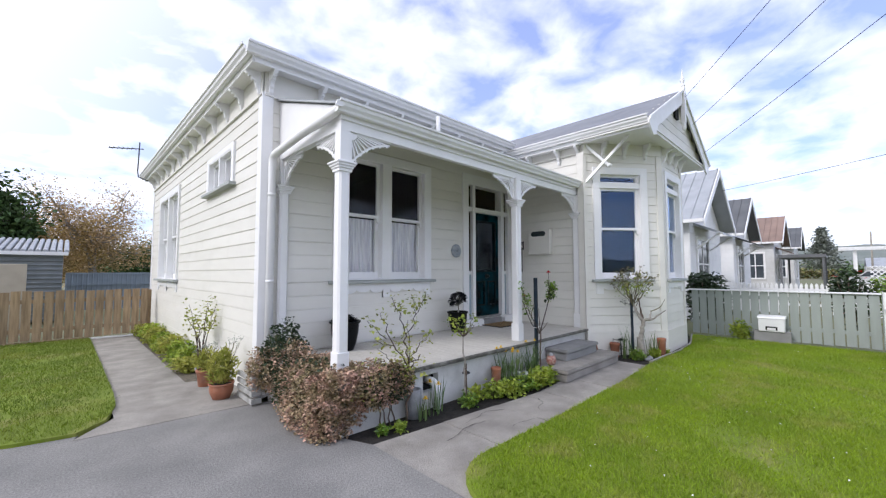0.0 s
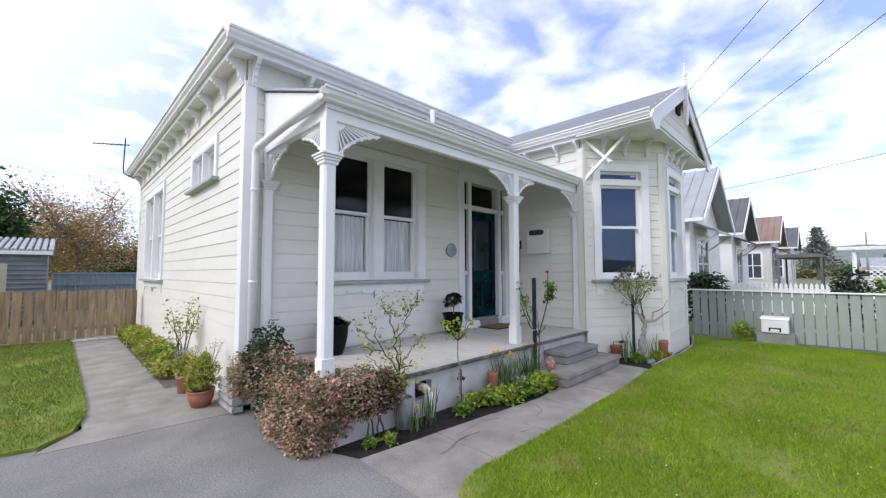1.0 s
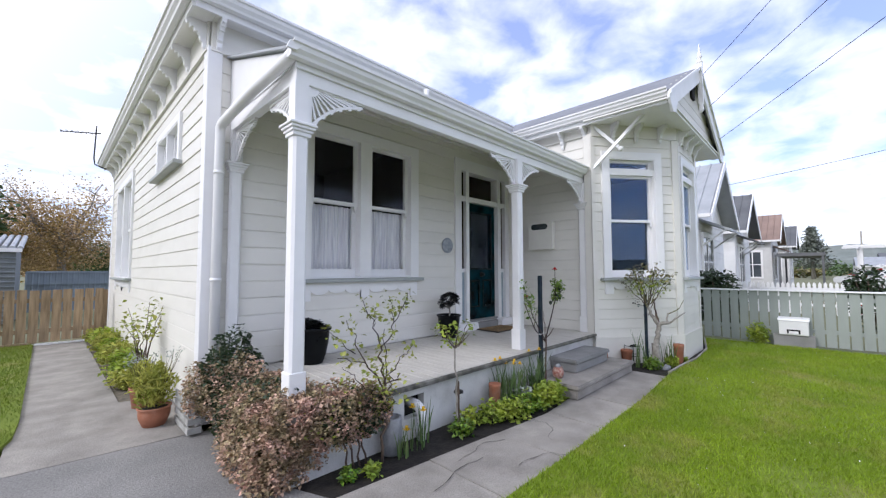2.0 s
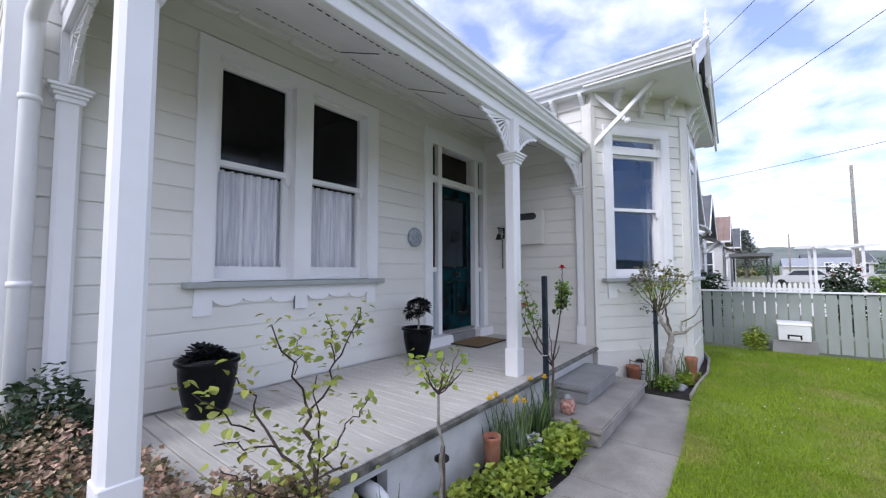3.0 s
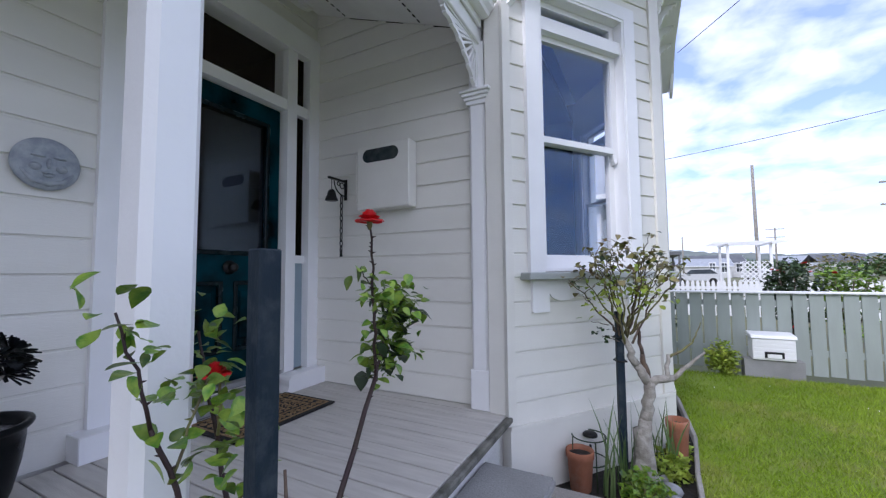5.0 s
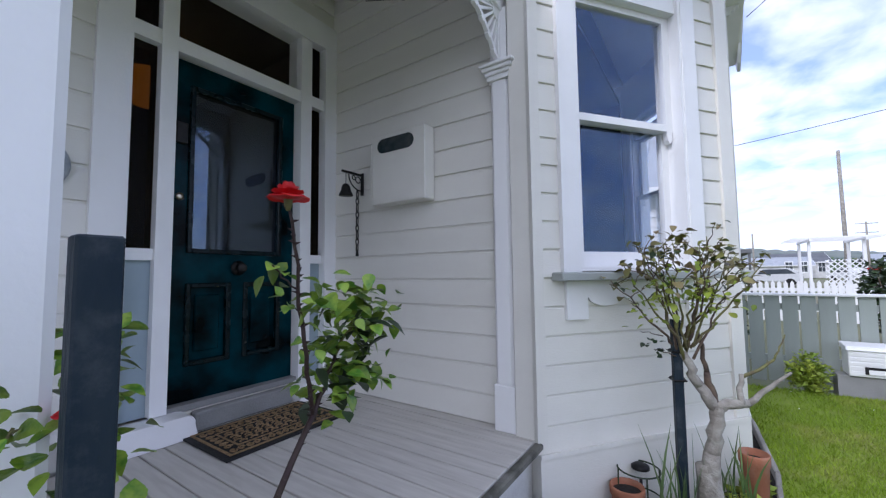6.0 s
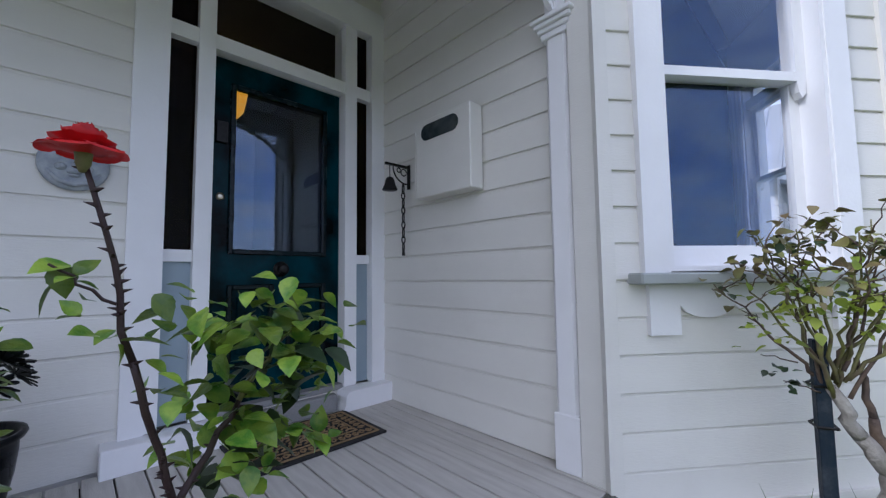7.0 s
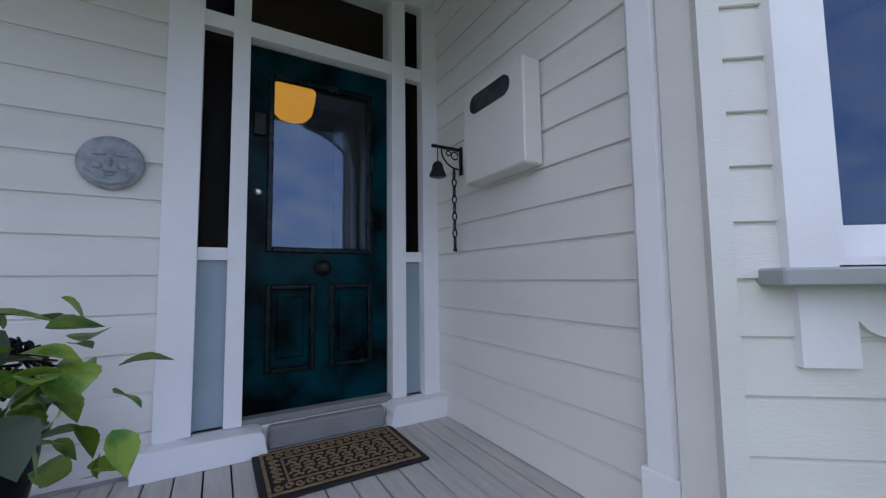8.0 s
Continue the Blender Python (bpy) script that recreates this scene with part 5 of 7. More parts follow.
def rose_old():
    """The old rose by the bay: a thick pale trunk, a stake, and a twiggy crown."""
    rng = random.Random(14)
    bx, by = 6.815, 2.305
    root = thing("rose_bush", pose(bx, by, 0), "old gnarled rose bush with a twiggy crown under the bay", "rose bush", "garden roses")

    def P(r, d, z):
        return (r * .563 + d * .826, -r * .826 + d * .563, z)

    def br(a, b, r0, r1, m, wob=.02, name="branch", n=6):
        bm = B()
        pts = stem(bm, rng, a, b, r0, r1, n, wob, 9, 0)
        part(name, bm, m, root, "", True)
        return pts
    br(P(.0, 0, -.03), P(-.03, .02, .34), .085, .038, BARKO, .02, "trunk")
    br(P(-.03, 0, -.02), P(.0, .0, .40), .07, .036, BARKO, .02, "trunk")
    br(P(.0, .0, .38), P(.04, .0, .62), .036, .032, BARKO, .012, "trunk")
    br(P(.035, .0, .61), P(-.04, .01, .72), .030, .024, BARKO, .012)
    br(P(-.04, .01, .72), P(-.11, .02, .88), .024, .018, BARKO, .012)
    br(P(.03, .0, .62), P(.01, .02, .78), .022, .014, BARK, .01)
    br(P(.01, .02, .78), P(-.02, .03, .98), .012, .008, BARK, .012)
    br(P(.04, .0, .62), P(.17, -.03, .64), .028, .020, BARKO, .012)
    br(P(.17, -.03, .64), P(.37, -.05, .79), .016, .006, BARKO, .014)
    br(P(.14, -.03, .64), P(.15, -.02, .78), .016, .010, BARKO, .01)
    br(P(.15, -.02, .76), P(.30, -.04, .85), .009, .006, BARKG, .01)
    br(P(.30, -.04, .85), P(.36, -.04, .97), .005, .003, BARKG, .01)
    tips, low = [], []
    for k in range(17):
        f = k / 16
        r1 = -.44 + .64 * f + rng.uniform(-.04, .04)
        s0 = P(-.13 + .07 * f, .02 + rng.uniform(-.02, .02), rng.uniform(.84, .96))
        top = 1.50 - .30 * abs(f - .55) + rng.uniform(-.12, .04)
        d1 = rng.uniform(-.16, .16)
        mid = P(-.10 + (r1 + .10) * .55, d1 * .5, .88 + (top - .88) * .50)
        m = BARKG if k % 3 else BARK
        br(s0, mid, .007, .0045, m, .014)
        p = br(mid, P(r1, d1, top), .0042, .002, m, .018)
        low += [tuple(v) for v in p[:3]]
        tips += [tuple(p[-1]), tuple(p[-2])]
        for q in range(3):
            c = p[1 + 2 * q]
            e2 = c + Vector((rng.uniform(-.10, .10), rng.uniform(-.10, .10), rng.uniform(.03, .11)))
            br(c, e2, .0028, .0014, BARK, .01, "branch", 4)
            tips.append(tuple(e2))
    for q in ((-.30, .05, .98, -.20, 1.02), (-.26, .0, .90, -.14, .92)):   # bare low twigs
        br(P(q[3], .02, q[4] - .06), P(*q[:3]), .003, .0015, BARK, .01)
    nr = np.random.default_rng(20)
    leaf_cloud("leaves", around(nr, tips, 240, 0.024), 0.036, LEAFO, root, 21, 0.42, 0.1, True, droop=.5)["label"] = "browning olive rose leaves"
    leaf_cloud("leaves", around(nr, tips, 60, 0.03), 0.030, LEAFD, root, 22, 0.42, 0.1, True)
    leaf_cloud("leaves", around(nr, low, 190, 0.035), 0.034, LEAFL, root, 23, 0.40, 0.1, True)["label"] = "yellow green rose leaves"
    leaf_cloud("leaves", around(nr, [P(-.24, .0, .90), P(-.27, .02, .93)], 14, 0.022), 0.030, LEAFD, root, 24, 0.42, 0.1, True)
    sx, sy, _ = P(-.125, .04, 0)
    st = thing("garden_stake", pose(bx + sx, by + sy, 0, 0, 0, 20), "dark weathered square timber stake tied to the old rose", "stake")
    bm = B()
    box(bm, -.021, .021, -.021, .021, -.05, 1.04)
    part("post", bev(bm, .003), STAKE, st)
    for z in (.74, .88):
        bm = B()
        tube(bm, [(-.027, -.03, z), (.03, -.034, z), (.07, -.04, z + .01), (.075, -.02, z + .01), (.03, .03, z), (-.028, .026, z), (-.027, -.03, z)], .005, 5)
        part("tie", bm, BLACKM, st, "black tie")


rose_tall(); rose_standard(); rose_red(); rose_old()


# ---- creeper and bed plants ----
def creeper():
    root = thing("creeper", pose(1.7, 3.5, 0), "bronze red ground cover creeper spilling over the verandah corner", "shrub", kind="stuff")
    rng = np.random.default_rng(31)
    o = np.array([1.7, 3.5, 0])
    pts = np.concatenate([blob(rng, 7820, (1.76, 3.72, .14), (.21, .56, .50)), blob(rng, 4080, (1.76, 3.32, .14), (.20, .25, .44)), blob(rng, 2380, (1.74, 4.1, .38), (.22, .30, .34)), blob(rng, 3060, (1.92, 3.55, .46), (.20, .46, .15)), blob(rng, 5100, (1.70, 3.16, .17), (.20, .20, .36)), blob(rng, 3740, (1.67, 3.55, .40), (.13, .50, .14)), blob(rng, 2550, (1.60, 3.45, .10), (.14, .38, .26)), blob(rng, 2040, (1.78, 3.06, .42), (.20, .14, .14)), blob(rng, 2200, (1.58, 4.40, .36), (.17, .20, .24))])
    pts = pts[(pts[:, 2] > 0.0)]
    leaf_cloud("bronze_leaves", pts - o, 0.025, LEAFB, root, 32, 0.45, 0.35)
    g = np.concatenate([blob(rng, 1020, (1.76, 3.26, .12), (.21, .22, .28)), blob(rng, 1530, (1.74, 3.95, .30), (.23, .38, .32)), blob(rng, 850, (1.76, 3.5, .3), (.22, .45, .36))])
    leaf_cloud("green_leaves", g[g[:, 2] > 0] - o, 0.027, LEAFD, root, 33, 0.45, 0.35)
    # solid core whose dark colour stands for the shade inside the leaves
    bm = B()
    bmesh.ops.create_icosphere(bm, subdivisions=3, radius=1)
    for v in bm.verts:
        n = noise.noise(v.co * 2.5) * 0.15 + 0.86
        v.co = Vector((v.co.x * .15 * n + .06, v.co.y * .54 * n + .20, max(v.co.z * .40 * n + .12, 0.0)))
    part("core", bm, SOIL_SHADE, root, "solid dark core with inner shade in its colour", True)
    root = thing("creeper", pose(2.15, 2.98, 0), "straggling green and bronze creeper on the verandah edge", "shrub", kind="stuff")
    o = np.array([2.15, 2.98, 0])
    pts = np.concatenate([blob(rng, 3910, (2.05, 2.99, .38), (.32, .16, .20)), blob(rng, 3400, (1.84, 3.09, .30), (.19, .13, .28)), blob(rng, 1530, (2.30, 2.98, .38), (.18, .12, .18)), blob(rng, 850, (2.05, 3.15, .50), (.26, .16, .09))])
    leaf_cloud("bronze_leaves", pts - o, 0.025, LEAFB, root, 35, 0.45, 0.35)
    pts = np.concatenate([blob(rng, 204, (2.10, 2.99, .40), (.34, .16, .20)), blob(rng, 272, (2.36, 2.97, .42), (.16, .11, .18))])
    leaf_cloud("green_leaves", pts - o, 0.027, LEAFY, root, 36, 0.45, 0.35)
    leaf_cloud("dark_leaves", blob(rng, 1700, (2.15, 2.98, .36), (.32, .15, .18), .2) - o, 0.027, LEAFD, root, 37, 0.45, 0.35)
    for k in range(4):
        bm = B()
        r = random.Random(k)
        stem(bm, r, (.06 + k * .05 - .1, -.02, 0), (.0 + k * .06 - .1, -.02, .35), .008, .006, 5, .02)
        part("stem", bm, BARK, root, "", True)
    root = thing("shrub", pose(1.72, 4.3, 0), "dark green leafy shrub at the foot of the downpipe", "shrub")
    leaf_cloud("leaves", blob(rng, 1870, (.05, -.02, .48), (.24, .26, .38)), 0.04, LEAFD, root, 39, 0.42, 0.4)
    for k in range(5):
        bm = B()
        stem(bm, random.Random(50 + k), (0, 0, 0), (.12 * math.cos(k * 1.3), .12 * math.sin(k * 1.3), .75), .008, .003, 5, .02)
        part("stem", bm, BARKG, root, "", True)


creeper()


def clump(name, x, y, n, r, h, material, label, seed, size=.05, group="bed plants", width=.4, dome=.6):
    root = thing(name, pose(x, y, 0), label, "plant", group)
    rng = np.random.default_rng(seed)
    leaf_cloud("leaves", blob(rng, n, (0, 0, h * .45), (r, r * .9, h * .6), .3), size, material, root, seed + 1, width, 0.5)
    bm = B()
    rr = random.Random(seed)
    for k in range(6):
        a = k * 1.05
        stem(bm, rr, (0, 0, 0), (r * .6 * math.cos(a), r * .6 * math.sin(a), h * .8), .004, .002, 3, .01, 5)
    part("stems", bm, BARKG, root, "", True)
    return root


for k, (x, y, r, h, m, s) in enumerate(((3.52, 2.80, .16, .17, LEAFL, .045), (3.75, 2.72, .20, .16, LEAFL, .045), (4.0, 2.72, .20, .15, LEAFG, .045), (4.22, 2.66, .17, .20, LEAFL, .06),
                                     (4.42, 2.66, .16, .20, LEAFL, .06), (4.12, 2.86, .12, .18, SILVER, .04), (3.3, 2.88, .12, .14, LEAFL, .04), (3.12, 2.8, .12, .12, LEAFG, .04), (2.2, 2.80, .06, .07, LEAFL, .04), (2.05, 2.86, .06, .07, LEAFG, .04))):
    clump("bed_plant" if m is not SILVER else "silver_plant", x, y, int(260 * r / .16), r, h, m, "low lime green leafy bed plant in dark soil" if m is LEAFL else ("silver grey woolly bed plant" if m is SILVER else "low green leafy bed plant in dark soil"), 100 + k, s)
for k, (x, y, r, h, m) in enumerate(((6.62, 2.32, .14, .16, LEAFG), (6.98, 2.16, .11, .15, LEAFL), (7.32, 2.12, .08, .10, LEAFL), (9.35, 2.4, .18, .16, LEAFD), (9.7, 2.45, .14, .14, LEAFB))):
    clump("bed_plant", x, y, 220, r, h, m, "low leafy plant in the bed under the bay", 130 + k, .045)
clump("marigold_shrub", 10.0, 1.46, 700, .19, .40, LEAFL, "small lime green shrub with yellow flowers against the fence", 140, .05)


def bulbs(x, y, n, h, seed, flowers=3, spread=.10, label="clump of upright grey green bulb leaves with yellow flowers"):
    root = thing("daffodil_clump", pose(x, y, 0), label, "flower", "bulb clumps")
    rng = random.Random(seed)
    verts, faces = [], []
    for k in range(n):
        a, rr = rng.uniform(0, 6.28), spread * math.sqrt(rng.random())
        bx, by = rr * math.cos(a), rr * math.sin(a)
        hh = h * rng.uniform(.6, 1.05)
        lx, ly = rng.uniform(-.25, .25) * hh, rng.uniform(-.25, .25) * hh
        w = rng.uniform(.004, .008)
        ang = rng.uniform(0, 3.14)
        i0 = len(verts)
        for j in range(5):
            f = j / 4
            ww = w * (1 - f ** 3 * .95)
            cx, cy, cz = bx + lx * f * f, by + ly * f * f, hh * f
            verts += [(cx + ww * math.cos(ang), cy + ww * math.sin(ang), cz), (cx - ww * math.cos(ang), cy - ww * math.sin(ang), cz)]
        for j in range(4):
            faces.append((i0 + 2 * j, i0 + 2 * j + 1, i0 + 2 * j + 3, i0 + 2 * j + 2))
    raw("leaves", verts, faces, BLADE, root, True)
    for k in range(flowers):
        a = rng.uniform(0, 6.28)
        p = Vector((spread * .8 * math.cos(a), spread * .8 * math.sin(a), h * rng.uniform(.85, 1.0)))
        bm = B()
        stem(bm, rng, (p.x * .4, p.y * .4, 0), p, .003, .0025, 4, .01, 5)
        s = part("flower_stem", bm, BLADE, root, "", True)
        bm = B()
        lathe(bm, [(.006, 0), (.010, .01), (.014, .026), (.012, .024)], p, 10)
        for j in range(6):
            b = j * math.pi / 3
            d, q = Vector((math.cos(b), math.sin(b), .1)), Vector((-math.sin(b), math.cos(b), 0))
            bm.faces.new([bm.verts.new(v) for v in (p, p + d * .018 + q * .010, p + d * .034, p + d * .018 - q * .010)])
        part("flower_head", bm, YELLOW, s, "yellow flower", True)


bulbs(2.72, 2.88, 15, .36, 1, 2); bulbs(3.95, 2.93, 60, .46, 2, 4, .14); bulbs(4.18, 2.95, 40, .42, 3, 2, .10); bulbs(4.48, 2.93, 46, .50, 4, 2, .10, "clump of yellow green iris leaves beside the step")
bulbs(6.60, 2.50, 9, .52, 5, 0, .05, "few thin upright bulb leaves by the bay"); bulbs(6.70, 2.42, 12, .50, 8, 0, .05, "thin upright bulb leaves beside the stake"); bulbs(7.05, 2.22, 16, .45, 6, 0, .08, "grey green bulb leaves beside the old rose"); bulbs(2.5, 2.86, 14, .22, 7, 1, .06, "short clump of bulb leaves in the soil")


# ---- pots and small garden things ----
def pot(x, y, z, r, h, material, label, name="flower_pot", prof=None, soil=True, group="", fill=None):
    root = thing(name, pose(x, y, z), label, "pot", group)
    p = prof or [(.70, 0), (.74, .02), (.93, .80), (1.0, .82), (1.02, .97), (.99, 1.0), (.90, 1.0), (.87, .86)]
    bm = B()
    lathe(bm, [(a * r, b * h) for a, b in p], seg=28)
    part("body", bm, material, root, "", True)
    if soil:
        bm = B()
        lathe(bm, [(.02 * r, .84 * h), (.88 * r, .87 * h), (.60 * r, .90 * h), (.02 * r, .91 * h)], seg=20)
        part("soil", bm, fill or SOIL_SHADE, root, "", True)
    return root


BLK = [(.56, 0), (.60, .015), (.76, .25), (.88, .55), (.93, .80), (.93, .90), (1.02, .93), (1.06, .97), (1.04, 1.0), (.95, 1.0), (.88, .94), (.86, .84)]


RINGS = ((11, 1.0, .15), (10, .85, .5), (8, .6, .95), (5, .35, 1.3))


def succulent_leaf_mesh(f, el):
    """One spoon-shaped leaf of a rosette of radius 1, pointing along x."""
    verts, faces = [], []
    d, q = Vector((math.cos(el), 0, math.sin(el))), Vector((0, 1, 0))
    n_ = d.cross(q)
    for s, ww in ((.05, .35), (.45, .6), (.8, 1.0), (1.0, .45)):
        for e, up in ((-1, .02), (0, -.03), (1, .02)):
            verts.append(tuple(d * f * s + q * .125 * ww * e + n_ * up))
    for i in range(3):
        for j in range(2):
            b = i * 3 + j
            faces.append((b, b + 1, b + 4, b + 3))
    me = bpy.data.meshes.new("succulent_leaf")
    me.from_pydata(verts, [], faces)
    me.materials.append(AEON)
    me.polygons.foreach_set("use_smooth", [True] * len(me.polygons))
    return me


def rosette(root, c, r, seed, tilt=(0, 0)):
    """A dark succulent rosette, leaf by leaf."""
    rng = random.Random(seed)
    base = Matrix.Translation(c) @ Euler((tilt[0], tilt[1], 0)).to_matrix().to_4x4()
    for ring, (n, f, el) in enumerate(RINGS):
        for k in range(n):
            a = 2 * math.pi * (k + .5 * (ring % 2)) / n + rng.uniform(-.1, .1)
            ob = new("leaf", LEAF_RINGS[ring])
            ob.parent = root
            ob.matrix_basis = base @ Matrix.Rotation(a, 4, "Z") @ Matrix.Scale(r * 1.18, 4)


AEON = mat("dark_purple_succulent", (0.006, 0.0045, 0.009), 0.4, (0.010, 0.014, 0.012), 12, 0.8, vary=.3, spec=.2, island=True)
LEAF_RINGS = [succulent_leaf_mesh(f, el) for n, f, el in RINGS]


def black_pots():
    pot(2.52, 4.32, DECK, .185, .36, GLAZE, "large black glazed pot on the verandah floor", "plant_pot", BLK, fill=PEBBLE)
    pl = thing("succulent", pose(2.52, 4.32, DECK + .32), "low dark succulent with pale pebbles in a black pot", "plant", "succulents")
    for k in range(7):
        a = k * .9
        rosette(pl, (.09 * math.cos(a) * (k > 0), .09 * math.sin(a) * (k > 0), .04 + .02 * (k % 3)), .075, 60 + k, (.3 * math.sin(a), .3 * math.cos(a)))
    pot(4.58, 4.34, DECK, .165, .325, GLAZE, "black glazed pot on the verandah beside the door", "plant_pot", BLK, fill=PEBBLE)
    pl = thing("succulent", pose(4.58, 4.34, DECK + .28), "dark purple tree succulent in a black pot", "plant", "succulents")
    rng = random.Random(9)
    bm = B()
    stem(bm, rng, (0, 0, 0), (.01, 0, .16), .012, .010, 4, .01)
    part("stem", bm, BARKO, pl, "pale bare stem", True)
    for k, (x, y, z, r) in enumerate(((-.09, .02, .23, .08), (.02, -.05, .27, .08), (.10, .0, .28, .085), (.0, .06, .29, .075), (.08, -.06, .21, .065), (-.05, -.05, .19, .07), (-.13, -.02, .17, .055), (.13, .05, .22, .065), (-.04, .03, .30, .06), (.05, .02, .32, .06))):
        bm = B()
        stem(bm, rng, (.01, 0, .13), (x, y, z), .007, .006, 4, .008)
        part("branch", bm, BARKO, pl, "", True)
        rosette(pl, (x, y, z), r, 80 + k, (-y * 7, x * 7))


black_pots()
pot(3.76, 2.93, 0, .058, .27, TERRA, "tall narrow terracotta pot in the flower bed", "terracotta_pot", [(.80, 0), (.9, .02), (1.0, .9), (1.04, .92), (1.04, 1.0), (.92, 1.0), (.88, .9)])
pot(6.62, 2.66, .0, .080, .23, TERRA, "terracotta pot beside the step", "terracotta_pot", group="terracotta pots")
pot(7.20, 2.12, .0, .070, .30, TERRA, "terracotta pot at the foot of the bay", "terracotta_pot", group="terracotta pots")
pot(1.32, 4.94, 0, .125, .175, TERRA, "round terracotta bowl with a grassy plant", "terracotta_pot", [(.55, 0), (.70, .03), (.95, .45), (1.0, .72), (.97, .88), (1.06, .93), (1.06, 1.0), (.95, 1.0), (.88, .85)], group="terracotta pots")
pot(1.32, 5.62, 0, .11, .21, TERRA, "terracotta pot beside the side path", "terracotta_pot", group="terracotta pots")
pot(1.40, 6.0, 0, .12, .15, STONE, "low grey stone trough by the side wall", "stone_pot")
pot(2.50, 2.97, 0, .078, .27, STONE, "short grey concrete cylinder in the bed", "concrete_cylinder", [(1, 0), (1, .95), (.95, 1.0), (.75, 1.0), (.72, .8)], soil=False)


def grassy(x, y, z, n, h, r, seed, label, material):
    root = thing("grassy_plant", pose(x, y, z), label, "plant", "potted plants")
    rng = np.random.default_rng(seed)
    pts = blob(rng, n, (0, 0, h * .45), (r, r, h * .55), .2)
    leaf_cloud("leaves", pts, .07, material, root, seed + 1, .09, 1.2)
    bm = B()
    rr = random.Random(seed)
    tips = []
    for k in range(12):
        a = rr.uniform(0, 6.28)
        e = (r * 1.1 * math.cos(a), r * 1.1 * math.sin(a), h * rr.uniform(1.0, 1.35))
        stem(bm, rr, (0, 0, 0), e, .003, .0015, 4, .02, 5)
        tips.append(e)
    part("stems", bm, BARKG, root, "", True)
    leaf_cloud("seed_heads", around(rng, tips, 90, .018), .022, SILVER, root, seed + 2, .4, .4)["kind"] = "stuff"


grassy(1.32, 4.94, .155, 800, .38, .165, 200, "yellow green grassy plant with pale seed heads in a bowl", STRAW)
grassy(1.32, 5.62, .18, 350, .25, .12, 203, "yellow flowering plant in a terracotta pot", STRAW)
for k, y in enumerate((6.6, 7.1, 7.6, 8.1, 8.6, 9.1, 9.6, 10.1, 10.6, 11.0)):
    clump("side_bed_plant", 1.35 + .03 * (k % 3), y, 620, .235, .20 + .05 * (k % 4), LEAFL if k % 3 else STRAW, "yellow green leafy plant in the bed along the side wall", 220 + k, .055)


def side_rose():
    root = thing("rose_bush", pose(1.40, 6.25, 0), "small sparse rose bush against the side wall", "rose bush", "garden roses")
    rng = random.Random(77)
    tips = []
    for k in range(8):
        a = k * .8
        e = (.18 * math.cos(a), .22 * math.sin(a), rng.uniform(.75, 1.05))
        bm = B()
        p = stem(bm, rng, (0, 0, .0), (e[0] * .3, e[1] * .3, .45), .010, .007, 4, .02)
        q = stem(bm, rng, p[-1], e, .006, .002, 5, .03)
        part("stem", bm, BARK, root, "", True)
        tips += [tuple(v) for v in q[2:]]
    leaf_cloud("leaves", around(np.random.default_rng(78), tips, 190, .05), .045, LEAFY, root, 79, .4, .1, True)


side_rose()


def solar_lamp(x, y, h=.26):
    root = thing("solar_lamp", pose(x, y, 0), "small black solar path lamp in the flower bed", "lamp", "solar lamps")
    bm = B()
    tube(bm, [(0, 0, 0), (0, 0, h * .72)], .008, 8)
    part("spike", bm, BLACKM, root, "", True)
    bm = B()
    lathe(bm, [(.018, h * .70), (.024, h * .72), (.028, h * .90), (.026, h * .91)], seg=14)
    part("lens", bm, GLASS, root, "clear plastic lens", True)
    bm = B()
    lathe(bm, [(.03, h * .90), (.045, h * .92), (.044, h * .97), (.03, h), (.004, h * 1.005)], seg=16)
    part("cap", bm, BLACKM, root, "", True)


solar_lamp(3.28, 2.98, .30); solar_lamp(6.78, 2.62, .28)


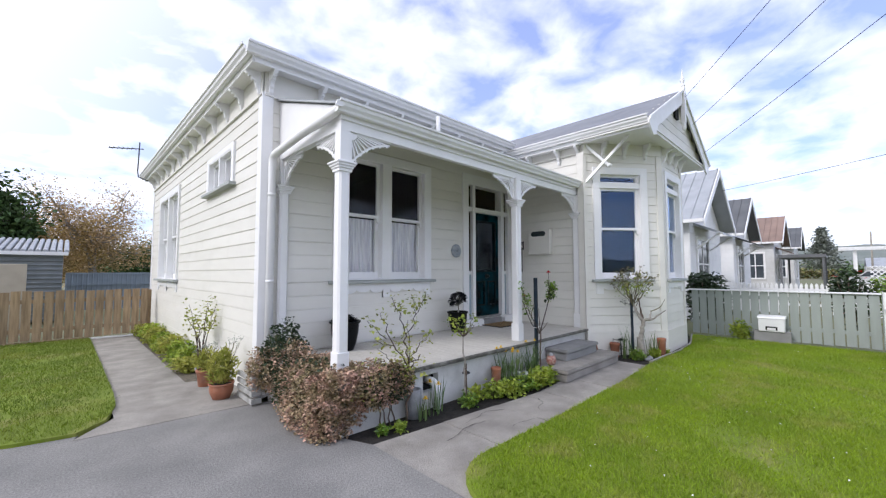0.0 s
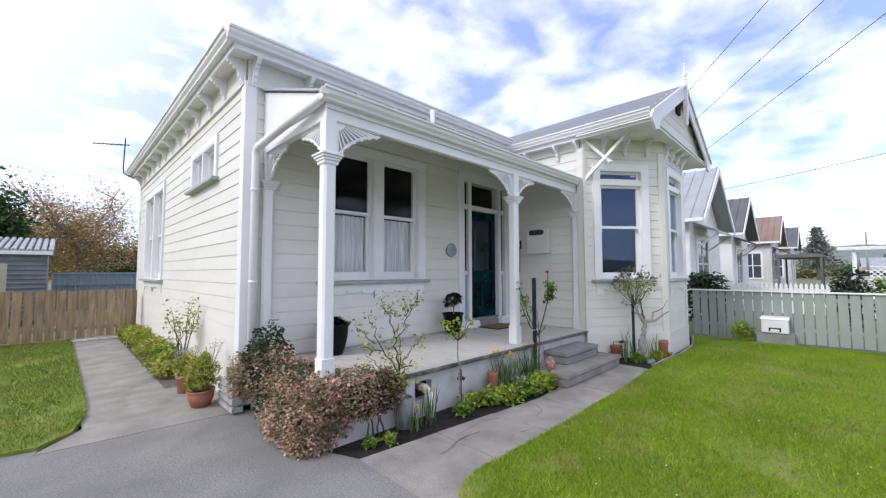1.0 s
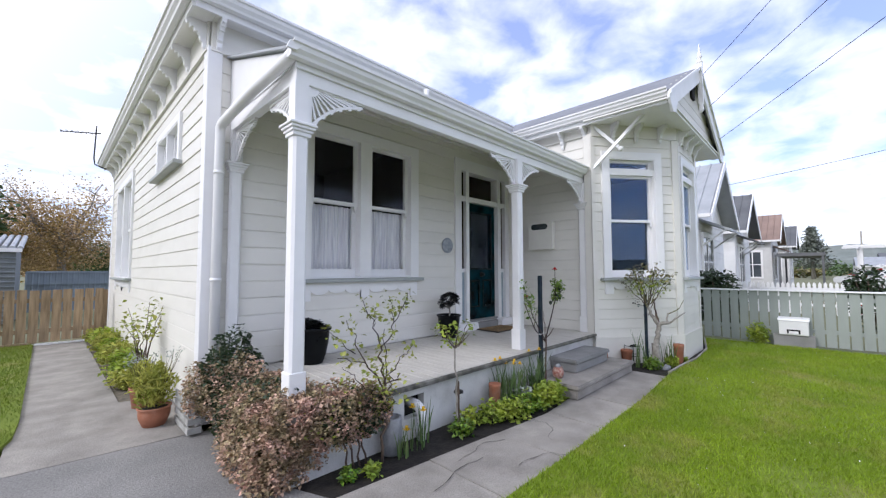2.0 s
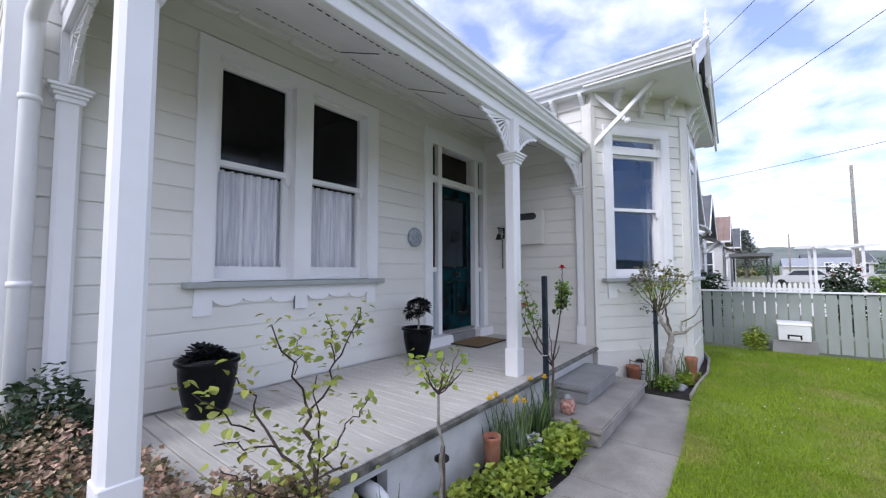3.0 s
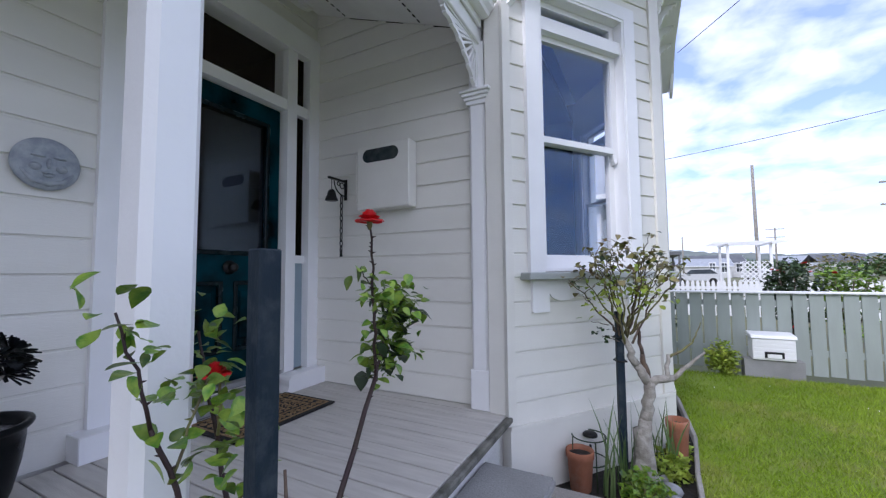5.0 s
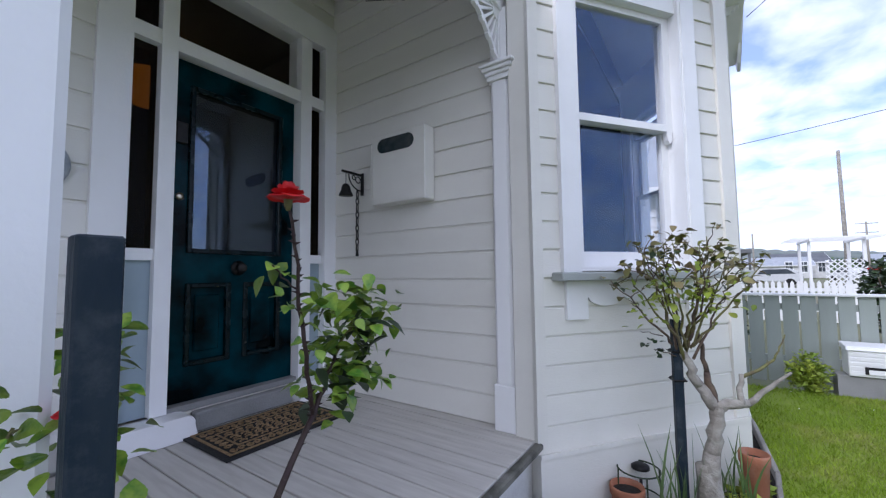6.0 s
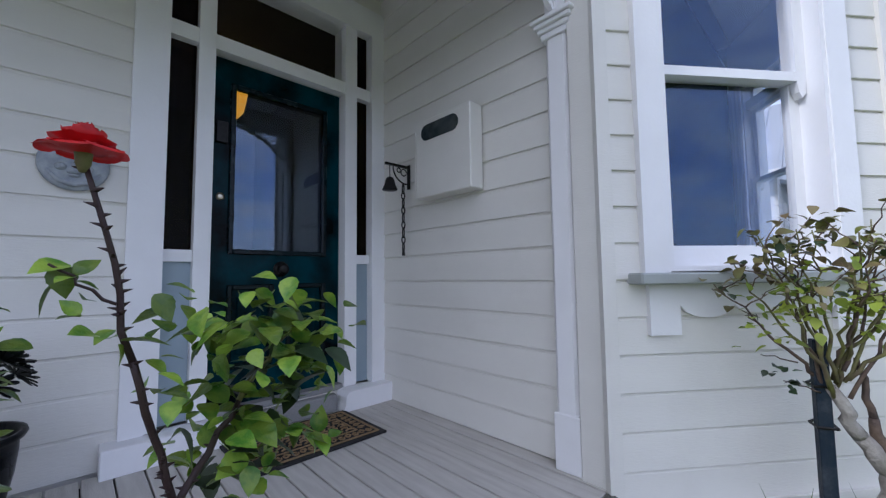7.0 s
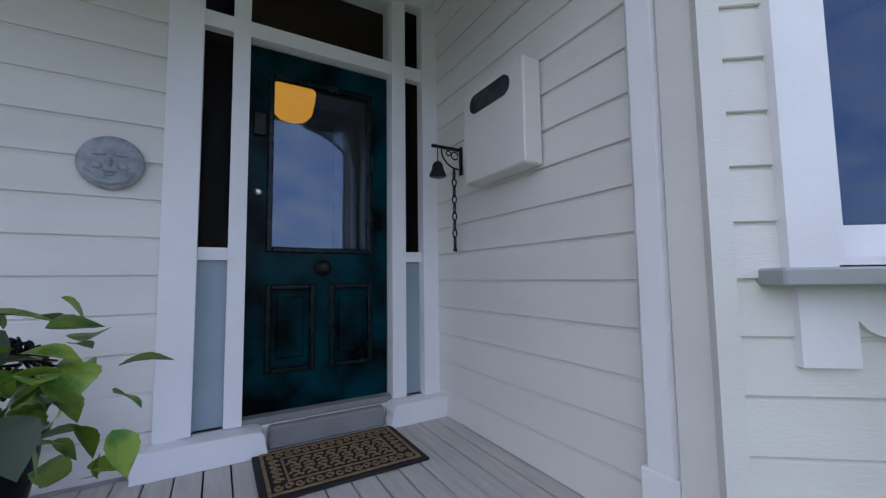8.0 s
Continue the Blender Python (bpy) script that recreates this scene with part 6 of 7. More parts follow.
def small_things():
    # patterned pot on the lower step
    root = thing("ceramic_pot", pose(4.79, 2.79, .155), "small patterned pink and cream ceramic pot on the step", "pot")
    bm = B()
    lathe(bm, [(.04, 0), (.058, .02), (.066, .06), (.058, .10), (.048, .115), (.05, .125), (.042, .12)], seg=18)
    part("body", bm, mat("patterned_ceramic", (0.55, 0.40, 0.33), .5, (0.30, 0.11, 0.08), 34, .9, .3, 60), root, "", True)
    bm = B()
    lathe(bm, [(.035, .118), (.03, .14), (.02, .155), (.004, .16)], seg=14)
    part("lid", bm, STONE, root, "grey pebble lid", True)
    # bent white vent pipe
    root = thing("waste_pipe", pose(2.82, 3.0, 0), "white bent waste pipe coming out of the base vent", "pipe")
    bm = B()
    tube(bm, [(0, .16, .27), (0, .04, .265), (.0, .0, .245), (.0, -.02, .20), (0, -.02, .0)], .042, 14)
    part("pipe", bm, WHITE, root, "", True)
    # stone plaque with a sun face: a plain relief
    root = thing("wall_plaque", pose(4.83, YF - .035, 1.78, 90, 0, 0), "round blue grey stone plaque with a face relief", "plaque")
    bm = B()
    lathe(bm, [(.004, -.012), (.112, -.012), (.116, .0), (.112, .012), (.100, .018), (.06, .026), (.004, .03)], seg=32)
    part("disc", bm, mat("blue_grey_stone", (0.26, 0.29, 0.33), .8, (0.38, 0.41, 0.44), 22, .8, .7, 60), root, "", True)
    STN = bpy.data.materials["blue_grey_stone"]
    # smooth lumps: brow, nose, cheeks, smile
    for x, y, a, b in ((-.035, .028, .026, .008), (.035, .028, .026, .008), (0, -.002, .011, .026), (-.042, -.02, .022, .018), (.042, -.02, .022, .018), (0, -.042, .026, .007), (0, -.055, .02, .008)):
        bm = B()
        bmesh.ops.create_icosphere(bm, subdivisions=2, radius=1)
        for v in bm.verts:
            v.co = Vector((x + v.co.x * a, y + v.co.y * b, .022 + v.co.z * .022))
        part("relief", bm, STN, root, "", True)
    bm = B()
    tube(bm, [(-.085, -.035, .018), (-.05, -.078, .022), (0, -.09, .024), (.05, -.078, .022), (.085, -.035, .018)], [.006, .011, .012, .011, .006], 8)
    part("relief", bm, STN, root, "", True)
    # meter box with its window slot
    root = thing("meter_box", pose(XE - .022, 3.887, 1.975), "cream painted meter box with a rounded window slot", "meter box")
    bm = B()
    box(bm, -.10, 0, -.222, .222, -.232, .232)
    part("case", bev(bm, .006), CREAM, root)
    bm = B()
    pts = []
    for k in range(20):
        a = math.pi / 2 + math.pi * k / 19
        pts.append((-.105 + .047 * math.cos(a), .047 * math.sin(a)))
    for k in range(20):
        a = -math.pi / 2 + math.pi * k / 19
        pts.append((.105 + .047 * math.cos(a), .047 * math.sin(a)))
    prism(bm, pts, .004, Matrix.Translation((-.105, .015, .150)) @ Matrix.Rotation(radians(-90), 4, "Z"))
    part("slot", bm, mat("dark_meter_window", (.02, .03, .035), .12, (.05, .06, .065), 20, .6), root, "dark glazed reading window")
    bm = B()
    box(bm, -.10, -.07, .226, .234, -.18, .18)
    part("hinge", bm, CREAM, root)
    # hanging door bell on a scrolled iron bracket
    root = thing("door_bell", pose(XE - .022, 4.30, 1.94), "black cast iron hanging bell on a scrolled wall bracket", "bell")
    bm = B()
    box(bm, -.008, .0, -.012, .012, -.09, .07)
    box(bm, -.19, -.006, -.007, .007, .045, .06)
    pts = [(-.02 - .11 * math.sin(t) , 0, -.06 + .10 * (1 - math.cos(t))) for t in (i * math.pi / 16 for i in range(9))]
    tube(bm, pts, .005, 6)
    for cx, cz, r in ((-.045, .015, .022), (-.085, .025, .014)):
        tube(bm, [(cx + r * math.cos(t), 0, cz + r * math.sin(t)) for t in (i * math.pi / 7 for i in range(14))], .004, 6)
    part("bracket", bm, BLACKM, root)
    bm = B()
    lathe(bm, [(.048, -.115), (.046, -.105), (.034, -.08), (.028, -.05), (.018, -.035), (.004, -.03)], (-.155, 0, .0), 18)
    tube(bm, [(-.155, 0, -.035), (-.155, 0, .05)], .003, 6)
    part("bell", bm, BLACKM, root, "", True)
    bm = B()
    zc = -.06
    for k in range(9):
        w, h = (.013, .024) if k % 2 else (.009, .032)
        tube(bm, [(-.05 + w * math.cos(t) * (1 if k % 2 else 0), w * math.cos(t) * (0 if k % 2 else 1), zc - h + h * math.sin(t)) for t in (i * math.pi / 6 for i in range(13))], .0045, 5)
        zc -= h * 1.7
    tube(bm, [(-.05, 0, zc + .02), (-.05, 0, zc - .03)], [.006, .012], 8)
    part("chain", bm, BLACKM, root, "black chain with a pull")
    # door mat
    root = thing("door_mat", pose(5.735, 4.305, DECK + .002), "black and tan patterned coir door mat", "mat")
    bm = B()
    box(bm, -.345, .345, -.225, .225, 0, .012)
    part("backing", bev(bm, .003), mat("black_rubber", (.012, .012, .012), .85, bump=.3), root)
    COIR = mat("tan_coir", (.30, .20, .10), .95, (.20, .13, .06), 60, .7, .8, 200)
    bm = B()
    for a, b, c, d in ((-.315, .315, .185, .198), (-.315, .315, -.198, -.185), (-.315, -.302, -.185, .185), (.302, .315, -.185, .185), (-.235, .235, .105, .114), (-.235, .235, -.114, -.105), (-.235, -.226, -.105, .105), (.226, .235, -.105, .105)):
        box(bm, a, b, c, d, .0125, .0165)
    for k in range(15):   # scrolls along the long sides
        x = -.275 + k * .0393
        for y in (-.15, .15):
            s = 1 if k % 2 else -1
            tube(bm, [(x + .016 * math.cos(t) * (1 - i * .055), y + s * .022 * math.sin(t) * (1 - i * .05), .0145) for i, t in enumerate([j * .62 for j in range(11)])], .0045, 5)
    for k in range(5):
        y = -.09 + k * .045
        for x in (-.268, .268):
            tube(bm, [(x + .022 * math.cos(t) * (1 - i * .06), y + .016 * math.sin(t) * (1 - i * .05), .0145) for i, t in enumerate([j * .62 for j in range(10)])], .0045, 5)
    for k in range(8):
        for y in (-.075, -.045, -.015, .015, .045, .075):
            w = .02
            x = -.20 + k * .056 + (.012 if int(abs(y) * 100) % 2 else 0)
            tube(bm, [(x - w, y - .008, .0145), (x, y + .006, .0145), (x + w, y - .006, .0145)], .0055, 5)
    part("pattern", bm, COIR, root, "tan raised scroll pattern")


small_things()


OLDWHITE = mat("weathered_white_slat", (0.44, 0.44, 0.42), 0.85, (0.28, 0.28, 0.26), 9, 0.8, 0.4, 60)


# ---- steps ----
def steps():
    for name, x0, x1, y0, z0, z1 in (("step_1", 4.60, 6.30, 2.45, .0, .155), ("step_2", 5.07, 6.07, 2.69, .155, .315)):
        bm = B()
        box(bm, x0 + .02, x1 - .02, y0 + .025, 3.055, z0, z1 - .05)
        box(bm, x0, x1, y0, 3.055, z1 - .05, z1)
        solid(name, bev(bm, .012, 2), CONC2 if name == "step_1" else CONC3, "worn concrete step up to the verandah", "step", "structure")
    # hoop handle of a terracotta basket pot
    root = thing("boot_scraper", pose(6.15, 2.78, .155), "small terracotta hoop handle beside the step", "hoop")
    bm = B()
    tube(bm, [(-.06 + .06 * (1 - math.cos(t)) , 0, .10 * math.sin(t)) for t in (i * math.pi / 10 for i in range(11))], .010, 8)
    part("hoop", bm, TERRA, root, "", True)
    root = thing("wire_stand", pose(6.72, 2.62, 0), "thin dark green wire plant stand", "stand")
    for k in range(4):
        a = k * math.pi / 2 + .5
        bm = B()
        tube(bm, [(.11 * math.cos(a), .11 * math.sin(a), 0), (.10 * math.cos(a), .10 * math.sin(a), .28)], .004, 6)
        part("leg", bm, LEAFD, root)
    for r, z in ((.10, .28), (.105, .14)):
        bm = B()
        tube(bm, [(r * math.cos(t), r * math.sin(t), z) for t in (i * math.pi / 10 for i in range(21))], .004, 6)
        part("ring", bm, LEAFD, root)
    # timber edging and stones along the bay bed
    for k, (a, b) in enumerate((((6.40, 2.055), (7.0, 2.035)), ((7.0, 2.035), (7.62, 1.985)), ((7.62, 1.985), (8.6, 2.03)), ((8.6, 2.03), (9.85, 2.29)))):
        bm = B()
        d = Vector((b[0] - a[0], b[1] - a[1], 0))
        m = Matrix.Translation((a[0], a[1], 0)) @ Matrix.Rotation(math.atan2(d.y, d.x), 4, "Z")
        box(bm, .005, d.length - .005, -.014, .014, -.02, .06, m)
        solid("bed_edging", bev(bm, .006), CONC2, "low concrete edging strip of the bay bed", "edging", "structure")
    rng = random.Random(3)
    for k in range(2, 5):
        bm = B()
        bmesh.ops.create_icosphere(bm, subdivisions=2, radius=1)
        s = rng.uniform(.04, .08)
        for v in bm.verts:
            v.co *= 1 + .25 * noise.noise(v.co * 1.7 + Vector((k * 3, 0, 0)))
            v.co = Vector((v.co.x * s, v.co.y * s * .8, v.co.z * s * .5))
        x, y = 6.45 + .12 * k, 2.14 + rng.uniform(-.02, .08)
        solid("garden_stone", bm, STONE, "grey rounded garden stone on the soil", "stone", "", pose(x, y, .02, 0, 0, rng.uniform(0, 360)), True, "garden stones")
    # low white slatted box at the verandah end
    root = thing("slatted_planter", pose(1.60, 4.40, 0), "low white slatted timber planter at the verandah end", "planter")
    for k in range(4):
        bm = B()
        box(bm, -.12, -.036, -.012, .012, .02 + k * .078, .073 + k * .078)
        part("slat", bm, OLDWHITE, root)
        bm = B()
        box(bm, -.14, -.121, -.012, .46, .02 + k * .078, .073 + k * .078)
        part("slat", bm, OLDWHITE, root)


steps()


# ---- fences ----
def fence_right():
    root = thing("fence_right", pose(10.25, 0, .04), "sage grey paling fence with a white capping rail", "fence", kind="structure")
    bm = B()
    box(bm, -.008, .008, 0, .129, .0, .955)
    unit = mesh_of("paling", bm, SAGE)
    y, k = 2.36, 0
    while y > -.52:
        ob = new("paling", unit)
        ob.parent = root
        ob.location = (random.uniform(-.003, .003), y - .135, random.uniform(-.006, .006))
        y -= .151
    for z in (.22, .80):
        bm = B()
        box(bm, .010, .05, -.5, 2.40, z, z + .07)
        part("rail", bm, SAGE, root)
    bm = B()
    box(bm, -.05, .06, -.52, 2.42, .958, .985)
    part("capping", bev(bm, .005), WHITE, root, "white painted capping rail")
    bm = B()
    box(bm, -.05, .05, -.63, -.53, -.04, 1.0)
    part("end_post", bev(bm, .006), WHITE, root, "white square post")
    bm = B()
    box(bm, -.035, -.010, .75, 1.35, -.05, .14)
    part("base_board", bm, SAGE, root)
    # short return of white pickets
    r2 = thing("picket_fence", pose(10.1, -.58, .03), "white picket fence along the street front", "fence", kind="structure")
    for k in range(12):
        bm = B()
        prism(bm, [(-.035, 0), (.035, 0), (.035, .86), (0, .92), (-.035, .86)], .018, pose(-.06 - k * .115, 0, 0))
        part("picket", bm, WHITE, r2)
    for z in (.2, .68):
        bm = B()
        box(bm, -1.40, .0, .020, .05, z, z + .06)
        part("rail", bm, WHITE, r2)
    # letter box
    lb = thing("letter_box", pose(10.10, .96, .23), "white ribbed letter box with a dark slot, against the fence", "letter box")
    bm = B()
    box(bm, -.13, .10, -.20, .20, 0, .25)
    prism(bm, [(-.15, .25), (.10, .25), (.10, .31), (-.13, .29)], .43, pose(0, -.215, 0))
    part("body", bev(bm, .006), WHITE, lb)
    for k in range(5):
        bm = B()
        box(bm, -.137, -.1305, -.195, .195, .02 + k * .045, .05 + k * .045)
        part("rib", bm, WHITE, lb)
    bm = B()
    box(bm, -.146, -.139, -.09, .09, .03, .10)
    part("slot", bm, BLACKGAP, lb, "dark paper slot")
    bm = B()
    box(bm, -.152, -.147, -.065, .065, .03, .075)
    part("flap", bm, WHITE, lb)
    bm = B()
    box(bm, -.10, .08, -.28, .28, -.25, -.004)
    part("plinth", bm, CONC3, lb, "low concrete plinth")


fence_right()


def fence_left():
    root = thing("fence_left", pose(0, 11.32, 0), "weathered brown timber paling fence with a gate", "fence", kind="structure")
    bm = B()
    box(bm, 0, .131, -.010, .010, .05, 1.04)
    unit = mesh_of("paling", bm, TIMBER)
    x = 1.42
    while x > -5.2:
        ob = new("paling", unit)
        ob.parent = root
        ob.location = (x - .138, random.uniform(-.004, .004), random.uniform(-.012, .012))
        ob.rotation_euler = (0, radians(random.uniform(-.4, .4)), 0)
        x -= .155
    for z in (.22, .80):
        bm = B()
        box(bm, -5.2, 1.42, .012, .055, z, z + .075)
        part("rail", bm, TIMBER, root)
    for xx in (.38, 1.40, -1.5, -3.5):
        bm = B()
        box(bm, xx, xx + .09, .056, .14, 0, 1.02)
        part("post", bm, TIMBER, root)
    bm = B()
    box(bm, -5.2, .36, -.02, .0, .0, .05)
    part("plinth_board", bm, TIMBER, root)
    bm = B()
    box(bm, .42, 1.40, -.06, .02, 0, .03)
    solid("gate_sill", bm, WHITE, "pale concrete sill under the side gate", "sill", "structure", pose(0, 11.25, 0))


fence_left()


# ---- grass ----
def inside(px, py, poly):
    r = np.zeros(len(px), bool)
    j = len(poly) - 1
    for i in range(len(poly)):
        (xi, yi), (xj, yj) = poly[i], poly[j]
        c = ((yi > py) != (yj > py)) & (px < (xj - xi) * (py - yi) / (yj - yi + 1e-12) + xi)
        r ^= c
        j = i
    return r


# darker copy of GRASS, with the side lawn's shade in its colour
GRASS2 = mat("shade_toned_grass", (0.15, 0.215, 0.010), 0.6, (0.105, 0.16, 0.008), 1.1, 0.8, vary=0.28, island=True, stain=0.5, stain_col=(0.33, 0.27, 0.06), stain_scale=0.7, through_light=0.3)


def grass(name, poly, x0, x1, y0, y1, n, h, seed, parent_label, material=GRASS):
    rng = np.random.default_rng(seed)
    x, y = rng.uniform(x0, x1, n), rng.uniform(y0, y1, n)
    keep = inside(x, y, poly)
    x, y = x[keep], y[keep]
    n = len(x)
    # bare straw patches thin the blades
    pn = np.sin(x * 1.7 + 1.1) * np.sin(y * 2.3 + .4) + .5 * np.sin(x * 4.1 - y * 3.3)
    keep = rng.uniform(0, 1, n) < np.clip(1.15 - .55 * np.clip(pn - .55, 0, 1) * 2, .25, 1)
    x, y = x[keep], y[keep]
    n = len(x)
    a = rng.uniform(0, 6.28, n)
    hh = h * rng.uniform(.5, 1.25, n)
    w = rng.uniform(.0022, .0045, n)
    lx, ly = rng.normal(0, .55, n) * hh, rng.normal(0, .55, n) * hh
    V = np.zeros((n, 3, 3))
    V[:, 0] = np.stack([x - w * np.cos(a), y - w * np.sin(a), np.full(n, .028)], 1)
    V[:, 1] = np.stack([x + w * np.cos(a), y + w * np.sin(a), np.full(n, .028)], 1)
    V[:, 2] = np.stack([x + lx, y + ly, .028 + hh], 1)
    me = bpy.data.meshes.new(name)
    me.vertices.add(n * 3); me.loops.add(n * 3); me.polygons.add(n)
    me.vertices.foreach_set("co", V.reshape(-1))
    me.loops.foreach_set("vertex_index", np.arange(n * 3, dtype=np.int32))
    me.polygons.foreach_set("loop_start", np.arange(0, n * 3, 3, dtype=np.int32))
    me.polygons.foreach_set("loop_total", np.full(n, 3, dtype=np.int32))
    me.update(calc_edges=True)
    me.materials.append(material)
    tagged(new(name, me), parent_label, "grass", kind="stuff")


grass("front_grass", LAWN_F, 1.8, 5.2, -4.0, 2.1, 220000, .032, 1, "short green blades of the front lawn")
grass("far_front_grass", LAWN_F, 5.2, 10.2, -4.0, 2.3, 190000, .036, 2, "short green blades of the lawn near the fence")
grass("side_grass", LAWN_S, -3.0, .5, 4.6, 11.25, 70000, .038, 3, "short green blades of the side lawn", GRASS2)


def clover():
    """Tiny white daisies in the lawn."""
    rng = np.random.default_rng(7)
    x, y = rng.uniform(2.6, 9.8, 130), rng.uniform(-1.5, 1.8, 130)
    leaf_cloud("daisies", np.stack([x, y, np.full(130, .060)], 1), .009, WHITE, None, 70, .6, 1.0)
    tagged(bpy.data.objects["daisies"], "tiny white daisies and petals scattered in the lawn", "flower", kind="stuff")


clover()


# ---- trees and far things ----
def tree(name, x, y, h, spread, material, label, seed, leaves=5000, size=.16, crown_base=.3, density=.4):
    root = thing(name, pose(x, y, 0), label, "tree", "trees")
    rng = random.Random(seed)
    bm = B()
    stem(bm, rng, (0, 0, -.1), (.05 * h * .3, 0, h * .45), h * .035, h * .022, 7, .12, 9)
    part("trunk", bm, BARKO, root, "", True)
    ends = []
    for k in range(13):
        bm = B()
        a = k * 2.4 + rng.uniform(-.3, .3)
        z0 = h * rng.uniform(.25, .45)
        r = spread * rng.uniform(.55, 1.0)
        z1 = h * rng.uniform(.55, .98) if k > 3 else h * rng.uniform(.4, .6)
        p = stem(bm, rng, (0, 0, z0), (r * math.cos(a), r * math.sin(a), z1), h * .010, h * .003, 7, .25, 6)
        for q in range(5):
            s = p[2 + q]
            e = s + Vector((rng.uniform(-.35, .35) * spread, rng.uniform(-.35, .35) * spread, rng.uniform(-.02, .16) * h))
            pp = stem(bm, rng, s, e, h * .005, h * .0015, 4, .1, 5)
            ends += [tuple(v) for v in pp[1:]]
        part("limb", bm, BARKO, root, "", True)
    tr = np.random.default_rng(seed)
    pts = np.concatenate([around(tr, ends, leaves, spread * density * .32), blob(tr, leaves // 2, (0, 0, h * .46), (spread * .95, spread * .95, h * .30), .4)])
    leaf_cloud("crown", pts, size, material, root, seed + 1, .42, .2)


tree("autumn_tree", 0.95, 27.0, 6.1, 2.9, LEAFA, "half bare tree with brown and orange autumn leaves", 301, 9500, .10)
tree("autumn_tree", -1.8, 30.0, 5.2, 2.8, LEAFA, "low tree with orange brown autumn leaves", 305, 14000, .12)
tree("evergreen_tree", -2.5, 24.0, 5.9, 2.0, LEAFT, "dense dark green garden tree behind the shed", 302, 9000, .2, density=.6)
tree("evergreen_tree", 4.6, 42.0, 4.0, 2.6, LEAFT, "low dark green tree far behind the fence", 303, 3500, .25, density=.8)
tree("evergreen_tree", 1.5, 46.0, 3.6, 2.8, LEAFA, "low browning tree far behind the fence", 304, 3500, .25, density=.8)


def conifer(x, y, h):
    root = thing("conifer", pose(x, y, 0), "dark layered conifer in the distance", "tree", "trees")
    bm = B()
    tube(bm, [(0, 0, 0), (0, 0, h)], [.28, .03], 8)
    part("trunk", bm, BARKO, root, "", True)
    pts = []
    rng = np.random.default_rng(8)
    for k in range(13):
        z = h * (.22 + .76 * k / 13)
        r = h * .36 * (1 - k / 13.5)
        for b in range(7):
            a = b * .9 + k
            for i in range(24):
                f = rng.uniform(.1, 1)
                pts.append((r * f * math.cos(a) + rng.normal(0, .15), r * f * math.sin(a) + rng.normal(0, .15), z - .05 * f * h * .3 + rng.normal(0, .1) + .06 * h * f * f))
    leaf_cloud("crown", pts, .5, mat("hazy_conifer", (.20, .22, .19), .8, (.15, .175, .145), .5, .6), root, 9, .3, .3)


conifer(88, 1.6, 8.6)


def shed():
    root = thing("shed", pose(-3.6, 16.2, 0), "grey corrugated iron shed with a light roof", "shed")
    bm = B()
    box(bm, 0, 3.55, 0, 2.6, 0, 1.98)
    part("wall", bm, mat("dull_grey_iron", (.20, .22, .23), .6, (.15, .17, .18), 3, .6), root)
    for k in range(15):
        bm = B()
        tube(bm, [(0, -.012, .08 + k * .13), (3.55, -.012, .08 + k * .13)], .03, 6)
        part("rib", bm, bpy.data.materials["dull_grey_iron"], root)
    bm = B()
    box(bm, -.1, 3.66, -.16, -.06, 1.93, 2.03)
    part("gutter", bm, WHITE, root)
    for k in range(26):
        bm = B()
        tube(bm, [(-.08 + k * .148, -.12, 2.04), (-.08 + k * .148, 2.6, 2.52)], .06, 6)
        part("roof_rib", bm, GALV, root)
    bm = B()
    box(bm, 0, 3.5, 2.5, 2.6, 2.0, 2.45)
    part("back_wall", bm, GALV, root)
    bm = B()
    box(bm, -3.4, -.62, 13.0, 13.06, 0, 1.62)
    solid("screen_panel", bev(bm, .01), mat("beige_board", (.45, .41, .33), .8, (.38, .34, .27), 3, .6), "plain beige board screen behind the fence", "screen")
    root = thing("iron_fence", pose(.05, 20.0, 0), "grey blue corrugated iron fence behind the garden", "fence", kind="structure")
    bm = B()
    box(bm, 0, 8.0, 0, .02, 0, 1.42)
    part("sheet", bm, mat("blue_grey_iron", (.26, .31, .35), .6, (.21, .25, .29), 3, .6), root)
    for k in range(55):
        bm = B()
        tube(bm, [(k * .146, -.01, 0), (k * .146, -.01, 1.40)], .026, 6)
        part("rib", bm, bpy.data.materials["blue_grey_iron"], root)
    for z in (.95, 1.36):
        bm = B()
        box(bm, 0, 8.0, -.07, -.035, z, z + .06)
        part("rail", bm, bpy.data.materials["blue_grey_iron"], root)


shed()


def antenna():
    root = thing("tv_antenna", pose(1.42, 12.1, 3.72), "thin metal television antenna on the eave corner", "antenna")
    bm = B()
    tube(bm, [(0, 0, 0), (-.20, .0, .08), (-.22, .0, .22), (-.20, 0, .95)], .014, 8)
    part("mast", bm, BLACKM, root, "", True)
    bm = B()
    tube(bm, [(-.12, .0, .80), (-.78, .1, .72)], .012, 6)
    part("boom", bm, BLACKM, root)
    for k in range(6):
        bm = B()
        c = Vector((-.30 - k * .09, .03, .775 - k * .011))
        tube(bm, [c + Vector((.03, -.15, -.06)), c + Vector((-.03, .15, .06))], .007, 5)
        part("element", bm, BLACKM, root)


antenna()


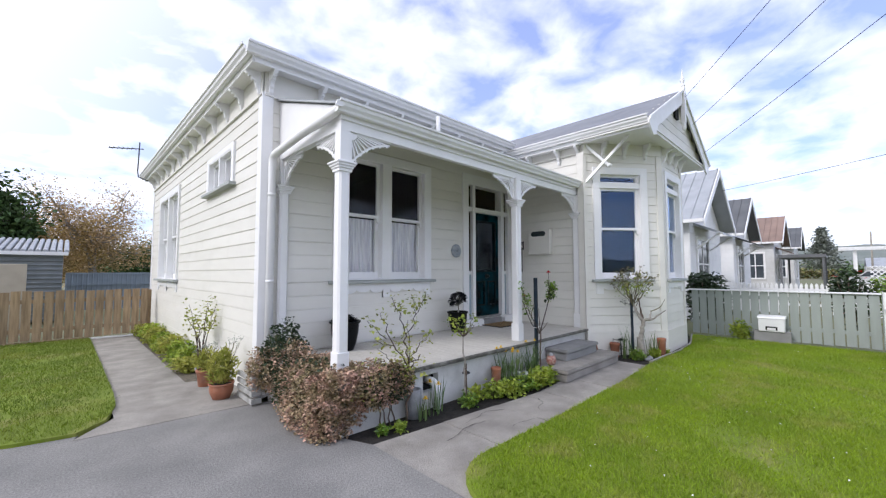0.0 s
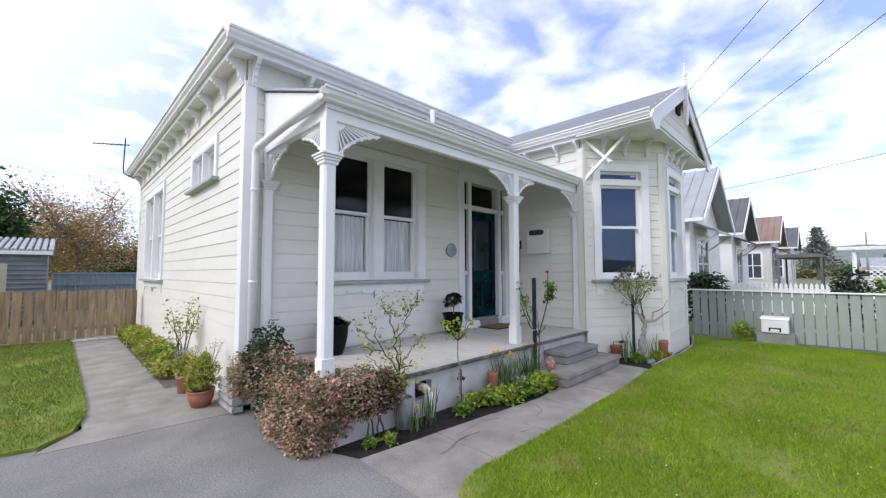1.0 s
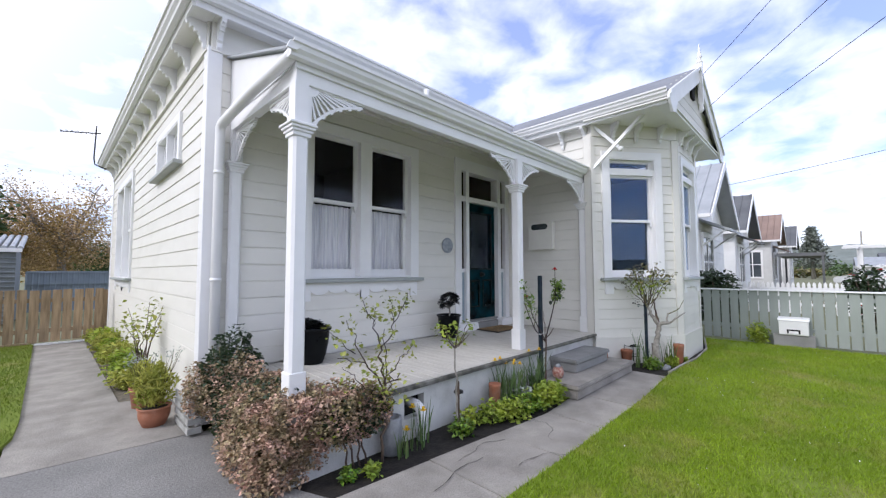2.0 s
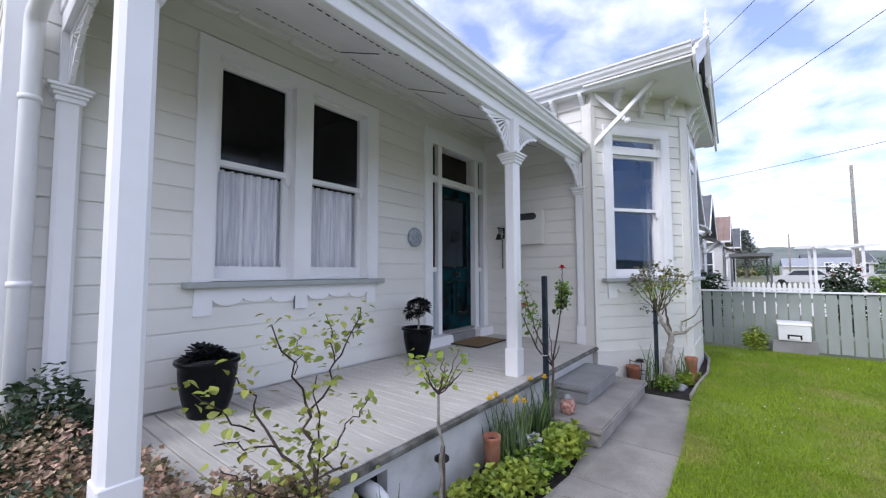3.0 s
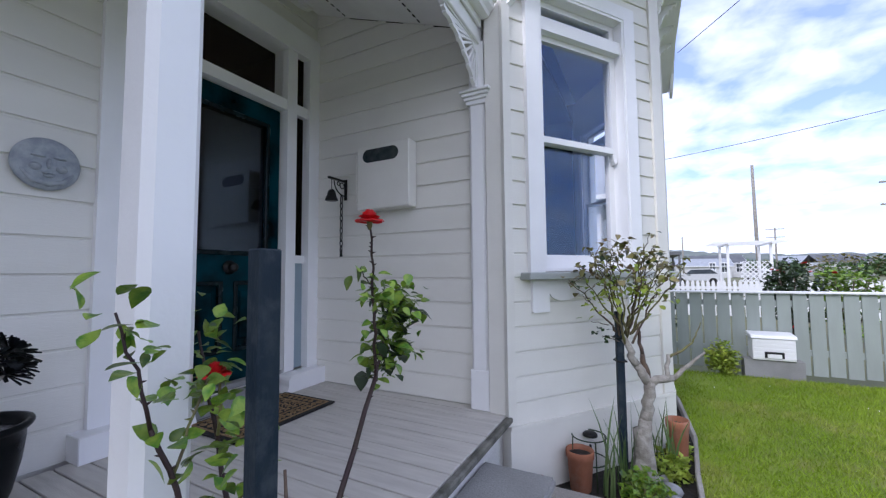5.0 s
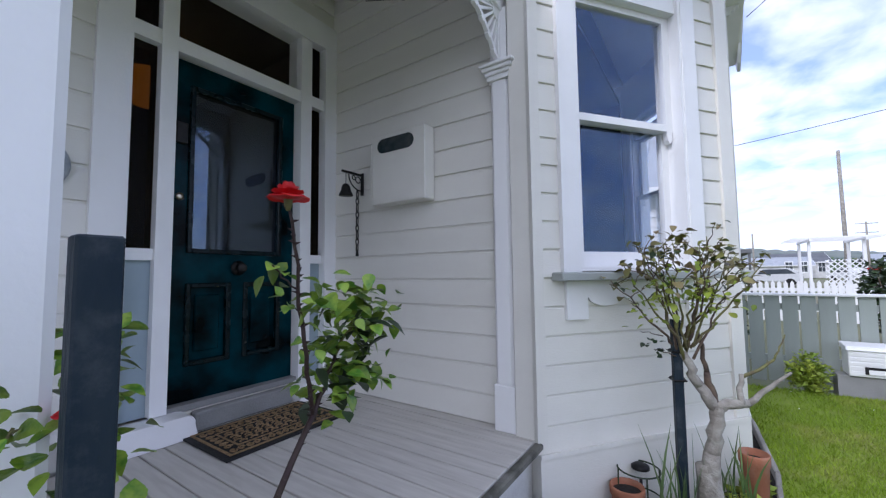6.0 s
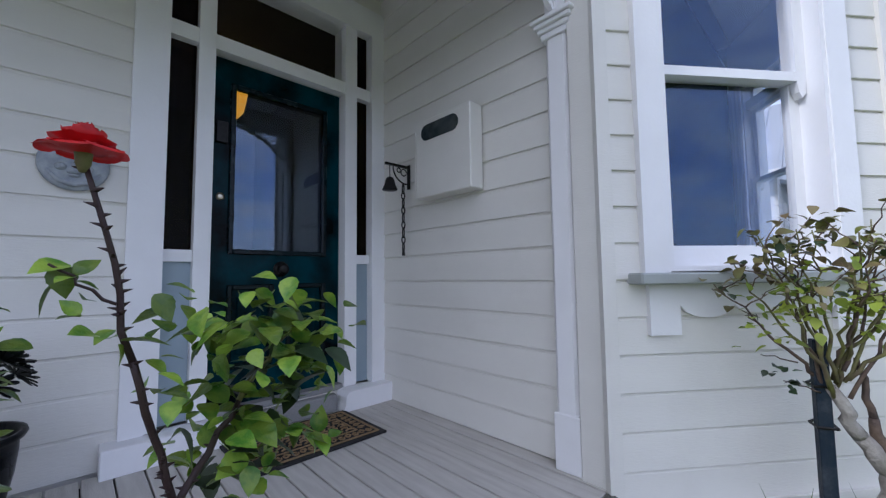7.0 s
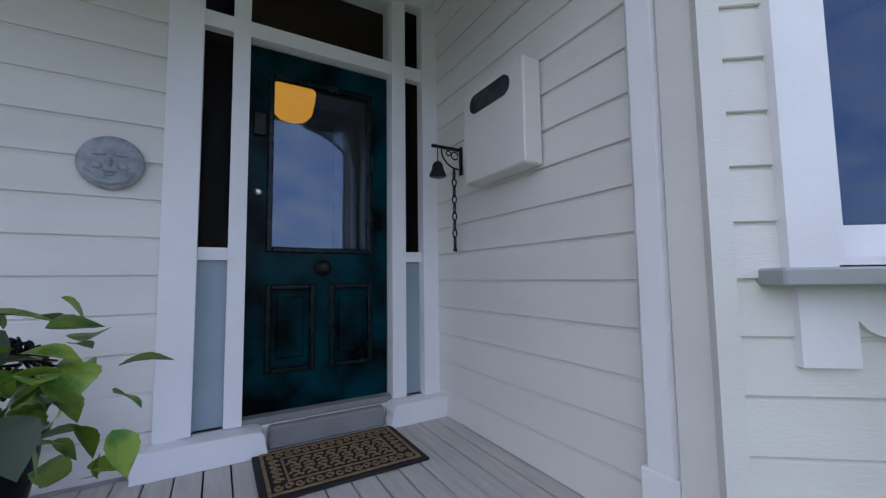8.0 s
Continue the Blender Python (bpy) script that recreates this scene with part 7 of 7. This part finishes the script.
def villa(x, y, w, d, hw, hr, wallm, roofm, label, porch=True, seed=0):
    """A neighbouring weatherboard cottage: gable end to the street (-y), awning window, side windows."""
    root = thing("neighbour_house", pose(x, y, 0), label, "house", "neighbouring houses")
    bm = B()
    box(bm, -w / 2, w / 2, 0, d, 0, hw)
    prism(bm, [(-w / 2, hw), (w / 2, hw), (0, hr - .12)], .1, pose(0, .0, 0))
    wl = part("wall", bm, wallm, root)
    for k in range(int(hw / .2)):
        bm = B()
        box(bm, -w / 2 - .02, -w / 2, 0, d * .6, k * .2, k * .2 + .185)
        part("weatherboard", bm, wallm, wl)
        bm = B()
        box(bm, -w / 2, w / 2, -.02, 0, k * .2, k * .2 + .185)
        part("weatherboard", bm, wallm, wl)
    for s in (-1, 1):
        bm = B()
        e = s * (w / 2 + .3)
        ze = hw - .12
        v = [bm.verts.new(p) for p in ((e, -.45, ze), (0, -.45, hr), (0, d, hr), (e, d, ze), (e, -.45, ze - .05), (0, -.45, hr - .05), (0, d, hr - .05), (e, d, ze - .05))]
        for f in ((0, 1, 2, 3), (7, 6, 5, 4), (0, 4, 5, 1), (2, 6, 7, 3), (0, 3, 7, 4)):
            bm.faces.new([v[i] for i in f])
        rf = part("roof", bm, roofm, root)
        n = int(d / .3)
        for k in range(n):
            bm = B()
            yy = -.4 + k * d / n
            tube(bm, [(e, yy, ze + .01), (0, yy, hr + .01)], .03, 5)
            part("roof_rib", bm, roofm, rf)
        bm = B()
        prism(bm, [(e, ze + .02), (0, hr + .02), (0, hr - .22), (e, ze - .2)], .03, pose(0, -.48, 0))
        part("bargeboard", bm, WHITE, root)
    bm = B()
    box(bm, -w / 2 - .42, -w / 2 - .28, -.45, d, hw - .2, hw - .1)
    part("gutter", bm, WHITE, root)
    wins = [(pose(-w / 2 - .022, .9, 0, 0, 0, -90), .8, 1.0, 2.5), (pose(-w / 2 - .022, 2.6, 0, 0, 0, -90), .8, 1.0, 2.5), (pose(-.7, -.022, 0), 1.4, .9, 2.4)]
    for m, ww, z0, z1 in wins:
        wn = new("window"); wn.parent = root; wn.matrix_basis = m
        bm = B()
        box(bm, -ww / 2 - .1, -ww / 2, -.05, 0, z0 - .1, z1 + .12); box(bm, ww / 2, ww / 2 + .1, -.05, 0, z0 - .1, z1 + .12)
        box(bm, -ww / 2, ww / 2, -.05, 0, z1, z1 + .12); box(bm, -ww / 2, ww / 2, -.07, 0, z0 - .1, z0)
        box(bm, -ww / 2, ww / 2, -.03, 0, (z0 + z1) / 2 - .025, (z0 + z1) / 2 + .025)
        box(bm, -.025, .025, -.03, 0, z0, z1)
        part("window_frame", bm, WHITE, wn)
        bm = B()
        box(bm, -ww / 2, ww / 2, -.012, -.006, z0, z1)
        part("pane", bm, DARKGLASS, wn)
    if porch:
        aw = new("awning"); aw.parent = root; aw.matrix_basis = pose(-.7, -.02, 2.55)
        bm = B()
        prism(bm, [(0, .38), (-.75, .02), (-.75, -.04), (0, .30)], 2.0, pose(1.0, 0, 0, 0, 0, 90))
        part("hood", bm, roofm, aw)
        for s in (-.9, .9):
            bm = B()
            tube(bm, [(s, -.02, -.45), (s, -.66, .02)], .03, 6)
            part("strut", bm, WHITE, aw)
    return root


DARKGLASS = mat("far_window_glass", (.04, .05, .06), .08, (.08, .09, .10), 1.5, .6)
PALEW = mat("pale_weatherboard", (.80, .80, .80), .6, (.72, .73, .73), 2, .6, vary=.03)
GREYW = mat("grey_weatherboard", (.62, .62, .61), .6, (.52, .52, .51), 2, .6, vary=.03)
RUST = mat("rust_red_roof", (.27, .19, .155), .75, (.20, .14, .115), .9, .8)
DKROOF = mat("dark_grey_roof", (.12, .125, .13), .6, (.09, .095, .10), .9, .7)
villa(15.6, 3.1, 4.3, 8, 3.05, 4.85, PALEW, GALV, "pale weatherboard cottage with a light iron gabled roof")
villa(22.6, 3.1, 4.4, 8, 3.1, 4.8, PALEW, DKROOF, "white weatherboard cottage with a dark iron gabled roof")
villa(33.5, 2.7, 5.0, 8, 3.3, 5.0, GREYW, RUST, "grey weatherboard cottage with a rusty red roof")
villa(42.0, 2.3, 5.0, 8, 3.3, 4.9, GREYW, DKROOF, "grey weatherboard cottage with a dark roof further along", False)
for k, (x, y, w, hh, rot, m, r) in enumerate(((112, -37, 10, 4.4, 0, PALEW, DKROOF), (104, -50, 10, 4.6, 0, PALEW, GALV), (95, -14, 10, 4.2, 0, GREYW, DKROOF), (125, -34, 11, 4.6, 0, PALEW, GALV), (88, -11, 7, 3.4, 0, GREYW, GALV))):
    villa(x, y, w, 8, hh * .62, hh, m, r, "low pale house across the street far away", False, k)


def pole(x, y, h, arms, label, lean=0.0, r=.11):
    root = thing("utility_pole", pose(x, y, 0, 0, lean, 0), label, "pole", "street poles")
    bm = B()
    tube(bm, [(0, 0, -.2), (0, 0, h)], [r, r * .65], 10)
    part("shaft", bm, BARKO, root, "", True)
    for z in arms:
        bm = B()
        box(bm, -.06, .06, -1.1, 1.1, h - z - .1, h - z)
        part("crossarm", bm, BARKO, root)
        for yy in (-1.0, -.45, .45, 1.0):
            bm = B()
            lathe(bm, [(.03, 0), (.05, .04), (.03, .08), (.04, .12), (.01, .16)], (0, yy, h - z), 8)
            part("insulator", bm, WHITE, root)
    return root


pole(25.6, -2.25, 6.0, (), "plain grey timber street pole with a lamp bracket", 1.5, .085)
pole(78, -15.5, 7.6, (.2, 1.4), "timber utility pole with two crossarms", 0, .16)
pole(40, -13.0, 7.4, (.3, 1.8), "timber utility pole with crossarms beside the street", 0, .14)
pole(70, -3.0, 6.2, (), "thin far street pole", 0, .12)
pole(-11, -10.8, 6.4, (.2,), "timber utility pole at the street", 0, .14)
pole(18.4, -7.2, 6.2, (.2,), "timber utility pole at the street", 0, .14)


def wire(a, b, sag, label="thin dark overhead service wire", r=.004):
    bm = B()
    a, b = Vector(a), Vector(b)
    n = 24
    tube(bm, [a.lerp(b, i / n) - Vector((0, 0, sag * 4 * (i / n) * (1 - i / n))) for i in range(n + 1)], r, 5)
    solid("service_wire", bm, BLACKM, label, "wire", group="wires")


wire((8.06, 1.84, 4.62), (-11, -10.8, 6.3), .35)
wire((8.55, 1.83, 4.25), (-11, -11.5, 6.3), .35)
wire((9.35, 1.83, 3.86), (-11, -12.2, 6.3), .30)
wire((15.6, 2.6, 4.1), (18.4, -7.2, 6.1), .12, r=.007)


def pergola():
    root = thing("garden_pergola", pose(21.5, -1.75, 0), "white timber garden arch with lattice panels", "pergola")
    for x in (0, 1.6):
        for y in (0, 1.25):
            bm = B()
            box(bm, x - .04, x + .04, y - .04, y + .04, 0, 2.2)
            part("post", bm, WHITE, root)
    for y in (0, 1.25):
        bm = B()
        box(bm, -.3, 1.9, y - .025, y + .025, 2.2, 2.27)
        part("beam", bm, WHITE, root)
    for k in range(8):
        bm = B()
        x = -.25 + k * .29
        box(bm, x - .02, x + .02, -.45, 1.7, 2.27, 2.32)
        part("slat", bm, WHITE, root)
    bm = B()
    for k in range(-9, 12):
        for s in (1, -1):
            y0 = k * .16
            ya, yb = y0, y0 + 1.4
            za, zb = (.2, 1.6) if s > 0 else (1.6, .2)
            lo, hi = max(0, (0 - ya) / 1.4), min(1, (.9 - ya) / 1.4)
            if hi - lo > .05:
                tube(bm, [(-.06 - .012 * s, ya + 1.4 * lo, za + (zb - za) * lo), (-.06 - .012 * s, ya + 1.4 * hi, za + (zb - za) * hi)], .02, 4)
    part("lattice", bm, WHITE, root, "white diagonal lattice")


pergola()


def carport():
    root = thing("carport", pose(28.5, .4, 0), "low dark flat roofed carport beside the cottages", "carport")
    bm = B()
    box(bm, 0, 5.5, 0, 1.9, 2.15, 2.32)
    part("roof", bm, DKROOF, root)
    for x in (.1, 5.3):
        for y in (.1, 1.8):
            bm = B()
            box(bm, x - .05, x + .05, y - .05, y + .05, 0, 2.15)
            part("post", bm, DKROOF, root)
    fe = thing("picket_fence", pose(17.6, 3.0, 0), "white picket fence of the neighbouring garden", "fence", kind="structure")
    y = 0
    k = 0
    while y > -7.5:
        bm = B()
        prism(bm, [(-.04, 0), (.04, 0), (.04, .95), (0, 1.02), (-.04, .95)], .02, pose(0, y, 0, 0, 0, 90))
        part("picket", bm, WHITE, fe)
        y -= .125
    for z in (.25, .75):
        bm = B()
        box(bm, .03, .07, -7.5, 0, z, z + .08)
        part("rail", bm, WHITE, fe)


carport()


def shrub(x, y, r, h, n, m, label, seed, size=.09, flowers=0):
    root = thing("shrub", pose(x, y, 0), label, "shrub", "neighbour shrubs")
    rng = np.random.default_rng(seed)
    leaf_cloud("leaves", np.concatenate([blob(rng, n, (0, 0, h * .52), (r, r, h * .5), .35), blob(rng, n // 3, (r * .5, r * .4, h * .7), (r * .6, r * .6, h * .3), .3)]), size, m, root, seed + 1, .42, .4)
    bm = B()
    for k in range(6):
        stem(bm, random.Random(seed + k), (0, 0, 0), (r * .6 * math.cos(k), r * .6 * math.sin(k), h * .8), .02, .008, 4, .05)
    part("branches", bm, BARK, root, "", True)
    if flowers:
        leaf_cloud("flowers", blob(rng, flowers, (0, 0, h * .6), (r, r, h * .45), .8), .09, PETAL, root, seed + 3, .6, .3)


shrub(11.5, 2.3, .50, 1.42, 1300, LEAFD, "dark glossy green shrub behind the paling fence", 400, .10)
shrub(13.6, -.20, .40, 1.42, 900, LEAFD, "dark rose shrub with red flowers behind the paling fence", 410, .09, 12)
shrub(13.5, -.95, .42, 1.36, 700, LEAFG, "green shrub with yellowing leaves behind the paling fence", 420, .09, 4)


def car(x, y, rot, colour, label):
    root = thing("parked_car", pose(x, y, 0, 0, 0, rot), label, "car", "parked cars")
    prof = [(-2.0, .35), (2.0, .35), (2.05, .7), (1.9, .85), (1.0, .95), (.45, 1.42), (-1.2, 1.45), (-1.9, 1.0), (-2.05, .9)]
    bm = B()
    prism(bm, prof, 1.65, pose(0, -.82, 0))
    body = part("body", bev(bm, .04, 2), mat("car_paint", colour, .25, coat=.5), root)
    for yy in (-.84, .825):
        bm = B()
        prism(bm, [(.85, .96), (.40, 1.36), (-1.1, 1.38), (-1.6, 1.0)], .015, pose(0, yy, 0))
        part("window", bm, DARKGLASS, body)
    for xx in (-1.25, 1.25):
        for yy in (-.85, .68):
            bm = B()
            lathe(bm, [(.2, 0), (.31, .02), (.31, .15), (.2, .17)], seg=18)
            w = part("wheel", bm, BLACKGAP, root)
            w.matrix_basis = pose(xx, yy + .17, .31, 90, 0, 0)


car(47, -2.2, 80, (.6, .61, .62), "pale parked car down the street")
car(66, -11, 20, (.65, .65, .65), "white parked car far across the street")


def hills():
    """A ring of low wooded hills at the horizon, one sheet of many small crowns."""
    verts, faces = [], []
    rng = random.Random(2)
    n = 720
    for i in range(n):
        a = 2 * math.pi * i / n
        h = 8 + 12 * (0.5 + .5 * math.sin(a * 3 + 2.2)) * (.6 + .4 * math.sin(a * 7 + 1)) + 3 * noise.noise((math.cos(a) * 9, math.sin(a) * 9, 0)) + rng.uniform(0, 1.6)
        for r, z in ((420, -1), (440, h * .45), (470, h * .8), (500, h + 4)):
            verts.append((r * math.cos(a), r * math.sin(a), z))
    for i in range(n):
        j = (i + 1) % n
        for k in range(3):
            faces.append((i * 4 + k, j * 4 + k, j * 4 + k + 1, i * 4 + k + 1))
    ob = raw("backdrop", verts, faces, mat("hazy_wooded_hill", (.11, .14, .12), .95, (.17, .19, .17), .06, .9, stain=.5, stain_col=(.3, .32, .32), stain_scale=.04))
    tagged(ob, "low hazy wooded hills with houses along the horizon", "hills", kind="structure")


hills()


def far_woods():
    """Tree clumps and hedges between the far houses, towards the horizon."""
    rng = np.random.default_rng(61)
    rr = random.Random(61)
    for name, material, count in (("far_woods", LEAFT, 34), ("far_hedge", LEAFO, 16)):
        pts = []
        for k in range(count):
            a, d = radians(rr.uniform(-40, 6)), rr.uniform(100, 170)
            h, w = rr.uniform(1.8, 4.6), rr.uniform(3, 8)
            pts.append(blob(rng, 330, (d * math.cos(a), d * math.sin(a), h * .45), (w * .6, w, h * .55), .5))
        pts = np.concatenate(pts)
        ob = leaf_cloud(name, pts[pts[:, 2] > 0], 0.62, material, None, 62, .5, .3)
        tagged(ob, "far clumps of green and browning trees towards the horizon", "trees", kind="stuff")


far_woods()


def hall_lamp():
    """The amber glass pendant in the hall, seen through the door."""
    root = thing("pendant_lamp", pose(5.84, 6.5, 3.06), "amber glass pendant lamp hanging in the hall", "lamp")
    bm = B()
    lathe(bm, [(.07, -.19), (.14, -.17), (.19, -.11), (.215, .02), (.225, .10), (.205, .11), (.18, -.05), (.07, -.15)], seg=24)
    m = mat("amber_glass", (.7, .34, .03), .3)
    b = m.node_tree.nodes["Principled BSDF"]
    b.inputs["Emission Color"].default_value = (1.0, .46, .025, 1)
    b.inputs["Emission Strength"].default_value = 0.42
    part("shade", bm, m, root, "lit amber glass shade", True)
    bm = B()
    tube(bm, [(0, 0, .06), (0, 0, .34)], .006, 6)
    part("cord", bm, BLACKM, root)


hall_lamp()


# ---- cladding ----
clad()
